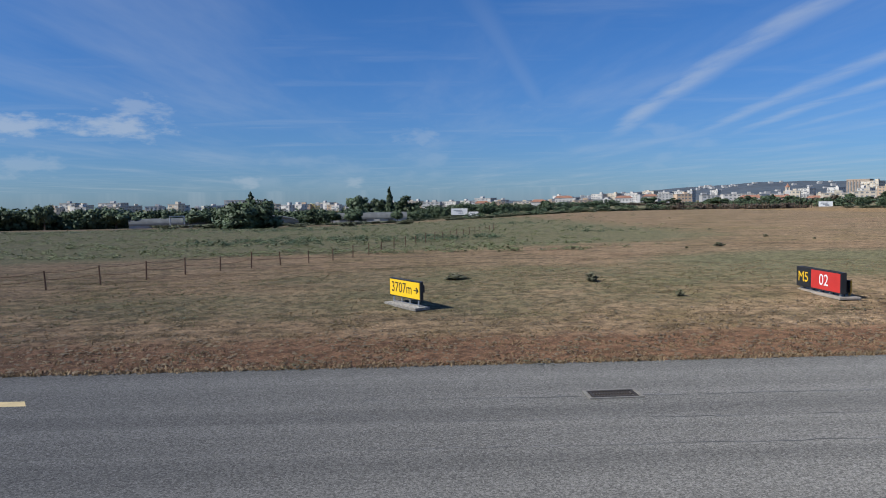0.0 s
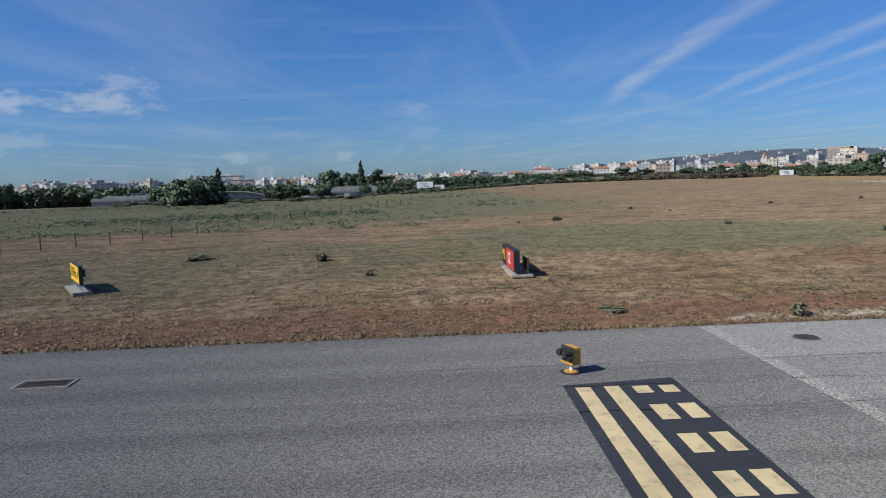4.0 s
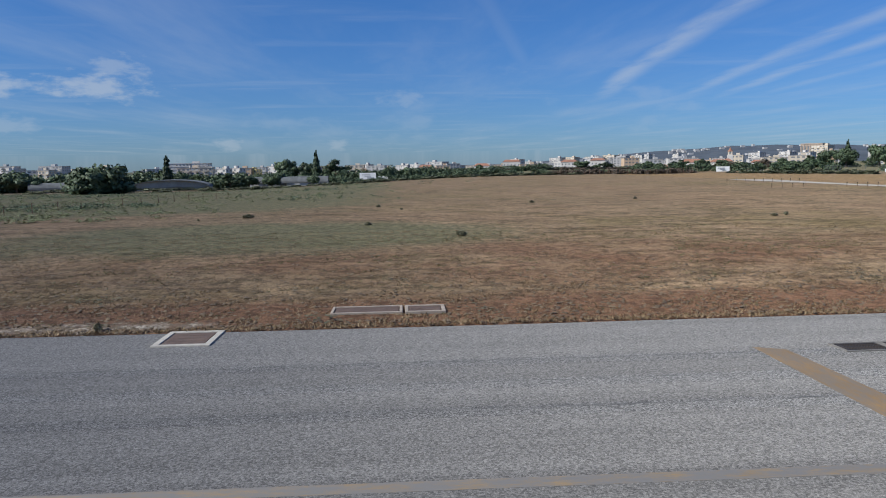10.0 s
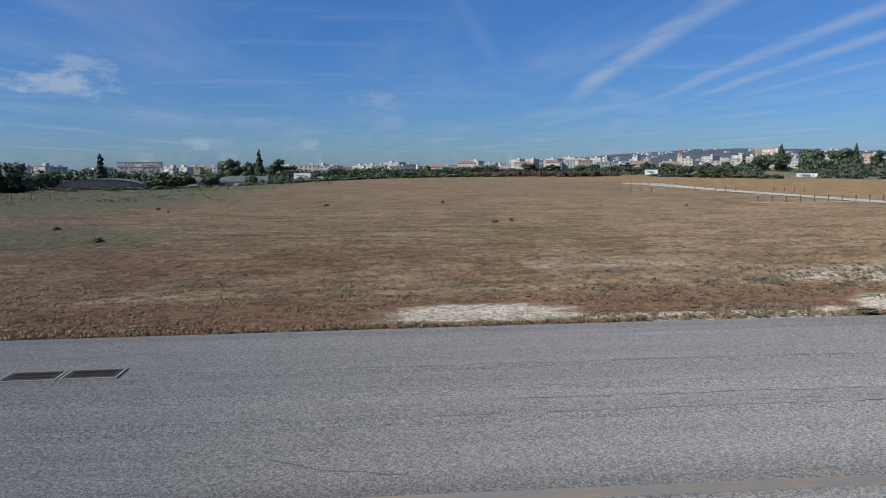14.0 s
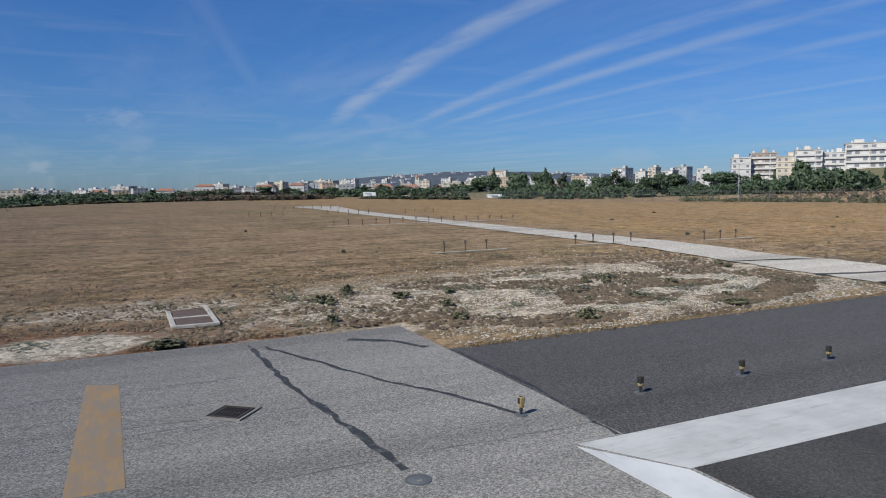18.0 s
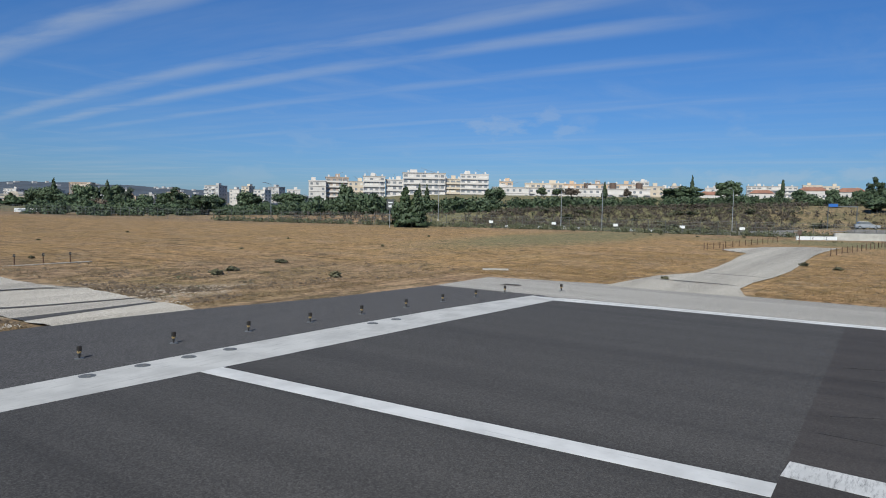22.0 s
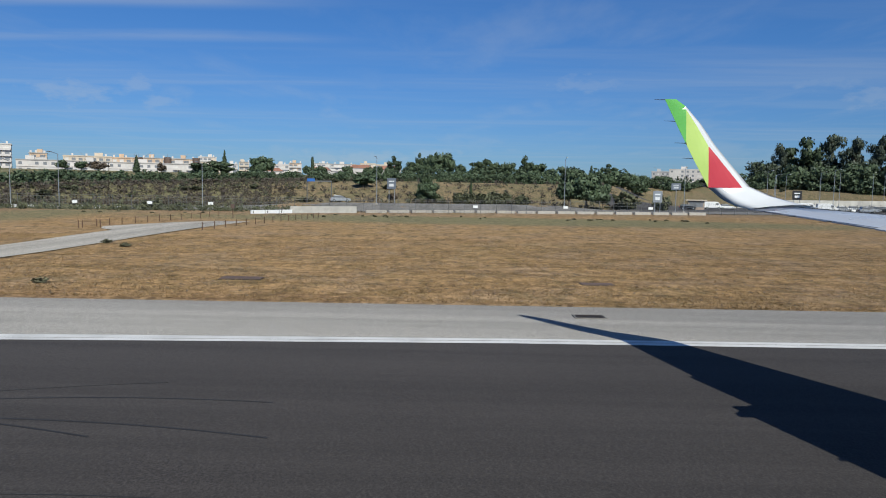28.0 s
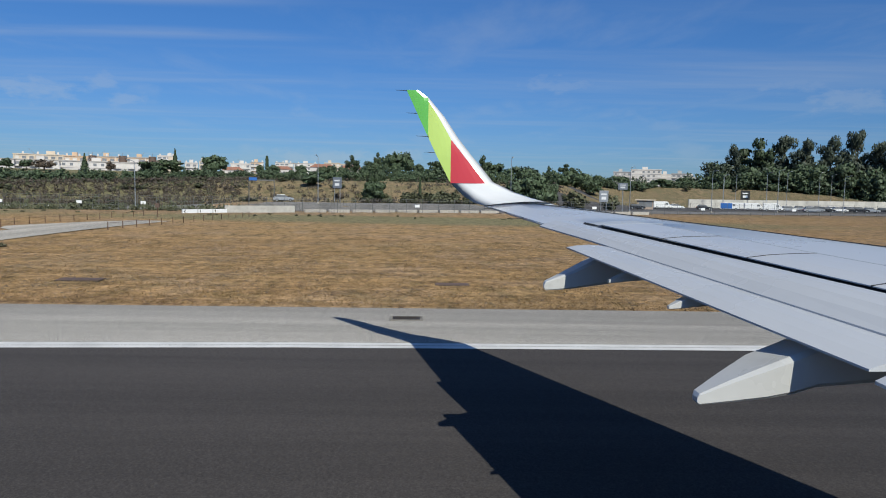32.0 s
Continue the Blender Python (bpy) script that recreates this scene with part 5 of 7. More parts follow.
belt('oak', (218, 115), (228, 97), 4.2, 6.4, 34)
belt('oak', (224, 122), (236, 107), 4.6, 6.3, 24)
belt('oak', (238, 96), (252, 83), 4.8, 5.1, 31)
belt('oak', (256, 82), (276, 61), 4.9, 4.7, 31)
plant('oak', 262, 139, 11.3, 8.5)
plant('oak', 300, 204, 8.1, 15.6)
plant('oak', 310, 242, 10.3, 14.0)
plant('oak', 290, 179, 4.9, 4.6)
plant('conifer', 300, 137, 8.0, 3.1)
plant('conifer', 302, 135, 7.6, 3.4)
plant('oak', 305, 108, 8.5, 7.4)
plant('oak', 262, 130, 8.3, 7.8)
plant('bush', 268, 61, 2.2, 8.5)
plant('oak', 350, 111, 4.5, 4.8)
plant('oak', 350, 104, 4.4, 4.8)
plant('bare', 350, 98, 4.4, 7.5)
plant('conifer', 352, 85, 6.2, 3.1)
plant('bare', 352, 76, 4.2, 3.6)
plant('pine', 330, 50, 6.7, 12.9)
plant('conifer', 340, 49, 8.9, 3.0)
plant('oak', 328, 53, 5.6, 6.0)
plant('oak', 350, 39, 7.9, 10.6)
plant('cypress', 360, 23, 6.9, 1.4)
plant('oak', 345, 22, 4.9, 3.0)
plant('oak', 335, 15, 4.8, 5.4)
plant('oak', 335, 6, 4.9, 4.6)
plant('oak', 335, -1, 5.0, 4.2)
plant('oak', 335, -4, 5.0, 4.6)
plant('oak', 332, -8, 4.6, 3.7)
plant('pine', 400, -4, 9.3, 5.9)
plant('pine', 400, -15, 10.7, 4.3)
plant('oak', 400, -23, 12.9, 12.3)
plant('oak', 396, -20, 10.5, 7.9)
plant('oak', 392, -13, 7.0, 11.4)
plant('oak', 398, -27, 10.3, 6.9)
plant('oak', 392, -32, 6.5, 5.7)
plant('pine', 390, -41, 9.2, 8.3)
plant('oak', 392, -46, 7.7, 6.8)
plant('oak', 388, -51, 8.3, 7.7)
plant('pine', 388, -59, 10.1, 6.2)
plant('oak', 386, -63, 7.6, 10.2)
plant('oak', 380, -68, 5.5, 7.5)
plant('oak', 330, -68, 7.0, 10.6)
plant('conifer', 385, -85, 6.3, 3.6)
plant('pine', 395, -95, 8.0, 7.1)
plant('oak', 345, -95, 5.4, 5.3)
plant('oak', 380, -97, 4.6, 8.5)
plant('oak', 390, -116, 4.7, 7.8)
plant('oak', 380, -130, 3.7, 10.6)
plant('oak', 385, -140, 4.7, 7.7)
plant('oak', 278, -7, 3.5, 5.9)
plant('bare', 262, -16, 2.5, 2.7)
plant('conifer', 262, -23, 7.0, 4.8)
plant('conifer', 264, -24, 6.8, 4.9)
plant('oak', 261, -24, 5.5, 5.4)
plant('oak', 268, -61, 9.1, 9.8)
plant('oak', 268, -57, 7.9, 7.4)
plant('oak', 268, -65, 7.5, 3.9)
plant('cypress', 275, -34, 4.6, 0.8)
plant('bush', 284, 23, 0.9, 6.5)
plant('bare', 282, 34, 0.9, 9.6)
plant('bush', 236, 28, 1.8, 4.5)
plant('bush', 234, 22, 1.1, 5.3)
plant('bush', 236, 18, 0.9, 3.1)
plant('bush', 275, -72, 5.0, 8.1)
plant('bush', 275, -81, 5.0, 4.7)
plant('bush', 372, -137, 2.2, 3.4)
plant('bush', 376, -158, 2.2, 2.6)
belt('oak', (278, 76), (286, 59), 5.1, 4.6, 27)
belt('oak', (286, 59), (294, 40), 4.5, 3.6, 27)
belt('oak', (292, 41), (300, 24), 3.6, 3.6, 24)
belt('oak', (296, 34), (306, 9), 3.3, 3.7, 31)
belt('oak', (306, 9), (312, -18), 3.5, 3.2, 31)
belt('oak', (312, -18), (318, -46), 3.0, 3.6, 31)
belt('oak', (345, -6), (345, -57), 3.8, 5.8, 31)
belt('oak', (318, -46), (330, -91), 3.6, 6.5, 31)
belt('oak', (350, -82), (365, -117), 3.5, 5.5, 24)
belt('oak', (372, -115), (390, -156), 2.5, 3.6, 24)
belt('bush', (264, -28), (270, -45), 2.9, 3.2, 12)
belt('bush', (262, -31), (268, -44), 2.7, 3.0, 10)
belt('bush', (160, 245), (176, 190), 1.4, 1.6, 26)
belt('euca', (412, -160), (374, -232), 13.0, 15.0, 26)
belt('oak', (404, -150), (366, -226), 8.0, 9.0, 26)
for kind, x, y, h, w in (('oak', 196, 175, 5.0, 8), ('pine', 222, 160, 7.0, 9), ('bare', 208, 190, 5.5, 7), ('conifer', 216, 205, 8.0, 6), ('oak', 232, 170, 8.0, 11), ('pine', 240, 200, 9.5, 10)):
    plant(kind, x, y, h, w)
for kind, x, y, h, w in (('conifer', 201, 69.7, 7.6, 6.0), ('conifer', 202.5, 68.2, 7.0, 5.5), ('oak', 200.5, 71, 6.2, 5.0)):
    plant(kind, x, y, h, w)
for x, y, h, w in ((1.95, 35.5, 0.32, 1.5), (8.5, 33.3, 0.45, 0.7), (35.2, 46.7, 0.3, 0.7), (41, 38.5, 0.32, 0.8), (25.1, 56, 0.42, 1.1), (24.4, 19.25, 0.45, 0.55), (19.2, 20.9, 0.16, 0.9), (29.0, 19.0, 0.25, 0.3), (122.2, 24.7, 0.35, 1.1), (124.3, 17.8, 0.4, 0.9), (128.5, 27, 0.35, 1.1), (120.0, 23.5, 0.4, 0.9), (135.6, -12, 0.3, 0.7), (134.2, -10.7, 0.25, 0.5), (153.5, -7.1, 0.35, 0.9), (156, -4.5, 0.35, 0.9), (70.9, 18.7, 0.14, 0.6), (76.5, 18.7, 0.22, 1.1), (136.6, 1.4, 0.3, 0.5)):
    plant("weed", x, y, h, w)
srnd = random.Random(77)
for k in range(22):
    x, y = srnd.uniform(80, 112), srnd.uniform(15.2, 24.5)
    if abs(x - 109) < 3.5 or (x < 84 and y < 19):
        continue
    plant("weed", x, y, srnd.uniform(0.22, 0.45), srnd.uniform(0.35, 0.8))
for k in range(20):
    x, y = srnd.uniform(-20, 200), srnd.uniform(24, 75)
    if abs(x - 109) < 4:
        continue
    plant("weed", x, y, srnd.uniform(0.18, 0.34), srnd.uniform(0.3, 0.6))
for k in range(40):
    x, y = srnd.uniform(208, 216), srnd.uniform(-70, 30)
    plant("weed", x, y, srnd.uniform(0.12, 0.35), srnd.uniform(0.4, 1.0))
belt("oak", (-240, 352), (-150, 398), 13.0, 12.5, 24)
belt("oak", (-150, 396), (-92, 424), 12.5, 12.5, 18)
belt("oak", (-95, 432), (-30, 446), 11.5, 11.0, 18)
belt("oak", (-30, 452), (60, 470), 8.0, 7.0, 22)
belt("oak", (60, 480), (150, 500), 7.0, 5.5, 20)
belt("oak", (150, 520), (250, 470), 2.6, 2.6, 22)
belt("oak", (-160, 500), (60, 560), 10.0, 9.0, 34)
for k in range(26):
    x = srnd.uniform(60, 340)
    plant(("oak", "bare", "oak", "pine", "conifer")[k % 5], x, 480 + 0.25 * (340 - x) * srnd.random() + srnd.uniform(-30, 30), srnd.uniform(3.5, 7.5), srnd.uniform(8, 15))
belt("oak", (-210, 330), (-150, 350), 13.5, 11.5, 18)
belt("oak", (-150, 420), (60, 452), 12.0, 9.5, 40)
belt("oak", (-330, 560), (-150, 590), 13.0, 13.0, 34)
belt("oak", (-150, 600), (160, 640), 9.0, 5.0, 34)
for kind, x, y, h, w in (("pine", -60, 395, 9.5, 14), ("oak", -50, 398, 8.5, 12), ("oak", -38, 402, 9.0, 13), ("oak", -150, 345, 10, 16), ("oak", -165, 348, 12, 14), ("oak", -128, 352, 6.5, 9), ("oak", -182, 338, 12, 15), ("oak", -195, 334, 11, 15), ("bush", -70, 236, 1.8, 9), ("bush", -40, 226, 1.6, 8), ("bush", -22, 214, 1.5, 7), ("bush", -86, 240, 1.5, 8), ("bush", -4, 200, 1.2, 6)):
    plant(kind, x, y, h, w)
belt("bush", (-120, 320), (20, 335), 1.8, 1.6, 30, "meadow_scrub")
wrng = random.Random(31)


def weed_field(name, rng, n, place, mat, label, size=0.16, lift=0.25, per=16):
    """Low weeds: many small mounds of leaves."""
    vs = []
    for _ in range(n):
        x, y = place()
        w = rng.uniform(0.4, 1.6)
        h = rng.uniform(0.15, 0.5) * lift / 0.25
        v, _ = cards(rng, [(0, 0, 0.35, 0.5, 0.5, 0.4)], per, size)
        vs.append(v * (w, w, h) + (x, y, ground_z(x, y)))
    return tagged(new(name, card_mesh(name, np.concatenate(vs), mat)), label, "weeds", kind="stuff")


mrnd = random.Random(77)


def in_meadow():
    y = 55 + 190 * wrng.random() ** 1.6
    return wrng.uniform(-0.68 * y - 10, (0.17 + 0.03 * math.sin(y * 0.23) + 0.075 * mrnd.gauss(0, 1)) * y + 4), y


weed_field("meadow_weeds", np.random.default_rng(5), 2600, in_meadow, M_WEED, "green weeds covering the uncut meadow", 0.09, 0.25, 34)


def in_meadow_patch():
    while True:
        x, y = in_meadow()
        if noise.noise(Vector((x * 0.035, y * 0.05, 1.5))) > 0.12:
            return x, y


weed_field("meadow_shrubs", np.random.default_rng(15), 1100, in_meadow_patch, M_LEAF, "darker green shrubs in patches of the meadow", 0.09, 0.4, 30)


def in_gravel():
    return wrng.gauss(92, 13), 15 + abs(wrng.gauss(5, 4.5))


def not_paved(f):
    def g():
        while True:
            x, y = f()
            if ground_z(x, y) > -0.03 and abs(x - 108.4) > 3.8:
                return x, y
    return g


weed_field("gravel_weeds", np.random.default_rng(6), 130, not_paved(in_gravel), M_SHRUB, "sparse weeds on the stony strip", 0.06, 0.16, 60)
weed_field("verge_weeds", np.random.default_rng(7), 120, not_paved(lambda: (wrng.uniform(-25, 80), 18.6 + abs(wrng.gauss(0, 9)))), M_SHRUB, "sparse low weeds in dry grass", 0.05, 0.10, 40)
def on_bank():
    y = wrng.uniform(-75, 110) if wrng.random() < 0.4 else wrng.uniform(8, 70)
    return edge_x(y) + float(np.interp(y, [40, 85], [29, 4])) + float(np.interp(y, [40, 85], [40, 16])) * wrng.random(), y


def at_fence():
    y = wrng.uniform(-10, 120)
    return edge_x(y) + wrng.uniform(2.5, 6.5), y


weed_field("bank_scrub", np.random.default_rng(8), 2600, on_bank, M_DARKBRUSH, "dry dark brown scrub on the roadside bank", 0.14, 0.9, 22)
weed_field("bank_weeds", np.random.default_rng(9), 420, on_bank, M_SHRUB, "olive scrub on the roadside bank", 0.14, 0.9, 26)
weed_field("fence_weeds", np.random.default_rng(10), 700, at_fence, M_SHRUB, "weeds grown up along the perimeter fence", 0.12, 0.9, 30)
for k in range(40):
    y = wrng.uniform(-75, 105)
    x = edge_x(y) + wrng.uniform(28, 66)
    plant("bush", x, y, wrng.uniform(0.5, 1.4), wrng.uniform(1.5, 4.5))
for kind, x, y, h, w in (("oak", 268, 372, 6, 12), ("oak", 280, 362, 13, 13), ("oak", 292, 352, 14, 14), ("conifer", 286, 370, 15, 7), ("oak", 305, 345, 14, 15)):
    plant(kind, x, y, h, w)

# ---- the town beyond ----
UNIT = {}


def unit(name, mat, parent, cx, cy, cz, sx, sy, sz):
    """A small box part; all of one material share a mesh."""
    if mat.name not in UNIT:
        UNIT[mat.name] = bpy.data.meshes.new("unit_box")
        bm = box(nb(), 0, 0, 0, 1, 1, 1)
        bm.to_mesh(UNIT[mat.name])
        bm.free()
        UNIT[mat.name].materials.append(mat)
    return share(name, UNIT[mat.name], parent, Matrix.Translation((cx, cy, cz)) @ Matrix.Diagonal((sx, sy, sz, 1)))


def apartment(x, y, top, w, yaw, style, name="apartment_block"):
    """A block of flats with storeys, window rows, balconies and roof huts."""
    rnd = random.Random(int(abs(x) * 13 + abs(y) * 7))
    base = ground_z(x, y) - 0.5
    h, d = max(6.0, top - base - 1.0), max(9.0, min(14.0, w * 0.8))
    if y > 400:
        yaw, w = yaw - 32, w * 0.86
    floors, bays = max(2, round(h / 3.0)), max(2, round(w / 3.4))
    words = {"white": "white rendered", "cream": "cream rendered", "grey": "grey rendered", "yellow": "yellow rendered", "brown": "brown brick", "orange": "ochre rendered"}[style]
    t = thing(name, f"{words} block of flats with {floors} storeys and a flat roof", "building", pose(x, y, base, 0, 0, yaw), "town buildings")
    bm = nb()
    box(bm, 0, 0, h / 2, w, d, h)
    part("wall", bm, M_WALLS[style], t)
    bm = nb()
    box(bm, 0, 0, h + 0.25, w + 0.5, d + 0.5, 0.5)
    part("roof", bm, M_ROOF if rnd.random() < 0.5 else M_WALLS[style], t)
    part("roof_hut", box(nb(), rnd.uniform(-0.25, 0.25) * w, 0.5, h + 1.4, max(2.5, w * 0.18), 4, 2.0), M_WALLS[style], t)
    mast = nb()
    rod(mast, (rnd.uniform(-0.4, 0.4) * w, -1, h), (rnd.uniform(-0.4, 0.4) * w, -1, h + 3.5), 0.09, 0.06, 5)
    part("mast", mast, M_STEEL, t)
    fh, bw = h / floors, w / bays
    glass = nb()
    kind = rnd.random()
    band = 380 < x and 60 < y < 330 and top > 18.5
    skin_mat = M_WALLS["white" if style != "cream" else "cream"]
    for f in range(floors):
        zc = (f + 0.55) * fh
        if band:
            unit("balcony", skin_mat, t, 0, -d / 2 - 0.45, f * fh + 0.55, w * 0.97, 0.9, 1.0)
        for k in range(bays):
            xc = -w / 2 + (k + 0.5) * bw
            ww = bw * (0.42 if kind < 0.5 else 0.56) * (1.35 if band else 1)
            if rnd.random() < 0.3:
                unit("shutter", M_BLIND, t, xc, -d / 2 - 0.01, zc, ww, 0.08, fh * 0.44)
            else:
                unit("window", M_PANE, t, xc, -d / 2 - 0.01, zc, ww, 0.08, fh * 0.44)
        if band:
            pass
        elif kind > 0.35:
            for k in range(0, bays, 2):
                unit("balcony", skin_mat, t, -w / 2 + (k + 0.5) * bw, -d / 2 - 0.5, f * fh + 0.5, bw * 1.04, 1.0, 0.95)
        else:
            unit("string_course", skin_mat, t, 0, -d / 2 - 0.12, f * fh + 0.15, w, 0.25, 0.3)
        for k in range(max(2, round(d / 4))):
            for sx in (-1, 1):
                box(glass, sx * (w / 2 + 0.01), -d / 2 + (k + 0.5) * d / max(2, round(d / 4)), zc, 0.08, 1.3, fh * 0.5)
    if band:
        for k in range(0, bays + 1, 3):
            unit("partition", skin_mat, t, -w * 0.485 + k * bw * 0.97, -d / 2 - 0.42, h / 2, 0.35, 0.8, h * 0.98)
        for k in range(3):
            unit("chimney", M_WALLS["white"], t, (-0.35 + 0.35 * k) * w + rnd.uniform(-1, 1), rnd.uniform(-2, 2), h + 1.1, 0.9, 0.9, 1.4)
    tagged(part("side_windows", glass, M_PANE, t), kind="stuff")
    return t


apartment(-285, 545, 6.1, 13.3, 28, 'cream')
apartment(-336, 676, 10.9, 17.9, 27, 'grey')
apartment(-257, 536, 6.5, 9.5, 27, 'white')
apartment(-319, 729, 10.9, 29.1, 24, 'grey')
apartment(-245, 565, 6.5, 10.3, 24, 'cream')
apartment(-183, 525, 7.5, 9.7, 20, 'cream')
apartment(-180, 722, 11.6, 48, 40, 'white')
apartment(-121, 540, 6.6, 30, 40, 'cream')
apartment(-132, 624, 5.4, 12.4, 13, 'white')
apartment(-111, 587, 5.7, 9.4, 12, 'white')
apartment(-103, 599, 5.9, 10.8, 11, 'white')
apartment(-98, 641, 4.5, 11.7, 10, 'yellow')
apartment(-99, 752, 7.6, 15.3, 8, 'white')
apartment(-74, 634, 4.3, 9.1, 8, 'white')
apartment(-1, 760, 7.8, 12.6, 1, 'white')
apartment(13, 820, 6.6, 17.1, -0, 'grey')
apartment(41, 799, 6.6, 18.7, -2, 'white')
apartment(55, 759, 7.0, 14.3, -3, 'white')
apartment(79, 797, 9.8, 25.0, -5, 'grey')
apartment(110, 894, 4.9, 16.8, -6, 'white')
apartment(195, 932, 12.2, 17.5, -11, 'white')
apartment(219, 958, 9.0, 17.9, -12, 'grey')
apartment(217, 876, 6.0, 14.5, -13, 'white')
apartment(259, 969, 14.0, 20.8, -14, 'white')
apartment(281, 973, 14.3, 19.2, -15, 'cream')
apartment(334, 1051, 15.4, 25.8, -17, 'white')
apartment(374, 1091, 17.8, 24.5, -18, 'cream')
apartment(346, 942, 14.9, 17.2, -20, 'grey')
apartment(382, 982, 16.0, 21.8, -21, 'white')
apartment(377, 931, 16.5, 8.6, -21, 'grey')
apartment(487, 1101, 18.4, 11.8, -23, 'white')
apartment(454, 784, 14.6, 16.5, -29, 'white')
apartment(466, 776, 8.4, 6.5, -30, 'cream')
apartment(506, 811, 15.6, 16.8, -31, 'white')
apartment(569, 830, 19.0, 10.1, -34, 'white')
apartment(475, 476, 18.6, 16.1, -39, 'grey')
apartment(529, 778, 22.0, 22.6, -30, 'cream')
apartment(411, 614, 12.2, 12.9, -28, 'white')
apartment(377, 263, 17.8, 9.5, -45, 'white')
apartment(389, 259, 20.2, 12.9, -46, 'brown')
apartment(394, 249, 18.1, 9.2, -48, 'cream')
apartment(398, 239, 21.0, 12.4, -49, 'white')
apartment(408, 232, 19.5, 9.9, -51, 'white')
apartment(419, 219, 23.6, 24.4, -53, 'white')
apartment(430, 206, 20.7, 9.9, -56, 'cream')
apartment(436, 195, 23.5, 16.2, -58, 'white')
apartment(438, 172, 15.9, 20.4, -61, 'white')
apartment(460, 187, 20.4, 8.0, -60, 'orange')
apartment(475, 169, 19.7, 22.8, -64, 'cream')
apartment(480, 151, 19.4, 13.7, -66, 'orange')
apartment(484, 137, 19.6, 15.0, -68, 'orange')
apartment(487, 122, 19.5, 14.0, -70, 'orange')
apartment(490, 108, 18.4, 13.9, -72, 'cream')
apartment(450, 156, 15.6, 19.0, -64, 'white')
apartment(461, 137, 15.2, 24.2, -67, 'white')
apartment(470, 115, 15.3, 23.0, -70, 'white')
apartment(486, 394, 15.7, 10.3, -43, 'white')
apartment(504, 433, 18.3, 12.3, -42, 'grey')
apartment(482, 426, 15.3, 12.0, -41, 'white')
apartment(486, 448, 18.3, 8.1, -40, 'cream')
apartment(492, 469, 15.8, 11.2, -39, 'white')
apartment(599, 149, 25.5, 12.2, -70, 'white')
apartment(585, 127, 20.5, 8.2, -72, 'white')
apartment(607, 125, 22.6, 7.1, -73, 'cream')
apartment(576, 91, 20.3, 12.7, -75, 'white')
apartment(597, 85, 22.1, 8.7, -77, 'orange')
apartment(661, 79, 24.3, 13.9, -79, 'white')
apartment(666, 62, 24.2, 20.5, -80, 'white')
apartment(677, 43, 25.5, 12.6, -82, 'cream')
apartment(678, 31, 24.8, 11.8, -84, 'cream')
apartment(591, -174, 20.2, 12.0, -106, 'grey')
apartment(588, -190, 21.9, 20.6, -108, 'white')
apartment(586, -204, 19.0, 7.2, -110, 'white')
apartment(569, -208, 19.0, 12.3, -111, 'grey')
apartment(557, -211, 16.6, 5.6, -112, 'white')


for x, y, top in ((470, 139, 19.9), (476, 126, 20.2), (480, 112, 20.2)):
    tower = thing("stair_tower", "round brown stair tower above ochre flats", "building", pose(x, y, ground_z(x, y) - 0.5), "town buildings")
    top = top - ground_z(x, y) - 0.5
    part("shaft", lathe(nb(), [(1.6, 0), (1.6, top - 4.6)], 20), M_WALLS["orange"], tower)
    part("drum", lathe(nb(), [(1.6, top - 4.6), (1.9, top - 4.5), (1.9, top), (1.7, top + 0.1), (0.1, top + 0.15)], 20), M_BROWNPLATE, tower)
    part("mast", rod(nb(), (0, 0, top), (0, 0, top + 1.8), 0.12, 0.08, 5), M_STEEL, tower)


def far_block(x, y, top, w, yaw, style):
    """A far block of flats with a dark window band on each storey."""
    base = ground_z(x, y) - 0.5
    h = max(5.0, top - base)
    t = thing("apartment_block", {"white": "far pale block of flats among trees", "cream": "far cream block of flats among trees", "grey": "far grey block of flats among trees", "orange": "far ochre block of flats among trees"}[style], "building", pose(x, y, base, 0, 0, yaw), "town buildings")
    part("wall", box(nb(), 0, 0, h / 2, w, 10, h), M_WALLS[style], t)
    part("roof", box(nb(), 0, 0, h + 0.2, w + 0.4, 10.4, 0.4), M_ROOF, t)
    part("roof_hut", box(nb(), w * 0.15, 0, h + 1.2, w * 0.22, 4, 1.8), M_WALLS[style], t)
    n = max(2, round(h / 3))
    for f in range(n):
        unit("window_band", M_PANE, t, 0, -5.01, (f + 0.58) * h / n, w * 0.86, 0.1, h / n * 0.38)
    for k in range(3):
        unit("pier", M_WALLS[style], t, (-0.22 + 0.22 * k) * w, -5.06, h / 2, w * 0.1, 0.12, h)


brnd = random.Random(52)
for k in range(64):
    az = -30 + 70 * (k + brnd.random()) / 64
    r = brnd.uniform(640, 900)
    x, y = 40 + r * math.sin(radians(az)), r * math.cos(radians(az))
    crest = float(np.interp(az, [-30, -16, 0, 10, 20, 40], [6.0, 5.5, 5.0, 6.0, 9.5, 12.0]))
    far_block(x, y, crest * brnd.uniform(0.6, 1.25), brnd.uniform(9, 20), -az + brnd.uniform(-20, 20), brnd.choice(("white", "white", "cream", "grey", "grey", "orange")))

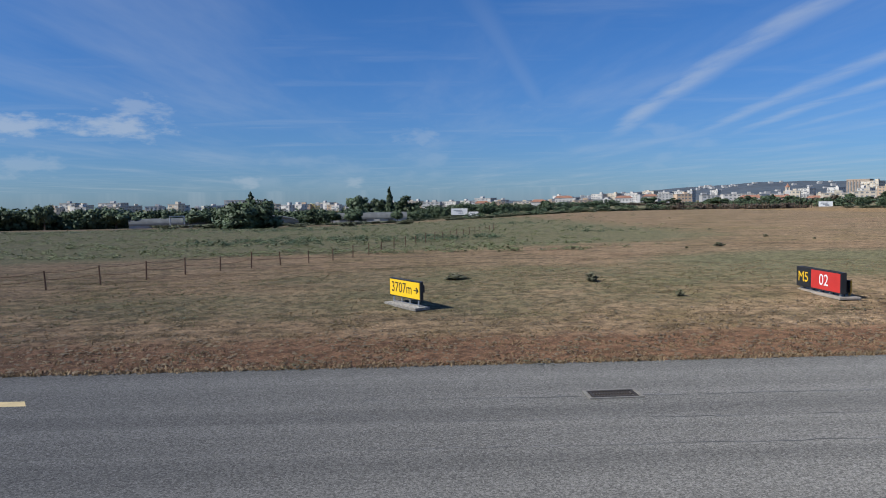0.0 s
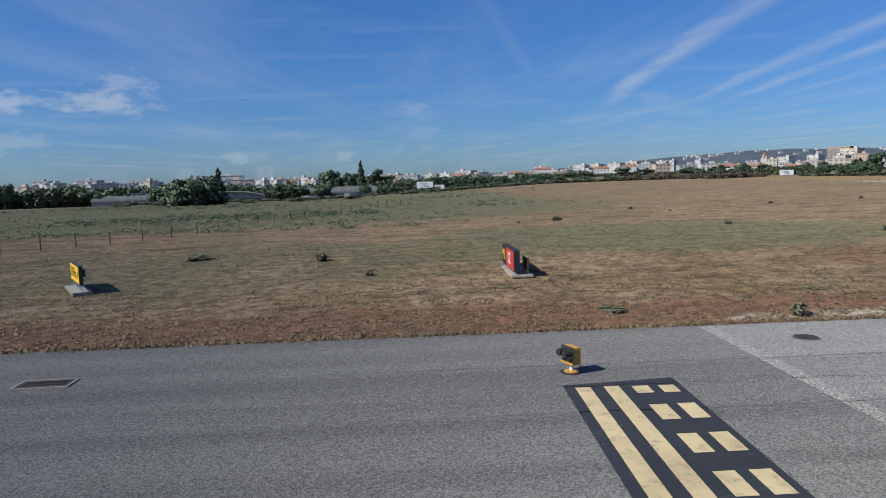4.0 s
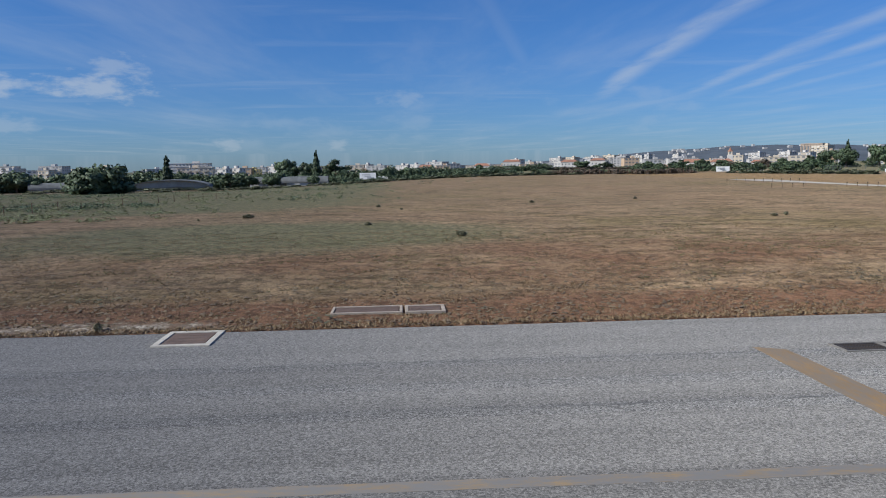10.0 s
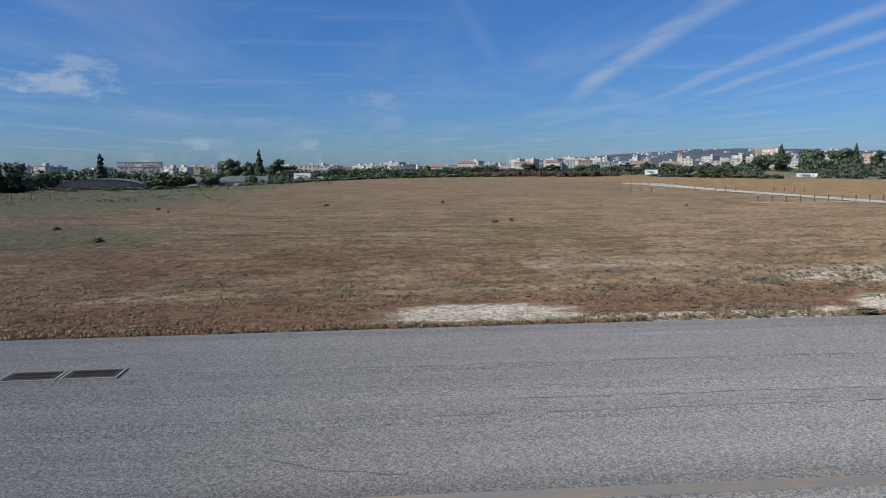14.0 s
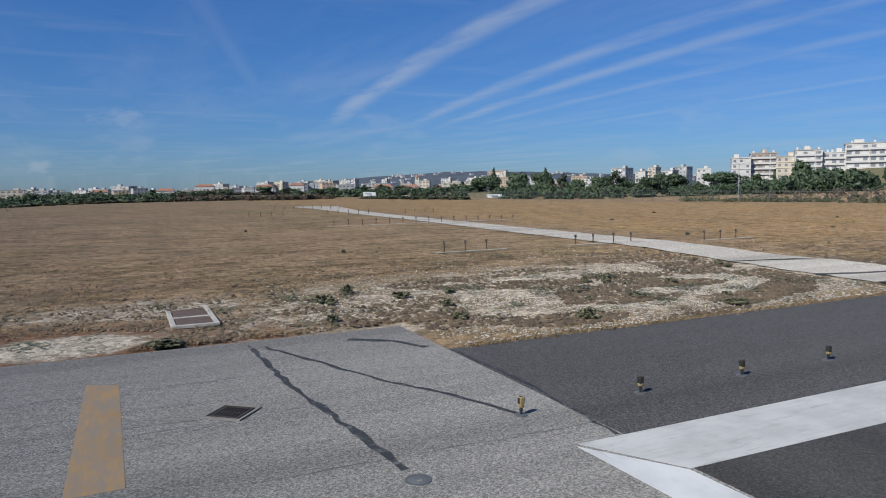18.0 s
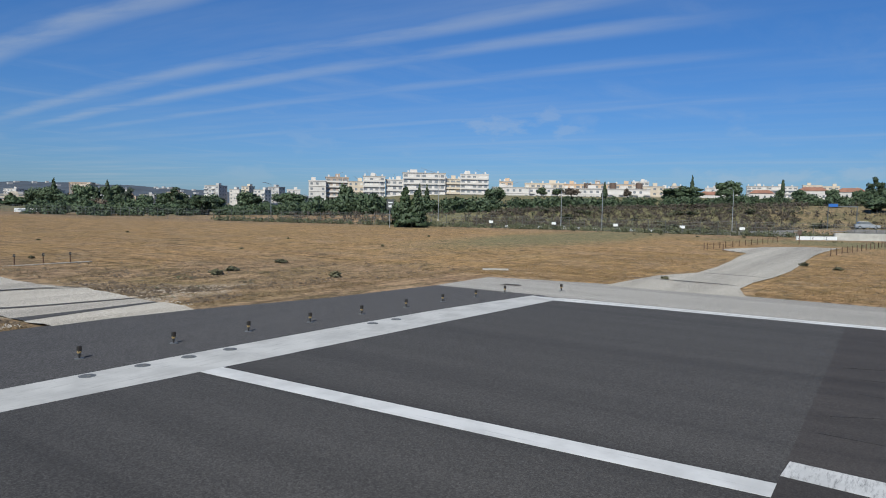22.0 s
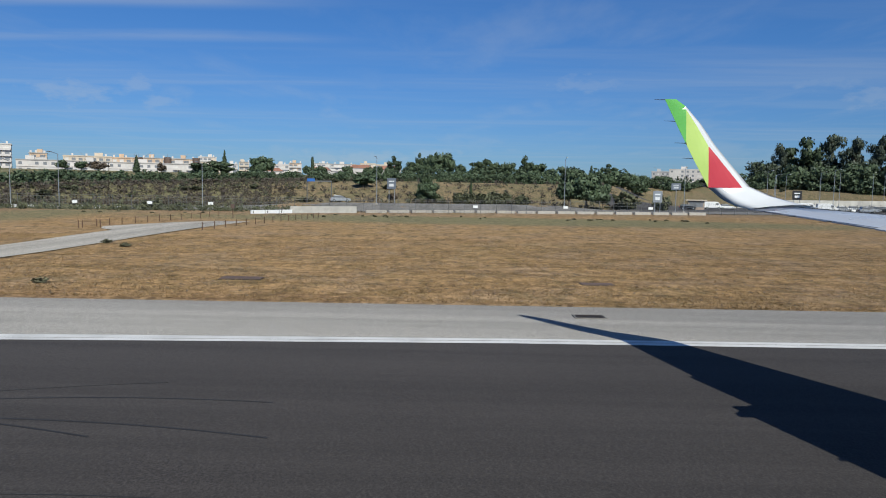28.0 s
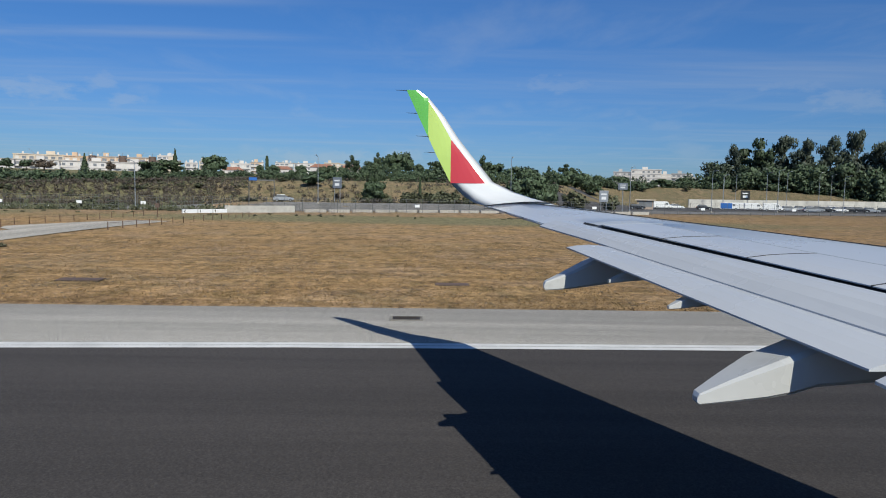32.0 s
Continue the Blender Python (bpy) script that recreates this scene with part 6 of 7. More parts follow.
# tall slab tower with vertical fins
tw = thing("office_tower", "tall beige concrete tower with vertical dark window strips", "building", pose(581.5, 881.4, -1, 0, 0, -50), "town buildings")
part("wall", box(nb(), 0, 0, 13, 26.8, 16, 26), M_WALLS["brown"], tw)
part("roof", box(nb(), 0, 0, 26.6, 27.4, 16.6, 1.2), M_WALLS["brown"], tw)
for k in range(7):
    part("window_strip", box(nb(), -11 + 3.65 * k, -8.02, 13.5, 1.5, 0.12, 21), M_PANE, tw)
    part("fin", box(nb(), -12.8 + 3.65 * k, -8.3, 13, 0.6, 0.7, 26), M_WALLS["brown"], tw)

# church with its bell tower, and the long red-roofed house
ch = thing("church_tower", "white church tower with a tiled spire", "church", pose(339.8, 617.9, -1.5, 0, 0, -28), "town buildings")
part("shaft", box(nb(), 0, 0, 6, 4.6, 4.6, 12), M_WALLS["white"], ch)
part("belfry", box(nb(), 0, 0, 13.4, 3.8, 3.8, 3.0), M_WALLS["cream"], ch)
part("spire", lathe(nb(), [(2.6, 14.9), (1.2, 16.6), (0.1, 18.6)], 8), M_TILE, ch)
# dark plates on the solid belfry imitate the shade inside its openings
for k in range(4):
    part("bell_opening", box(nb(), 0, -1.95, 13.4, 1.2, 0.1, 2.0, Matrix.Rotation(radians(90 * k), 4, "Z")), M_PANE, ch)


def tiled_house(x, y, z, w, d, h, roof, yaw, label="long white house with a red tiled roof"):
    t = thing("house", label, "house", pose(x, y, z, 0, 0, yaw), "town buildings")
    part("wall", box(nb(), 0, 0, h / 2, w, d, h), M_WALLS["white"], t)
    bm = nb()
    a = [(-w / 2 - 0.4, -d / 2 - 0.4, h), (w / 2 + 0.4, -d / 2 - 0.4, h), (w / 2 + 0.4, d / 2 + 0.4, h), (-w / 2 - 0.4, d / 2 + 0.4, h), (-w / 2 + d * 0.3, 0, h + roof), (w / 2 - d * 0.3, 0, h + roof)]
    v = [bm.verts.new(p) for p in a]
    for f in ((0, 1, 5, 4), (1, 2, 5), (2, 3, 4, 5), (3, 0, 4), (3, 2, 1, 0)):
        bm.faces.new([v[i] for i in f])
    part("roof", bm, M_TILE, t)
    n = max(2, int(w / 3.2))
    for f in range(max(1, int(h / 3))):
        for k in range(n):
            part("window", box(nb(), -w / 2 + (k + 0.5) * w / n, -d / 2 - 0.01, 1.6 + 3 * f, 1.1, 0.1, 1.5), M_PANE, t)
    part("chimney", box(nb(), w * 0.2, 1, h + roof * 0.8, 0.9, 0.9, 1.6), M_WALLS["white"], t)


tiled_house(302, 612, -4.0, 20, 11, 8.0, 3.0, -26)
tiled_house(325, 603, -4.0, 19, 11, 8.0, 3.0, -27)
tiled_house(318, 590, -4.0, 12, 8, 4.5, 2.0, -27)
tiled_house(390, 660, -3.5, 15, 9, 6.5, 2.5, -30)
tiled_house(283, 640, -4.5, 14, 8, 5.0, 2.0, -24)
for i, (x, y, w, yaw) in enumerate(((-20, 560, 16, 2), (60, 640, 14, -5), (150, 700, 18, -12), (110, 620, 14, -9), (200, 660, 16, -16), (240, 700, 15, -18), (-60, 540, 14, 8), (-130, 520, 15, 14), (470, 560, 14, -38), (440, 520, 13, -38), (560, 60, 14, -80), (540, 30, 15, -85), (555, 90, 13, -76), (520, 10, 14, -88))):
    tiled_house(x, y, ground_z(x, y) - 0.5, w, 9, 5.5 + (i % 3) * 1.2, 2.2, yaw, "small white house with a red tiled roof")

# wooded hill on the horizon
rng = np.random.default_rng(8)
bm = nb()
rows = []
for i, az in enumerate(np.linspace(2, 62, 61)):
    crest = np.interp(az, [2, 10, 16, 21, 26, 32, 40, 50, 62], [4, 10, 30, 46, 58, 56, 40, 26, 6]) + rng.normal(0, 1.0)
    row = []
    for r, f in ((2000, -0.15), (2200, 0.35), (2420, 0.75), (2650, 1.0), (2900, 0.9), (3300, 0.2)):
        a = radians(az)
        row.append(bm.verts.new((40 + r * math.sin(a), -10 + r * math.cos(a), f * crest + rng.normal(0, 0.8))))
    rows.append(row)
for a, b in zip(rows, rows[1:]):
    for k in range(5):
        bm.faces.new((a[k], a[k + 1], b[k + 1], b[k]))
bmesh.ops.recalc_face_normals(bm, faces=bm.faces)
tagged(part("hill", bm, M_HAZEHILL, smooth=True), "distant wooded hill behind the town, tinted blue for haze", "hill", kind="structure")
hb = nb()
hr = random.Random(4)
for k in range(110):
    az = radians(hr.uniform(12, 46))
    r = hr.uniform(2150, 2600)
    crest = np.interp(math.degrees(az), [2, 10, 16, 21, 26, 32, 40, 50, 62], [4, 10, 30, 46, 58, 56, 40, 26, 6])
    z = crest * np.interp(r, [2000, 2200, 2420, 2650], [-0.15, 0.35, 0.75, 1.0])
    box(hb, 40 + r * math.sin(az), -10 + r * math.cos(az), z + 2.5, hr.uniform(7, 15), hr.uniform(8, 14), hr.uniform(4, 8), None)
tagged(part("hillside_houses", hb, M_WALLS["grey"]), "scattered pale houses on the far hill", "houses", kind="stuff")


# ---- roadside things at the field's edge ----
def billboard(x, y, z0, z1, w, yaw):
    t = thing("billboard", "white roadside billboard on steel posts", "billboard", pose(x, y, 0, 0, 0, yaw), "billboards")
    g = ground_z(x, y) - 0.3
    part("panel", box(nb(), 0, 0, (z0 + z1) / 2, w, 0.3, z1 - z0), M_WHITEP, t)
    for k in range(3):
        part("printed_bar", box(nb(), (-0.1 + 0.1 * k) * w, -0.17, z1 - (z1 - z0) * (0.3 + 0.22 * k), w * (0.5 - 0.1 * k), 0.03, 0.35), M_STEEL, t)
    for s in (-0.32, 0.32):
        part("post", rod(nb(), (s * w, 0.3, g), (s * w, 0.3, z1 - 0.2), 0.16, 0.14, 8), M_STEEL, t)


billboard(20.6, 341.7, -1.6, 1.6, 8.1, -2)
billboard(199, 215, -0.4, 1.25, 6.4, -27)
billboard(177, 291, -0.1, 2.3, 5.5, -17)
billboard(191, 292, -1.5, 0.6, 8.5, -20)
billboard(28.0, 346.0, -3.0, -0.2, 5.0, -2)

# young plants' stakes at the far edge of the field
stakes = thing("stake_row", "long row of thin rusty brown stakes with dry twigs", "stakes")
stake = part("stake", rod(nb(), (0, 0, -0.2), (0, 0, 2.3), 0.09, 0.05, 5), M_RUST, stakes)
krnd = random.Random(3)
for k in range(1, 66):
    x, y = 92 + 0.95 * k + krnd.uniform(-0.3, 0.3), 246 + 0.2 * k + krnd.uniform(-2, 2)
    share("stake", stake.data, stakes, pose(x, y, ground_z(x, y), krnd.uniform(-4, 4), krnd.uniform(-4, 4)) @ Matrix.Scale(krnd.uniform(0.75, 1.25), 4))
stake.matrix_basis = pose(92, 246, ground_z(92, 246))

# long vaulted sheds and a low store beyond the meadow
def shed(x, y, z0, z1, length, depth, yaw, mat, label, arch):
    """A vaulted shed; with arch the round gable faces the field, else the long roof slope does."""
    t = thing("vaulted_shed", label, "shed", pose(x, y, z0, 0, 0, yaw), "sheds beyond the meadow")
    h = z1 - z0
    eave = h * 0.45
    n, rows = 12, []
    bm = nb()
    for k in range(n + 1):
        a = math.pi * k / n
        s, c = -math.cos(a), math.sin(a)
        if arch:
            rows.append([bm.verts.new((s * length / 2, e * depth / 2, eave + (h - eave) * c)) for e in (-1, 1)])
        else:
            rows.append([bm.verts.new((e * length / 2, s * depth / 2, eave + (h - eave) * c)) for e in (-1, 1)])
    for p, q in zip(rows, rows[1:]):
        bm.faces.new((p[0], q[0], q[1], p[1]))
    bmesh.ops.recalc_face_normals(bm, faces=bm.faces)
    bmesh.ops.solidify(bm, geom=list(bm.faces), thickness=0.35)
    part("roof", bm, mat, t)
    inset = 1.6 if arch else 0.3
    part("wall", box(nb(), 0, inset, eave / 2, length - 0.6, depth - 2 * inset, eave), M_WALLS["grey"], t)
    g = nb()
    for e in (-1, 1):
        ring = []
        for k in range(n + 1):
            a = math.pi * k / n
            s, c = -math.cos(a) * 0.985, math.sin(a) * 0.97
            ring.append(g.verts.new((s * length / 2, e * (depth / 2 - inset), eave + (h - eave) * c) if arch else (e * (length / 2 - 0.3), s * depth / 2, eave + (h - eave) * c)))
        g.faces.new(ring)
    part("gable", g, M_ROOF, t)
    for k in range(int(length / 8)):
        part("gate", box(nb(), -length / 2 + 4 + 8 * k, -depth / 2 + inset - 0.35, eave * 0.45, 3.2, 0.2, eave * 0.8), M_DARK if k % 3 else M_WALLS["grey"], t)


shed(-127, 352, -6.5, -0.9, 37, 14, 23, M_SHED, "long grey vaulted shed roof among trees", False)
shed(-85, 373, -7.5, -0.6, 40, 24, 11, M_SHED, "wide grey shed with a round dark gable", True)
shed(-30, 418, -7.0, -0.5, 46, 12, 2, M_SHED, "long low grey vaulted store", False)
gate = thing("loading_frame", "grey square steel frame beside the shed", "frame", pose(-117, 336, ground_z(-117, 336), 0, 0, 20))
for sx in (-3.2, 3.2):
    part("post", rod(nb(), (sx, 0, -0.2), (sx, 0, 5.6), 0.35, 0.35, 8), M_STEEL, gate)
part("beam", box(nb(), 0, 0, 5.6, 7.2, 0.6, 0.5), M_STEEL, gate)


def edge_at(y, off):
    return float(np.interp(y, EDGE_Y, EDGE_X)) + off


# road between field and bank
bm = nb()
prev = None
for y in range(-390, 34, 12):
    x = edge_at(y, 0)
    pair = [bm.verts.new((x + o, y, ground_z(x + o, y) + 0.12)) for o in (8, 14, 20, 27)]
    if prev:
        for k in range(3):
            bm.faces.new((prev[k], prev[k + 1], pair[k + 1], pair[k]))
    prev = pair
tagged(part("road", bm, M_TAXI2), "grey asphalt road running past the airfield", "road", kind="structure")
bm = nb()
prev = None
for y in range(-390, -66, 10):
    x = edge_at(y, 0)
    pair = [bm.verts.new((x + o, y, ground_z(x + o, y) + 0.16)) for o in (27, 40, 55, 70)]
    if prev:
        for k in range(3):
            bm.faces.new((prev[k], prev[k + 1], pair[k + 1], pair[k]))
    prev = pair
tagged(part("parking_yard", bm, M_STOP), "asphalt yard with parked vans", "pavement", kind="structure")

# concrete barrier at the end of the grass
def barrier_x(y):
    return float(np.interp(y, [-120, -33.3, -12.9, -2.8, 1.8], [257, 236.6, 227.1, 220.7, 215.4]))


barrier = thing("concrete_barrier", "low pale concrete barrier along the field edge", "barrier")
bob = part("barrier_unit", box(nb(), 0, 0, 0.25, 0.45, 3.9, 0.65, bevel=0.06), M_CONC, barrier)
bob.matrix_basis = pose(barrier_x(-80), -80, ground_z(barrier_x(-80), -80), 0, 0, 14)
for k in range(1, 17):
    y = -80 + 4 * k
    share("barrier_unit", bob.data, barrier, pose(barrier_x(y), y, ground_z(barrier_x(y), y) - 0.05, 0, 0, 22))
tall = thing("concrete_wall", "stained tall concrete wall by the road", "wall")
for k in range(4):
    y = -11.4 + 2.55 * k
    part("wall_panel", box(nb(), 0, 0, 0.5, 0.35, 3.02, 1.3, pose(barrier_x(y), y, ground_z(barrier_x(y), y), 0, 0, 32)), M_CONCRETE_FAR, tall)
turn = thing("chevron_barrier", "white barrier with dark direction chevrons", "barrier")
for k in range(3):
    y = -1.9 + 1.75 * k
    u = part("barrier_unit", box(nb(), 0, 0, 0.28, 0.3, 2.5, 0.6, pose(barrier_x(y), y, ground_z(barrier_x(y), y), 0, 0, 49), bevel=0.02), M_WHITEP, turn)
    for e in (-1, 1):
        part("chevron", box(nb(), -0.16, 0.9, 0.28 + 0.09 * e, 0.02, 0.10, 0.32, pose(barrier_x(y), y, ground_z(barrier_x(y), y), 0, 0, 49) @ Matrix.Translation((0, 0.9, 0.28 + 0.09 * e)) @ Matrix.Rotation(radians(38 * e), 4, "X") @ Matrix.Translation((0, -0.9, -0.28 - 0.09 * e))), M_DARK, u, "dark chevron stroke")

# low posts with a wire along the side track
low = thing("low_post_fence", "low rusty posts with a wire beside the concrete track", "fence")
pr = None
for run in ([(173.2, 7.2), (173.8, 5.3)], [(173.4, 6.9), (180.3, 6.3), (190, 5.0), (203, 3.6)], [(173.2, -5.2), (187.4, -7.4), (197.1, -8.9), (206, -10.2)]):
    pr = None
    for (xa, ya), (xb, yb) in zip(run, run[1:]):
        n = max(1, int(math.hypot(xb - xa, yb - ya) / 2.2))
        for k in range(n + 1):
            x, y = xa + (xb - xa) * k / n, ya + (yb - ya) * k / n
            z = ground_z(x, y)
            part("post", rod(nb(), (x, y, z - 0.1), (x, y, z + 0.75), 0.05, 0.045, 6), M_RUST, low)
            if pr:
                part("wire", rod(nb(), (pr[0], pr[1], pr[2] + 0.62), (x, y, z + 0.62), 0.012, 0.012, 4), M_RUST, low)
            pr = (x, y, z)
mk = thing("marker_post", "small brown marker box on a post", "marker", pose(200, 0.5, ground_z(200, 0.5)))
part("post", rod(nb(), (0, 0, -0.1), (0, 0, 1.4), 0.06, 0.06, 7), M_RUST, mk)
part("box", box(nb(), 0, 0, 1.6, 0.4, 0.5, 0.6, bevel=0.02), M_BROWNPLATE, mk)

# perimeter fence
pf = thing("perimeter_fence", "tall wire perimeter fence on steel posts", "fence")
post = part("post", rod(nb(), (0, 0, 0), (0, 0, 2.6), 0.045, 0.045, 6), M_FENCE, pf)
post.matrix_basis = pose(edge_at(-170, 3), -170, ground_z(edge_at(-170, 3), -170))
wires = nb()
pp = None
for k in range(0, 130):
    y = -170 + 3 * k
    x = edge_at(y, 4)
    z = ground_z(x, y)
    if k:
        share("post", post.data, pf, pose(x, y, z))
    if pp:
        for h in (0.2, 0.9, 1.6, 2.2, 2.5):
            rod(wires, (pp[0], pp[1], pp[2] + h), (x, y, z + h), 0.016, 0.016, 3)
        for s in np.linspace(0, 1, 7)[1:]:
            q = [pp[i] + ((x, y, z)[i] - pp[i]) * s for i in range(3)]
            rod(wires, (q[0], q[1], q[2] + 0.1), (q[0], q[1], q[2] + 2.3), 0.012, 0.012, 3)
    pp = (x, y, z)
tagged(part("wire_mesh", wires, M_FENCE, pf), kind="stuff")
for y in (58, 46, 34, 22, 12, -34, -52, -70, -95, -118):
    x = edge_at(y, 3.9)
    t = thing("notice_board", "small white notice plate on the fence", "notice", pose(x, y, ground_z(x, y) + 1.3, 0, 0, -92), "fence notices")
    part("plate", box(nb(), 0, -0.05, 0, 0.9, 0.03, 0.5), M_WHITEP, t)
    part("clamp", box(nb(), 0, -0.02, 0, 0.08, 0.05, 0.6), M_STEEL, t)


def lamp_post(x, y, h):
    t = thing("street_lamp", "tall thin grey street lamp", "street lamp", pose(x, y, ground_z(x, y), 0, 0, prnd.uniform(-15, 15)), "street lamps")
    part("pole", rod(nb(), (0, 0, -0.2), (0, 0, h), 0.09, 0.05, 8), M_STEEL, t)
    part("arm", rod(nb(), (0, 0, h - 0.05), (-1.6, 0, h + 0.25), 0.05, 0.04, 6), M_STEEL, t)
    part("lantern", box(nb(), -1.8, 0, h + 0.25, 0.8, 0.3, 0.14, bevel=0.04), M_STEEL, t)
    part("base", box(nb(), 0, 0, 0.15, 0.4, 0.4, 0.5, bevel=0.03), M_CONC, t)


for x, y, h in ((222, 76, 8), (222, 46, 8), (221, 37, 9.3), (225, 14, 8.2), (238, -15, 9), (256, -54, 10.5), (262, -82, 10), (272, -105, 10), (285, -128, 11), (300, -120, 10), (305, -135, 11), (318, -128, 10), (322, -150, 12), (330, -165, 12), (292, -150, 10), (345, -178, 12), (336, -140, 11), (205, 112, 8)):
    lamp_post(x, y, h)


def road_sign(x, y, z, w, h, yaw, mat, label, two=True):
    t = thing("road_sign", label, "road sign", pose(x, y, ground_z(x, y), 0, 0, yaw), "road signs")
    part("panel", box(nb(), 0, 0, z, w, 0.1, h, bevel=0.03), mat, t)
    part("text_bar", box(nb(), 0, -0.06, z + h * 0.2, w * 0.6, 0.02, h * 0.12), M_WHITEP if mat is not M_WHITEP else M_BLUE, t)
    part("text_bar", box(nb(), 0, -0.06, z - h * 0.15, w * 0.5, 0.02, h * 0.25), M_WHITEP if mat is not M_WHITEP else M_BLUE, t)
    for s in (-0.3, 0.3) if two else (0,):
        part("post", rod(nb(), (s * w, 0.12, -0.2), (s * w, 0.12, z + h / 2), 0.09, 0.09, 7), M_STEEL, t)


road_sign(258, -16.0, 4.3, 2.2, 2.4, -112, M_STEEL, "grey and white roadside direction sign")
road_sign(268, -82, 6.0, 2.2, 1.6, -118, M_STEEL, "grey roadside direction sign on one post", False)
road_sign(262, -76, 3.6, 2.0, 2.6, -102, M_STEEL, "grey back of a road sign")
road_sign(198.5, 71.5, 4.4, 1.5, 2.0, -30, M_FENCE, "dark back of a roadside sign by a tree", False)
road_sign(312, -132, 4.5, 2.6, 2.8, -110, M_DARK, "dark back of a road sign")
gt = thing("sign_gantry", "grey steel sign gantry over the road", "gantry", pose(248.5, -1.8, ground_z(248.5, -1.8) - 1.1, 0, 0, -76), "road signs")
for s in (-2.5, 2.5):
    part("post", rod(nb(), (s, 0, -0.2), (s, 0, 5.7), 0.10, 0.09, 8), M_FENCE, gt)
part("beam", box(nb(), 0, 0, 5.6, 5.2, 0.18, 0.22), M_FENCE, gt)
part("panel", box(nb(), -1.7, -0.2, 5.8, 1.6, 0.1, 0.6), M_BLUE, gt, "blue sign panel")

for k in range(9):
    y = 56 - 3.6 * k + (0.8 if k % 3 else 0)
    x = edge_at(y, 6.5)
    b = thing("road_block", "low white plastic road barrier block", "barrier", pose(x, y, ground_z(x, y) + 0.1, 0, 0, 78), "road blocks")
    part("body", box(nb(), 0, 0, 0.25, 1.15, 0.4, 0.5, bevel=0.08), M_WHITEP, b)
    part("foot", box(nb(), 0, 0, 0.04, 1.25, 0.5, 0.08, bevel=0.02), M_CONC, b)

# retaining wall behind the yard
rw = thing("retaining_wall", "pale stained concrete retaining wall behind the yard", "wall")
for k in range(6, 34):
    y = -92 - 5 * k
    x = edge_at(y, 74) - 6 + 0.25 * k
    part("wall_panel", box(nb(), 0, 0, 0, 0.4, 5.1, 3.0 + 0.03 * k, pose(x, y, ground_z(x, y) + 1.3, 0, 0, 12)), M_CONCRETE_FAR, rw)
kiosk = thing("kiosk", "small dark flat-roofed kiosk by the road", "kiosk", pose(293, -95.5, ground_z(293, -95.5), 0, 0, -106))
part("wall", box(nb(), 0, 0, 1.3, 4.2, 3, 2.6), M_WALLS["brown"], kiosk)
part("roof", box(nb(), 0, 0, 2.7, 5.4, 4, 0.25), M_WALLS["cream"], kiosk)
part("window", box(nb(), 0, -1.52, 1.5, 3.4, 0.1, 1.2), M_PANE, kiosk)


def wheel(parent, x, y, r):
    w = part("wheel", rod(nb(), (x, y - 0.11, r), (x, y + 0.11, r), r, r, 16), M_TYRE, parent)
    part("rim", rod(nb(), (x, y - 0.12 if y < 0 else y + 0.12, r), (x, y, r), r * 0.6, r * 0.6, 12), M_STEEL, w)


def profile(bm, pts, w):
    """A body from its side outline, w wide."""
    a = [bm.verts.new((x, -w / 2, z)) for x, z in pts]
    b = [bm.verts.new((x, w / 2, z)) for x, z in pts]
    n = len(pts)
    bm.faces.new(a)
    bm.faces.new(b[::-1])
    for i in range(n):
        bm.faces.new((a[i], b[i], b[(i + 1) % n], a[(i + 1) % n]))
    bmesh.ops.recalc_face_normals(bm, faces=bm.faces)
    bmesh.ops.bevel(bm, geom=list(bm.edges), offset=0.06, segments=2, affect="EDGES")
    return bm


def car(x, y, yaw, paint, label, z=None):
    t = thing("car", label, "car", pose(x, y, ground_z(x, y) + 0.15, 0, 0, yaw), "parked cars")
    part("body", profile(nb(), [(-2.1, 0.3), (-2.15, 0.75), (-1.9, 0.98), (1.0, 0.95), (2.05, 0.8), (2.15, 0.4), (2.1, 0.3)], 1.75), paint, t)
    part("cabin", profile(nb(), [(-1.85, 0.92), (-1.45, 1.42), (0.2, 1.45), (1.0, 0.92)], 1.5), M_PANE, t, "dark glazed cabin")
    part("roof", box(nb(), -0.62, 0, 1.45, 1.6, 1.35, 0.06, bevel=0.02), paint, t)
    for wx in (-1.35, 1.35):
        for wy in (-0.8, 0.8):
            wheel(t, wx, wy, 0.31)
    for s in (-0.6, 0.6):
        part("headlight", box(nb(), 2.1, s, 0.66, 0.1, 0.35, 0.16), M_GLASS, t)
        part("tail_light", box(nb(), -2.12, s, 0.75, 0.08, 0.3, 0.16), M_SIGNR, t)
    return t


def van(x, y, yaw, paint, label, nose=None):
    t = thing("van", label, "van", pose(x, y, ground_z(x, y) + 0.15, 0, 0, yaw), "parked vans")
    part("body", profile(nb(), [(-2.5, 0.35), (-2.5, 2.1), (1.0, 2.15), (1.45, 1.95), (2.0, 1.2), (2.5, 1.0), (2.55, 0.4)], 1.9), paint, t)
    if nose:
        part("painted_flank", box(nb(), -0.85, 0, 1.25, 3.0, 1.95, 1.55, bevel=0.03), nose, t, "blue painted cargo flank")
    part("windscreen", box(nb(), 1.70, 0, 1.6, 0.08, 1.6, 0.75, Matrix.Translation((1.70, 0, 1.6)) @ Matrix.Rotation(radians(-32), 4, "Y") @ Matrix.Translation((-1.70, 0, -1.6))), M_PANE, t)
    for s in (-0.96, 0.96):
        part("side_window", box(nb(), 1.1, s, 1.5, 0.7, 0.05, 0.5), M_PANE, t)
    for wx in (-1.6, 1.65):
        for wy in (-0.85, 0.85):
            wheel(t, wx, wy, 0.36)
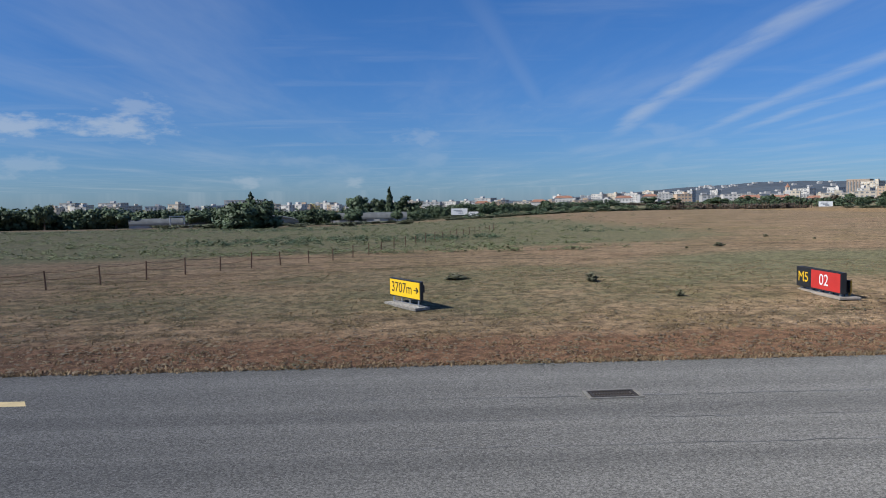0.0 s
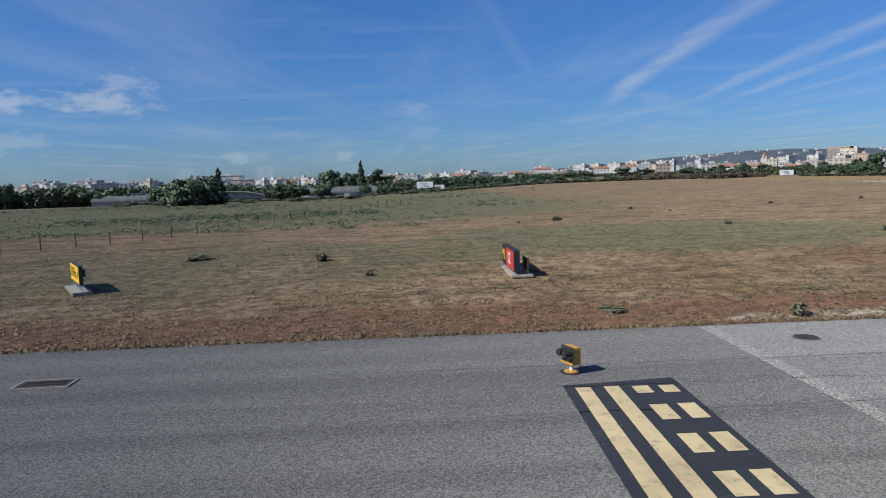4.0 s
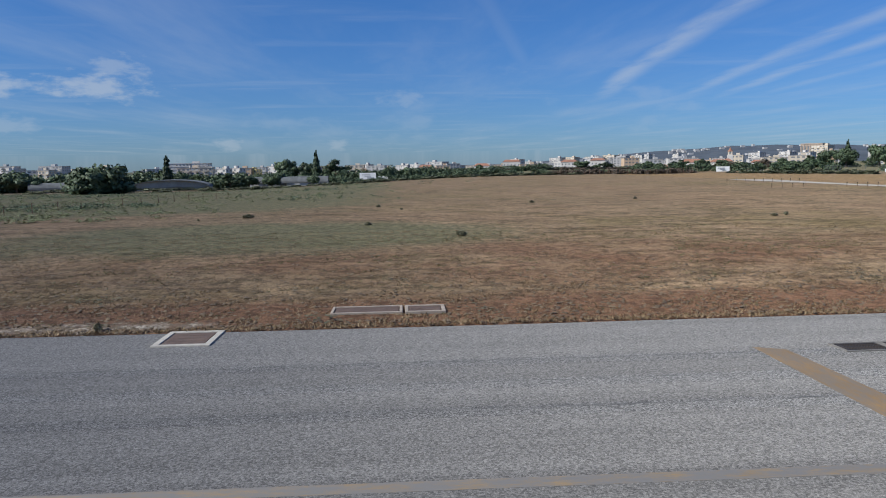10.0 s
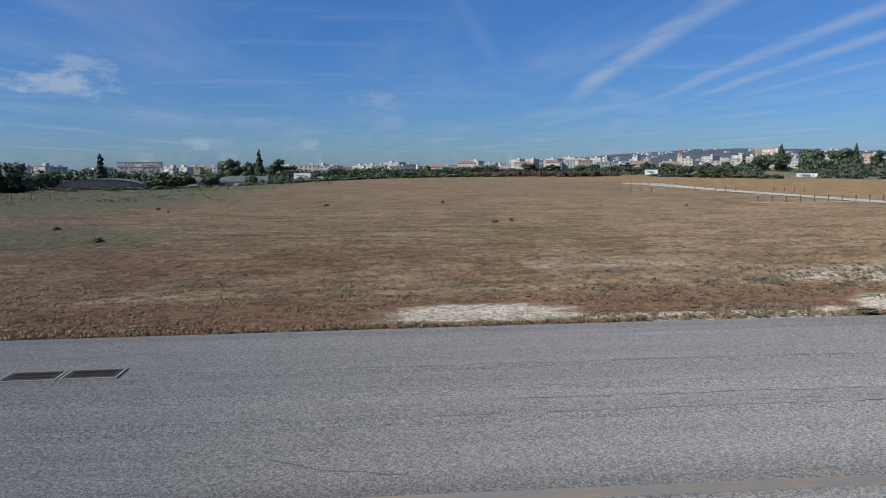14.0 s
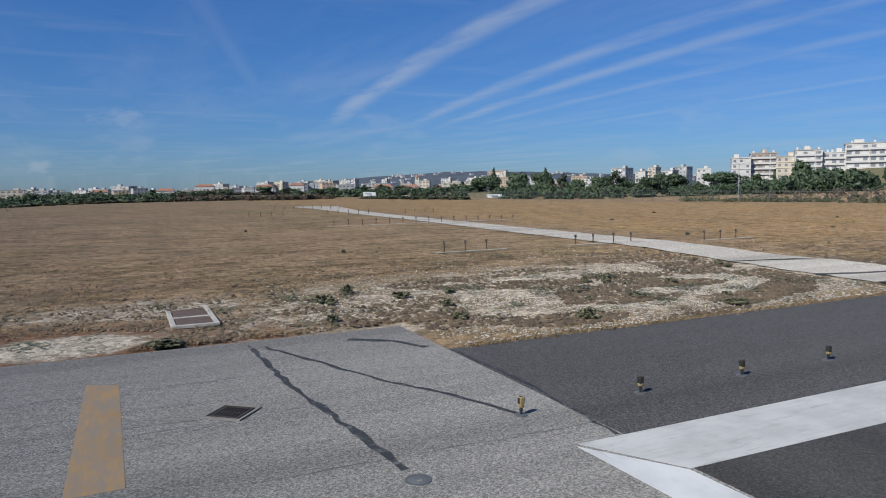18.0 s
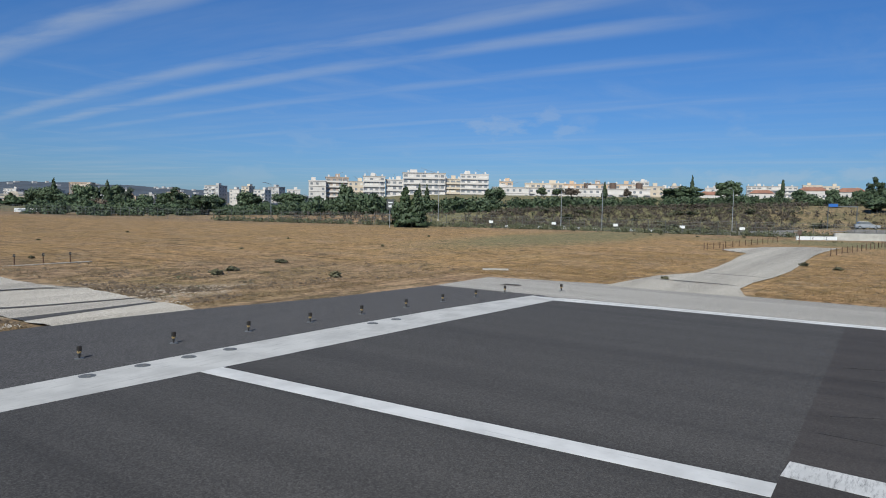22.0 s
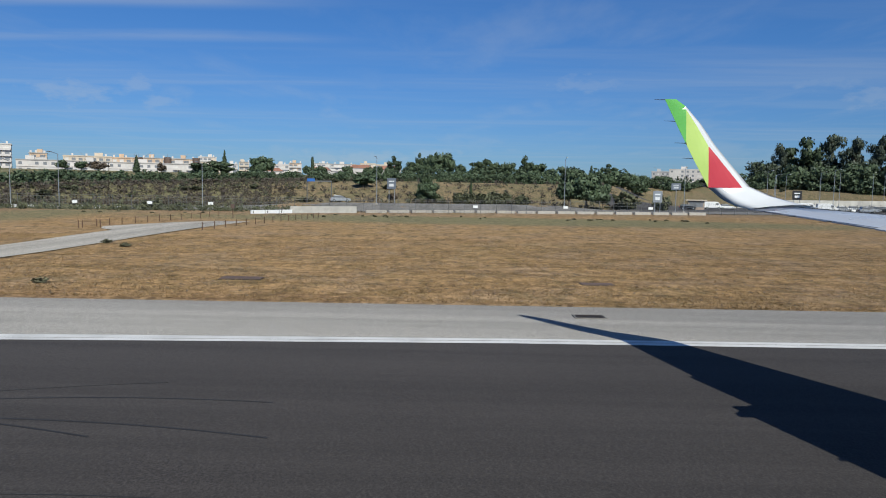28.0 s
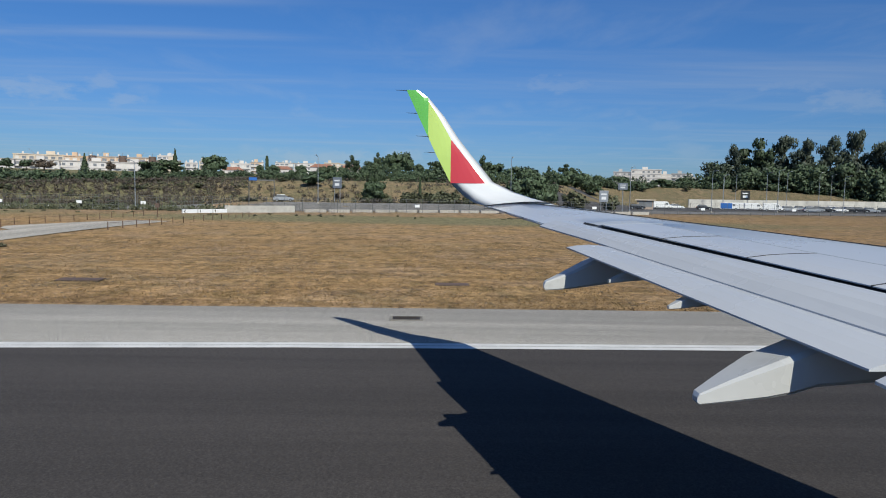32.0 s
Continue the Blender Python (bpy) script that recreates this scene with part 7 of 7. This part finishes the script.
    part("bumper", box(nb(), 2.52, 0, 0.5, 0.15, 1.8, 0.28, bevel=0.04), M_DARK, t)
    return t


CARS = ("dark saloon car parked in the yard", M_CARBLACK), ("silver grey car parked in the yard", M_CARSILVER), ("white car parked in the yard", M_WHITEP)
car(250, -6, -78, M_CARSILVER, "silver grey car driving lane of the road")
car(292, -93, -100, M_CARBLACK, "dark car beside the kiosk")
van(301, -103, -100, M_WHITEP, "white delivery van parked by the road")
car(302, -107.5, -100, M_WHITEP, "white car behind the van")
car(299, -114.3, -105, M_CARBLACK, "dark car on the yard road")
van(300, -122, -112, M_WHITEP, "white van with blue cargo flank", M_BLUE)
van(306, -128, -112, M_WHITEP, "white box van parked in the yard")
van(301, -129.5, -110, M_WHITEP, "white box van parked in the yard")
van(295, -132, -112, M_WHITEP, "large white van parked in the yard")
van(303, -136, -108, M_WHITEP, "white van parked in the yard")
crnd = random.Random(9)
for k in range(20):
    lab, paint = CARS[crnd.choice((0, 0, 0, 1, 2))]
    y = -146 - 3.6 * (k % 14) + crnd.uniform(-0.6, 0.6)
    x = edge_at(y, 38 + 9 * (k // 14))
    car(x, y, -105 + crnd.uniform(-6, 6), paint, lab)
for x, y in ((297, -137.5), (304, -141.5), (290, -140), (301, -150)):
    car(x, y, -102, crnd.choice((M_WHITEP, M_CARSILVER)), "pale car parked in the yard")

# ---- the parked airliner's wing ----
WX, WY = 106.98, -35.16     # abeam the cabin window


def wp(l, f, z):
    """A place by metres outboard, metres forward and height."""
    return Vector((WX + l, WY - f, z))


def plane_z(l):
    return 4.17 + 0.06 * (l - 15.2)


def lead(l):
    return 3.45 + 0.52 * (15.2 - l)


def gap_f(l):
    return 3.0 + 0.28 * (11.86 - l) if l > 4.7 else 5.0 + 0.05 * (4.7 - l)


def trail(l):
    return 1.87 + 0.2 * (15.2 - l)


def bulge(u):
    """The upper skin's rise over the chord line, flatter towards the nose."""
    g = max(0.0, 1.45 * math.sqrt(max(u, 0)) - 1.45 * u) / 0.3625
    return g * (0.45 + 0.55 * min(1, u / 0.65)) * (1 if u < 0.7 else max(0, (1 - u) / 0.3))


def skin(bm, stations, seg=14):
    """A lofted aerofoil: stations of (outboard, rear, front, height at rear, total chord)."""
    rows = []
    for l, fr, ff, z0, c in stations:
        up, down = [], []
        for k in range(seg + 1):
            s = k / seg
            f = fr + (ff - fr) * (1 - (1 - s) ** 1.5)
            u = (ff - f) / c            # share of the chord behind the nose
            g = max(0.0, 1.45 * math.sqrt(max(u, 0)) - 1.45 * u) / 0.3625
            up.append(wp(l, f, z0 + 0.052 * c * bulge(u)))
            down.append(wp(l, f, z0 - 0.012 * c - 0.055 * c * g))
        rows.append([bm.verts.new(p) for p in up + down[::-1]])
    n = len(rows[0])
    for a, b in zip(rows, rows[1:]):
        for k in range(n):
            bm.faces.new((a[k], a[(k + 1) % n], b[(k + 1) % n], b[k]))
    bm.faces.new(rows[0])
    bm.faces.new(rows[-1][::-1])
    bmesh.ops.recalc_face_normals(bm, faces=bm.faces)
    return bm


wing = thing("aircraft_wing", "white airliner wing with a green, lime and red winglet", "aircraft wing")
st = []
for l in (-0.4, 1.5, 3.2, 4.7, 6.5, 8.5, 10.6):
    st.append((l, gap_f(l), lead(l), plane_z(l), lead(l) - gap_f(l) + 1.25))
st += [(10.62, trail(10.62), lead(10.62), plane_z(10.62), lead(10.62) - trail(10.62))]
st += [(l, trail(l), lead(l), plane_z(l), lead(l) - trail(l)) for l in (12.0, 13.6, 15.2)]
part("wing_box", skin(nb(), st), M_AERO, wing, smooth=True)


def plate(name, l0, l1, f0, f1, lift, mat, thick=0.012):
    """A thin panel on the upper skin between two stations; f0 and f1 give rear and front."""
    bm = nb()
    rows = []
    for s in (0, 0.5, 1):
        l = l0 + (l1 - l0) * s
        row = []
        for q in (0, 0.33, 0.66, 1):
            f = f0(l) + (f1(l) - f0(l)) * q
            c = lead(l) - (gap_f(l) - 1.25 if l < 10.61 else trail(l))
            u = (lead(l) - f) / c
            z = plane_z(l) + 0.052 * c * bulge(u) + lift
            row.append((bm.verts.new(wp(l, f, z)), bm.verts.new(wp(l, f, z - thick))))
        rows.append(row)
    for a, b in zip(rows, rows[1:]):
        for k in range(3):
            bm.faces.new((a[k][0], a[k + 1][0], b[k + 1][0], b[k][0]))
            bm.faces.new((a[k][1], b[k][1], b[k + 1][1], a[k + 1][1]))
    for a, b in ((rows[0], rows[-1]),):
        for r in (a, b):
            for k in range(3):
                bm.faces.new((r[k][0], r[k + 1][0], r[k + 1][1], r[k][1]))
    for k in (0, 3):
        for a, b in zip(rows, rows[1:]):
            bm.faces.new((a[k][0], b[k][0], b[k][1], a[k][1]))
    bmesh.ops.recalc_face_normals(bm, faces=bm.faces)
    return part(name, bm, mat, wing)


for a, b in ((10.5, 9.01), (8.99, 7.51), (7.49, 6.01), (5.99, 4.75), (4.6, 2.6)):
    plate("spoiler", b, a, lambda l: gap_f(l) - 0.06, lambda l: gap_f(l) + 0.72, 0.008, M_AERO)
for l0 in (9.0, 7.5, 6.0):
    plate("spoiler_seam", l0 - 0.006, l0 + 0.006, lambda l: gap_f(l) - 0.062, lambda l: gap_f(l) + 0.72, 0.012, M_SEALSHADE)
plate("hinge_seam", 2.6, 10.5, lambda l: gap_f(l) + 0.715, lambda l: gap_f(l) + 0.735, 0.011, M_AEROGREY)
plate("aileron", 10.9, 14.6, lambda l: trail(l) + 0.0, lambda l: trail(l) + 0.62, 0.010, M_AERO)
for a, b in ((15.0, 12.2), (12.15, 9.3), (9.25, 6.4), (6.35, 3.4)):
    plate("slat", b, a, lambda l: lead(l) - 0.46, lambda l: lead(l) - 0.02, 0.012, M_SLAT)
plate("access_panel", 10.55, 11.3, lambda l: gap_f(l) - 0.03, lambda l: gap_f(l) + 0.9, 0.008, M_AEROGREY)
plate("panel_seam", -0.4, 15.1, lambda l: lead(l) - 0.52, lambda l: lead(l) - 0.485, 0.020, M_SEALSHADE)


def flap(name, l0, l1, fr, ff, zr, zf, th, mat):
    bm, rows = nb(), []
    for s in (0, 0.25, 0.5, 0.75, 1):
        l = l0 + (l1 - l0) * s
        r = []
        for q in (0, 0.25, 0.5, 0.75, 0.92, 1):
            f = fr(l) + (ff(l) - fr(l)) * q
            z = zr(l) + (zf(l) - zr(l)) * q + th * math.sin(math.pi * min(q * 0.9 + 0.05, 1)) * 0.6
            r.append((f, z))
        for q in (1, 0.75, 0.4, 0):
            f = fr(l) + (ff(l) - fr(l)) * q
            r.append((f, zr(l) + (zf(l) - zr(l)) * q - th * math.sin(math.pi * min(q, 0.98)) * 0.5 - 0.012))
        rows.append([bm.verts.new(wp(l, f, z)) for f, z in r])
    n = len(rows[0])
    for a, b in zip(rows, rows[1:]):
        for k in range(n):
            bm.faces.new((a[k], a[(k + 1) % n], b[(k + 1) % n], b[k]))
    bm.faces.new(rows[0])
    bm.faces.new(rows[-1][::-1])
    bmesh.ops.recalc_face_normals(bm, faces=bm.faces)
    return part(name, bm, mat, wing, smooth=False)


# near-black filler in the gap ahead of the flaps, in place of real shade
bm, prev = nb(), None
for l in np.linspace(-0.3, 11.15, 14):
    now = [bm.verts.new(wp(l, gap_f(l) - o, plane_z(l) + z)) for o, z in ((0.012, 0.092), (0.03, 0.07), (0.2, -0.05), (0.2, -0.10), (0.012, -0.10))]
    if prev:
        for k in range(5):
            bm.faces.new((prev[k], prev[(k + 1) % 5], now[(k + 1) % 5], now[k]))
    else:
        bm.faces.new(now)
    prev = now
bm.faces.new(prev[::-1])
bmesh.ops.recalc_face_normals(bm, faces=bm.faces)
part("flap_cove", bm, M_SEALSHADE, wing, "dark sheet for the shaded slot ahead of the flaps")


def drop(l):
    return max(0.0, (10.4 - l) * 0.045)


flap("flap", 4.75, 11.35, lambda l: gap_f(l) - 0.66, lambda l: gap_f(l) - 0.13, lambda l: plane_z(l) - 0.01 - drop(l) * 0.55, lambda l: plane_z(l) + 0.07, 0.10, M_AERO)
flap("flap_tab", 4.75, 9.25, lambda l: gap_f(l) - 1.22, lambda l: gap_f(l) - 0.63, lambda l: plane_z(l) - 0.01 - drop(l), lambda l: plane_z(l) - 0.025 - drop(l) * 0.55, 0.07, M_AERO)
flap("inboard_flap", -0.3, 4.65, lambda l: gap_f(l) - 1.25, lambda l: gap_f(l) - 0.08, lambda l: plane_z(l) - 0.32, lambda l: plane_z(l) + 0.03, 0.14, M_AERO)


def fairing(l, w, rings, name="flap_track_fairing"):
    """A boxy canoe under the flap: rings of (forward, bottom, top, share of the width), with rounded edges."""
    bm, rows = nb(), []
    for f, z0, z1, q in rings:
        ww, h = w * q, z1 - z0
        pts = [(0.06, 0.0), (0.0, 0.10), (0.0, 0.88), (0.10, 1.0), (0.90, 1.0), (1.0, 0.88), (1.0, 0.10), (0.94, 0.0)]
        rows.append([bm.verts.new(wp(l + a * ww, f, z0 + h * b)) for a, b in pts])
    for a, b in zip(rows, rows[1:]):
        for k in range(8):
            bm.faces.new((a[k], a[(k + 1) % 8], b[(k + 1) % 8], b[k]))
    bm.faces.new(rows[0])
    bm.faces.new(rows[-1][::-1])
    bmesh.ops.recalc_face_normals(bm, faces=bm.faces)
    return part(name, bm, M_FAIRING, wing)


fairing(5.38, 0.46, [(2.81, 2.83, 2.87, 0.22), (2.83, 2.81, 2.90, 0.30), (3.08, 2.83, 3.01, 0.62), (3.38, 2.86, 3.13, 1.0), (3.60, 2.90, 3.22, 1.0), (3.78, 2.96, 3.30, 1.0), (4.4, 3.02, 3.42, 0.95), (5.3, 3.08, 3.46, 0.85), (6.3, 3.22, 3.46, 0.45)])
fairing(9.18, 0.40, [(2.21, 3.20, 3.25, 0.22), (2.23, 3.17, 3.29, 0.32), (2.42, 3.18, 3.36, 0.65), (2.63, 3.20, 3.45, 1.0), (2.90, 3.24, 3.60, 1.0), (3.20, 3.29, 3.66, 1.0), (3.8, 3.36, 3.70, 0.9), (4.8, 3.48, 3.72, 0.45)])
fairing(1.4, 0.5, [(3.6, 2.55, 2.62, 0.3), (3.9, 2.57, 2.8, 0.7), (4.3, 2.6, 2.95, 1.0), (5.2, 2.7, 3.15, 1.0), (6.5, 2.85, 3.2, 0.8), (7.5, 3.0, 3.2, 0.4)])
fairing(8.1, 0.16, [(2.80, 3.43, 3.465, 0.35), (2.92, 3.435, 3.52, 0.8), (3.03, 3.45, 3.566, 1.0), (3.20, 3.465, 3.59, 1.0), (3.55, 3.50, 3.60, 0.6)], "flap_bracket")
fairing(6.8, 0.16, [(3.06, 3.345, 3.375, 0.35), (3.18, 3.35, 3.43, 0.8), (3.29, 3.365, 3.472, 1.0), (3.48, 3.385, 3.49, 1.0), (3.85, 3.42, 3.50, 0.6)], "flap_bracket")

# winglet
WLT = [(15.2, 1.87, 4.17, 3.45, 4.23), (15.45, 1.66, 4.23, 3.05, 4.33), (15.66, 1.42, 4.38, 2.62, 4.47), (15.80, 1.14, 4.65, 2.12, 4.70), (15.90, 0.80, 5.30, 1.62, 5.30), (15.97, 0.60, 5.72, 1.30, 5.70), (16.04, 0.38, 6.18, 0.98, 6.18), (16.09, 0.18, 6.6, 0.62, 6.6), (16.11, 0.09, 6.79, 0.36, 6.78)]
bm, rows = nb(), []
for l, f0, z0, f1, z1 in WLT:
    c = f1 - f0
    flat = max(0.0, min(1.0, (4.75 - z0) / 0.5))
    ring = []
    for q, t in ((0, 0), (0.3, 0.03), (0.6, 0.045), (0.85, 0.04), (1, 0), (0.85, -0.03), (0.6, -0.035), (0.3, -0.02)):
        f, z = f0 + c * q, z0 + (z1 - z0) * q
        ring.append(bm.verts.new(wp(l - t * c * (1 - flat), f, z + t * c * flat)))
    rows.append(ring)
for a, b in zip(rows, rows[1:]):
    for k in range(8):
        bm.faces.new((a[k], a[(k + 1) % 8], b[(k + 1) % 8], b[k]))
bm.faces.new(rows[-1])
bmesh.ops.recalc_face_normals(bm, faces=bm.faces)
winglet = part("winglet", bm, M_WINGLET, wing, "upturned winglet with coloured panels", smooth=True)


def on_winglet(z, u, out=0.008):
    zs = [r[2] for r in WLT[3:]]
    l, f0, f1 = (np.interp(z, zs, [r[i] for r in WLT[3:]]) for i in (0, 1, 3))
    c = f1 - f0
    t = np.interp(u, [0, 0.3, 0.6, 0.85, 1], [0, 0.03, 0.045, 0.04, 0])
    return wp(l - t * c - out, f0 + c * u, z)


def colour_panel(name, rows, mat, label):
    bm, prev = nb(), None
    for z, ulo, uhi in rows:
        now = [bm.verts.new(on_winglet(z, ulo + (uhi - ulo) * k / 4)) for k in range(5)]
        if prev:
            for k in range(4):
                bm.faces.new((prev[k], prev[k + 1], now[k + 1], now[k]))
        prev = now
    bmesh.ops.recalc_face_normals(bm, faces=bm.faces)
    r = bmesh.ops.solidify(bm, geom=list(bm.faces), thickness=0.003)
    part(name, bm, mat, winglet, label)


def edge_u(z, f):
    """The share of the winglet's chord at which a forward distance lies."""
    zs = [r[2] for r in WLT[3:]]
    f0, f1 = (np.interp(z, zs, [r[i] for r in WLT[3:]]) for i in (1, 3))
    return float(np.clip((f - f0) / (f1 - f0), 0.0, 1.0))


# rear border of the white nose strip, widened to take in sun glare
def strip_glare_f(z):
    return float(np.interp(z, [4.66, 5.16, 5.67, 6.14, 6.61, 6.8], [1.94, 1.54, 1.13, 0.86, 0.56, 0.45]))


GREEN_F, RED_F = 0.605, 1.135     # upright borders between the colours
colour_panel("red_panel", [(z, edge_u(z, RED_F), max(edge_u(z, strip_glare_f(z)), edge_u(z, RED_F) + 0.01)) for z in np.linspace(4.66, 5.64, 9)], M_RED, "red painted winglet panel")
colour_panel("lime_panel", [(z, edge_u(z, GREEN_F), max(edge_u(z, min(RED_F, strip_glare_f(z))), edge_u(z, GREEN_F) + 0.01)) for z in np.linspace(4.68, 6.52, 16)], M_LIME, "lime painted winglet panel")
colour_panel("green_panel", [(z, 0.0, max(0.015, edge_u(z, min(GREEN_F, strip_glare_f(z) + max(0.0, z - 6.5) * 1.5)))) for z in np.linspace(5.74, 6.785, 14)], M_DGREEN, "deep green painted winglet panel")
for z in (4.75, 5.35, 5.72, 6.25, 6.77):
    a = on_winglet(z, 0.0, 0.0)
    part("static_wick", rod(nb(), a, a + Vector((0.02, 0.26, 0.01)), 0.009, 0.004, 5), M_SEALSHADE, wing)
for l in (14.6, 13.6, 12.6):
    a = wp(l, trail(l), plane_z(l))
    part("static_wick", rod(nb(), a, a + Vector((0, 0.24, -0.03)), 0.009, 0.004, 5), M_SEALSHADE, wing)

# ---- grass blades in the verges ----
def sandy(x, y):
    """The smooth bare patches where nothing grows."""
    return (np.hypot((x - 59.3) / 3.7, (y - 20.2) / 1.4) < 1) | (np.hypot((x - 73.9) / 2.8, (y - 20.0) / 1.65) < 1)


def grass(name, rng, x, y, hmin, hmax, mat, label, blades=4, spread=0.07):
    n = len(x)
    z = height(x, y)
    ok = (z > -0.03) & ~((np.abs(x - 108.3) < 3.3) & (y > 13)) & ~((x > 131) & (x < 195) & (y > -4.4) & (y < 3.2)) & ~sandy(x, y)
    x, y, z = x[ok], y[ok], z[ok]
    n = len(x)
    bx = np.repeat(x, blades) + rng.normal(0, spread, n * blades)
    by = np.repeat(y, blades) + rng.normal(0, spread, n * blades)
    bz = np.repeat(z, blades) - 0.01
    h = rng.uniform(hmin, hmax, n * blades)
    a = rng.uniform(0, 2 * np.pi, n * blades)
    lean = rng.normal(0, 0.6, (2, n * blades)) * h
    w = rng.uniform(0.012, 0.03, n * blades)
    v = np.stack([np.stack([bx - w * np.cos(a), by - w * np.sin(a), bz], -1), np.stack([bx + w * np.cos(a), by + w * np.sin(a), bz], -1), np.stack([bx + lean[0], by + lean[1], bz + h], -1)], 1).reshape(-1, 3)
    m = n * blades
    me = bpy.data.meshes.new(name)
    me.vertices.add(3 * m)
    me.vertices.foreach_set("co", v.astype(np.float32).ravel())
    me.loops.add(3 * m)
    me.loops.foreach_set("vertex_index", np.arange(3 * m, dtype=np.int32))
    me.polygons.add(m)
    me.polygons.foreach_set("loop_start", np.arange(0, 3 * m, 3, dtype=np.int32))
    me.update()
    me.materials.append(mat)
    return tagged(new(name, me), label, "grass", kind="stuff")


rng = np.random.default_rng(12)
n = 70000
gxx, gyy = rng.uniform(-26, 92, n), 18.3 + 24 * rng.random(n) ** 1.7
grass("dry_grass", rng, gxx, gyy, 0.015, 0.06, M_STRAW, "dry straw-coloured grass in the taxiway verge")
n = 15000
gxx, gyy = rng.uniform(-26, 60, n), rng.normal(33, 6, n)
clump = np.array([noise.noise(Vector((a * 0.12, b * 0.2, 3))) for a, b in zip(gxx, gyy)])
keep = clump > -0.05
grass("green_grass", rng, gxx[keep], np.maximum(gyy[keep], 20), 0.015, 0.06, M_GREENGRASS, "low green weeds among dry grass")
n = 13000
grass("dry_grass", rng, rng.uniform(83, 135, n), 14.4 + 20 * rng.random(n) ** 2.0, 0.02, 0.08, M_STRAW, "dry grass and weeds past the runway end")
n = 50000
grass("dry_grass", rng, 132.9 + 32 * rng.random(n) ** 1.6, rng.uniform(-66, 14, n), 0.02, 0.08, M_GOLDBLADE, "dry golden grass beside the runway")
n = 6000
grass("edge_weeds", rng, rng.uniform(-26, 84, n), 18.45 + np.abs(rng.normal(0, 0.18, n)), 0.03, 0.11, M_STRAW, "ragged dry weeds along the pavement edge")


def stones(name, rng, x, y, lo, hi, mat, label):
    """Loose stones and clods: squat octahedra of uneven size."""
    z = height(x, y)
    ok = (z > -0.03) & ~((np.abs(x - 108.3) < 3.3) & (y > 13)) & ~sandy(x, y)
    x, y, z = x[ok], y[ok], z[ok]
    n = len(x)
    s = rng.uniform(lo, hi, n)
    a = rng.uniform(0, 6.28, n)
    k = rng.uniform(0.6, 1.5, n)
    v = np.zeros((n, 6, 3))
    for i in range(4):
        r = s * (k if i % 2 else 1 / k) * rng.uniform(0.7, 1.2, n)
        v[:, i, 0], v[:, i, 1], v[:, i, 2] = x + r * np.cos(a + 1.571 * i), y + r * np.sin(a + 1.571 * i), z + s * rng.uniform(0.0, 0.35, n)
    v[:, 4, 0], v[:, 4, 1], v[:, 4, 2] = x + s * rng.uniform(-0.3, 0.3, n), y + s * rng.uniform(-0.3, 0.3, n), z + s * rng.uniform(0.5, 0.95, n)
    v[:, 5, 0], v[:, 5, 1], v[:, 5, 2] = x, y, z - s * 0.4
    tri = np.array([(0, 1, 4), (1, 2, 4), (2, 3, 4), (3, 0, 4)])
    f = (np.arange(n)[:, None, None] * 6 + tri[None]).reshape(-1, 3)
    me = bpy.data.meshes.new(name)
    me.vertices.add(6 * n)
    me.vertices.foreach_set("co", v.astype(np.float32).ravel())
    me.loops.add(f.size)
    me.loops.foreach_set("vertex_index", f.astype(np.int32).ravel())
    me.polygons.add(len(f))
    me.polygons.foreach_set("loop_start", np.arange(0, f.size, 3, dtype=np.int32))
    me.update()
    me.materials.append(mat)
    return tagged(new(name, me), label, "stones", kind="stuff")


M_STONE = foliage("pale_limestone_chips", (0.30, 0.275, 0.235), (0.58, 0.54, 0.47))
M_CLOD = foliage("brown_soil_clods", (0.085, 0.060, 0.038), (0.19, 0.14, 0.085))
n = 24000
sx, sy = np.concatenate([rng.normal(97, 13, n), rng.normal(72, 4, 900)]), np.concatenate([14.6 + np.abs(rng.normal(5, 5, n)), 18.6 + np.abs(rng.normal(1.2, 1.0, 900))])
drift = np.array([noise.noise(Vector((a * 0.22, b * 0.5, 7))) for a, b in zip(sx, sy)])
keep = (drift > -0.12) & (sx < 112)
keep &= sx > 81
stones("loose_stones", rng, sx[keep], sy[keep], 0.02, 0.055, M_STONE, "pale loose stones scattered on the bare strip")
stones("soil_clods", rng, sx[drift < 0.02] + 0.3, sy[drift < 0.02] + 0.2, 0.04, 0.13, M_CLOD, "brown clods and dead tufts on the bare strip")
n = 9000
stones("soil_clods", rng, rng.uniform(-26, 84, n), 18.5 + np.abs(rng.normal(0, 5, n)), 0.03, 0.09, M_CLOD, "brown clods and dead tufts in the verge")
n = 7000
stones("soil_clods", rng, rng.uniform(133.2, 160, n), rng.uniform(-66, 14, n), 0.03, 0.08, M_CLOD, "brown dead tufts in the mown grass")

# the nursery plants were only patterns
for kinds in PROTO.values():
    for t in kinds:
        for o in (*t.children_recursive, t):
            bpy.data.objects.remove(o)
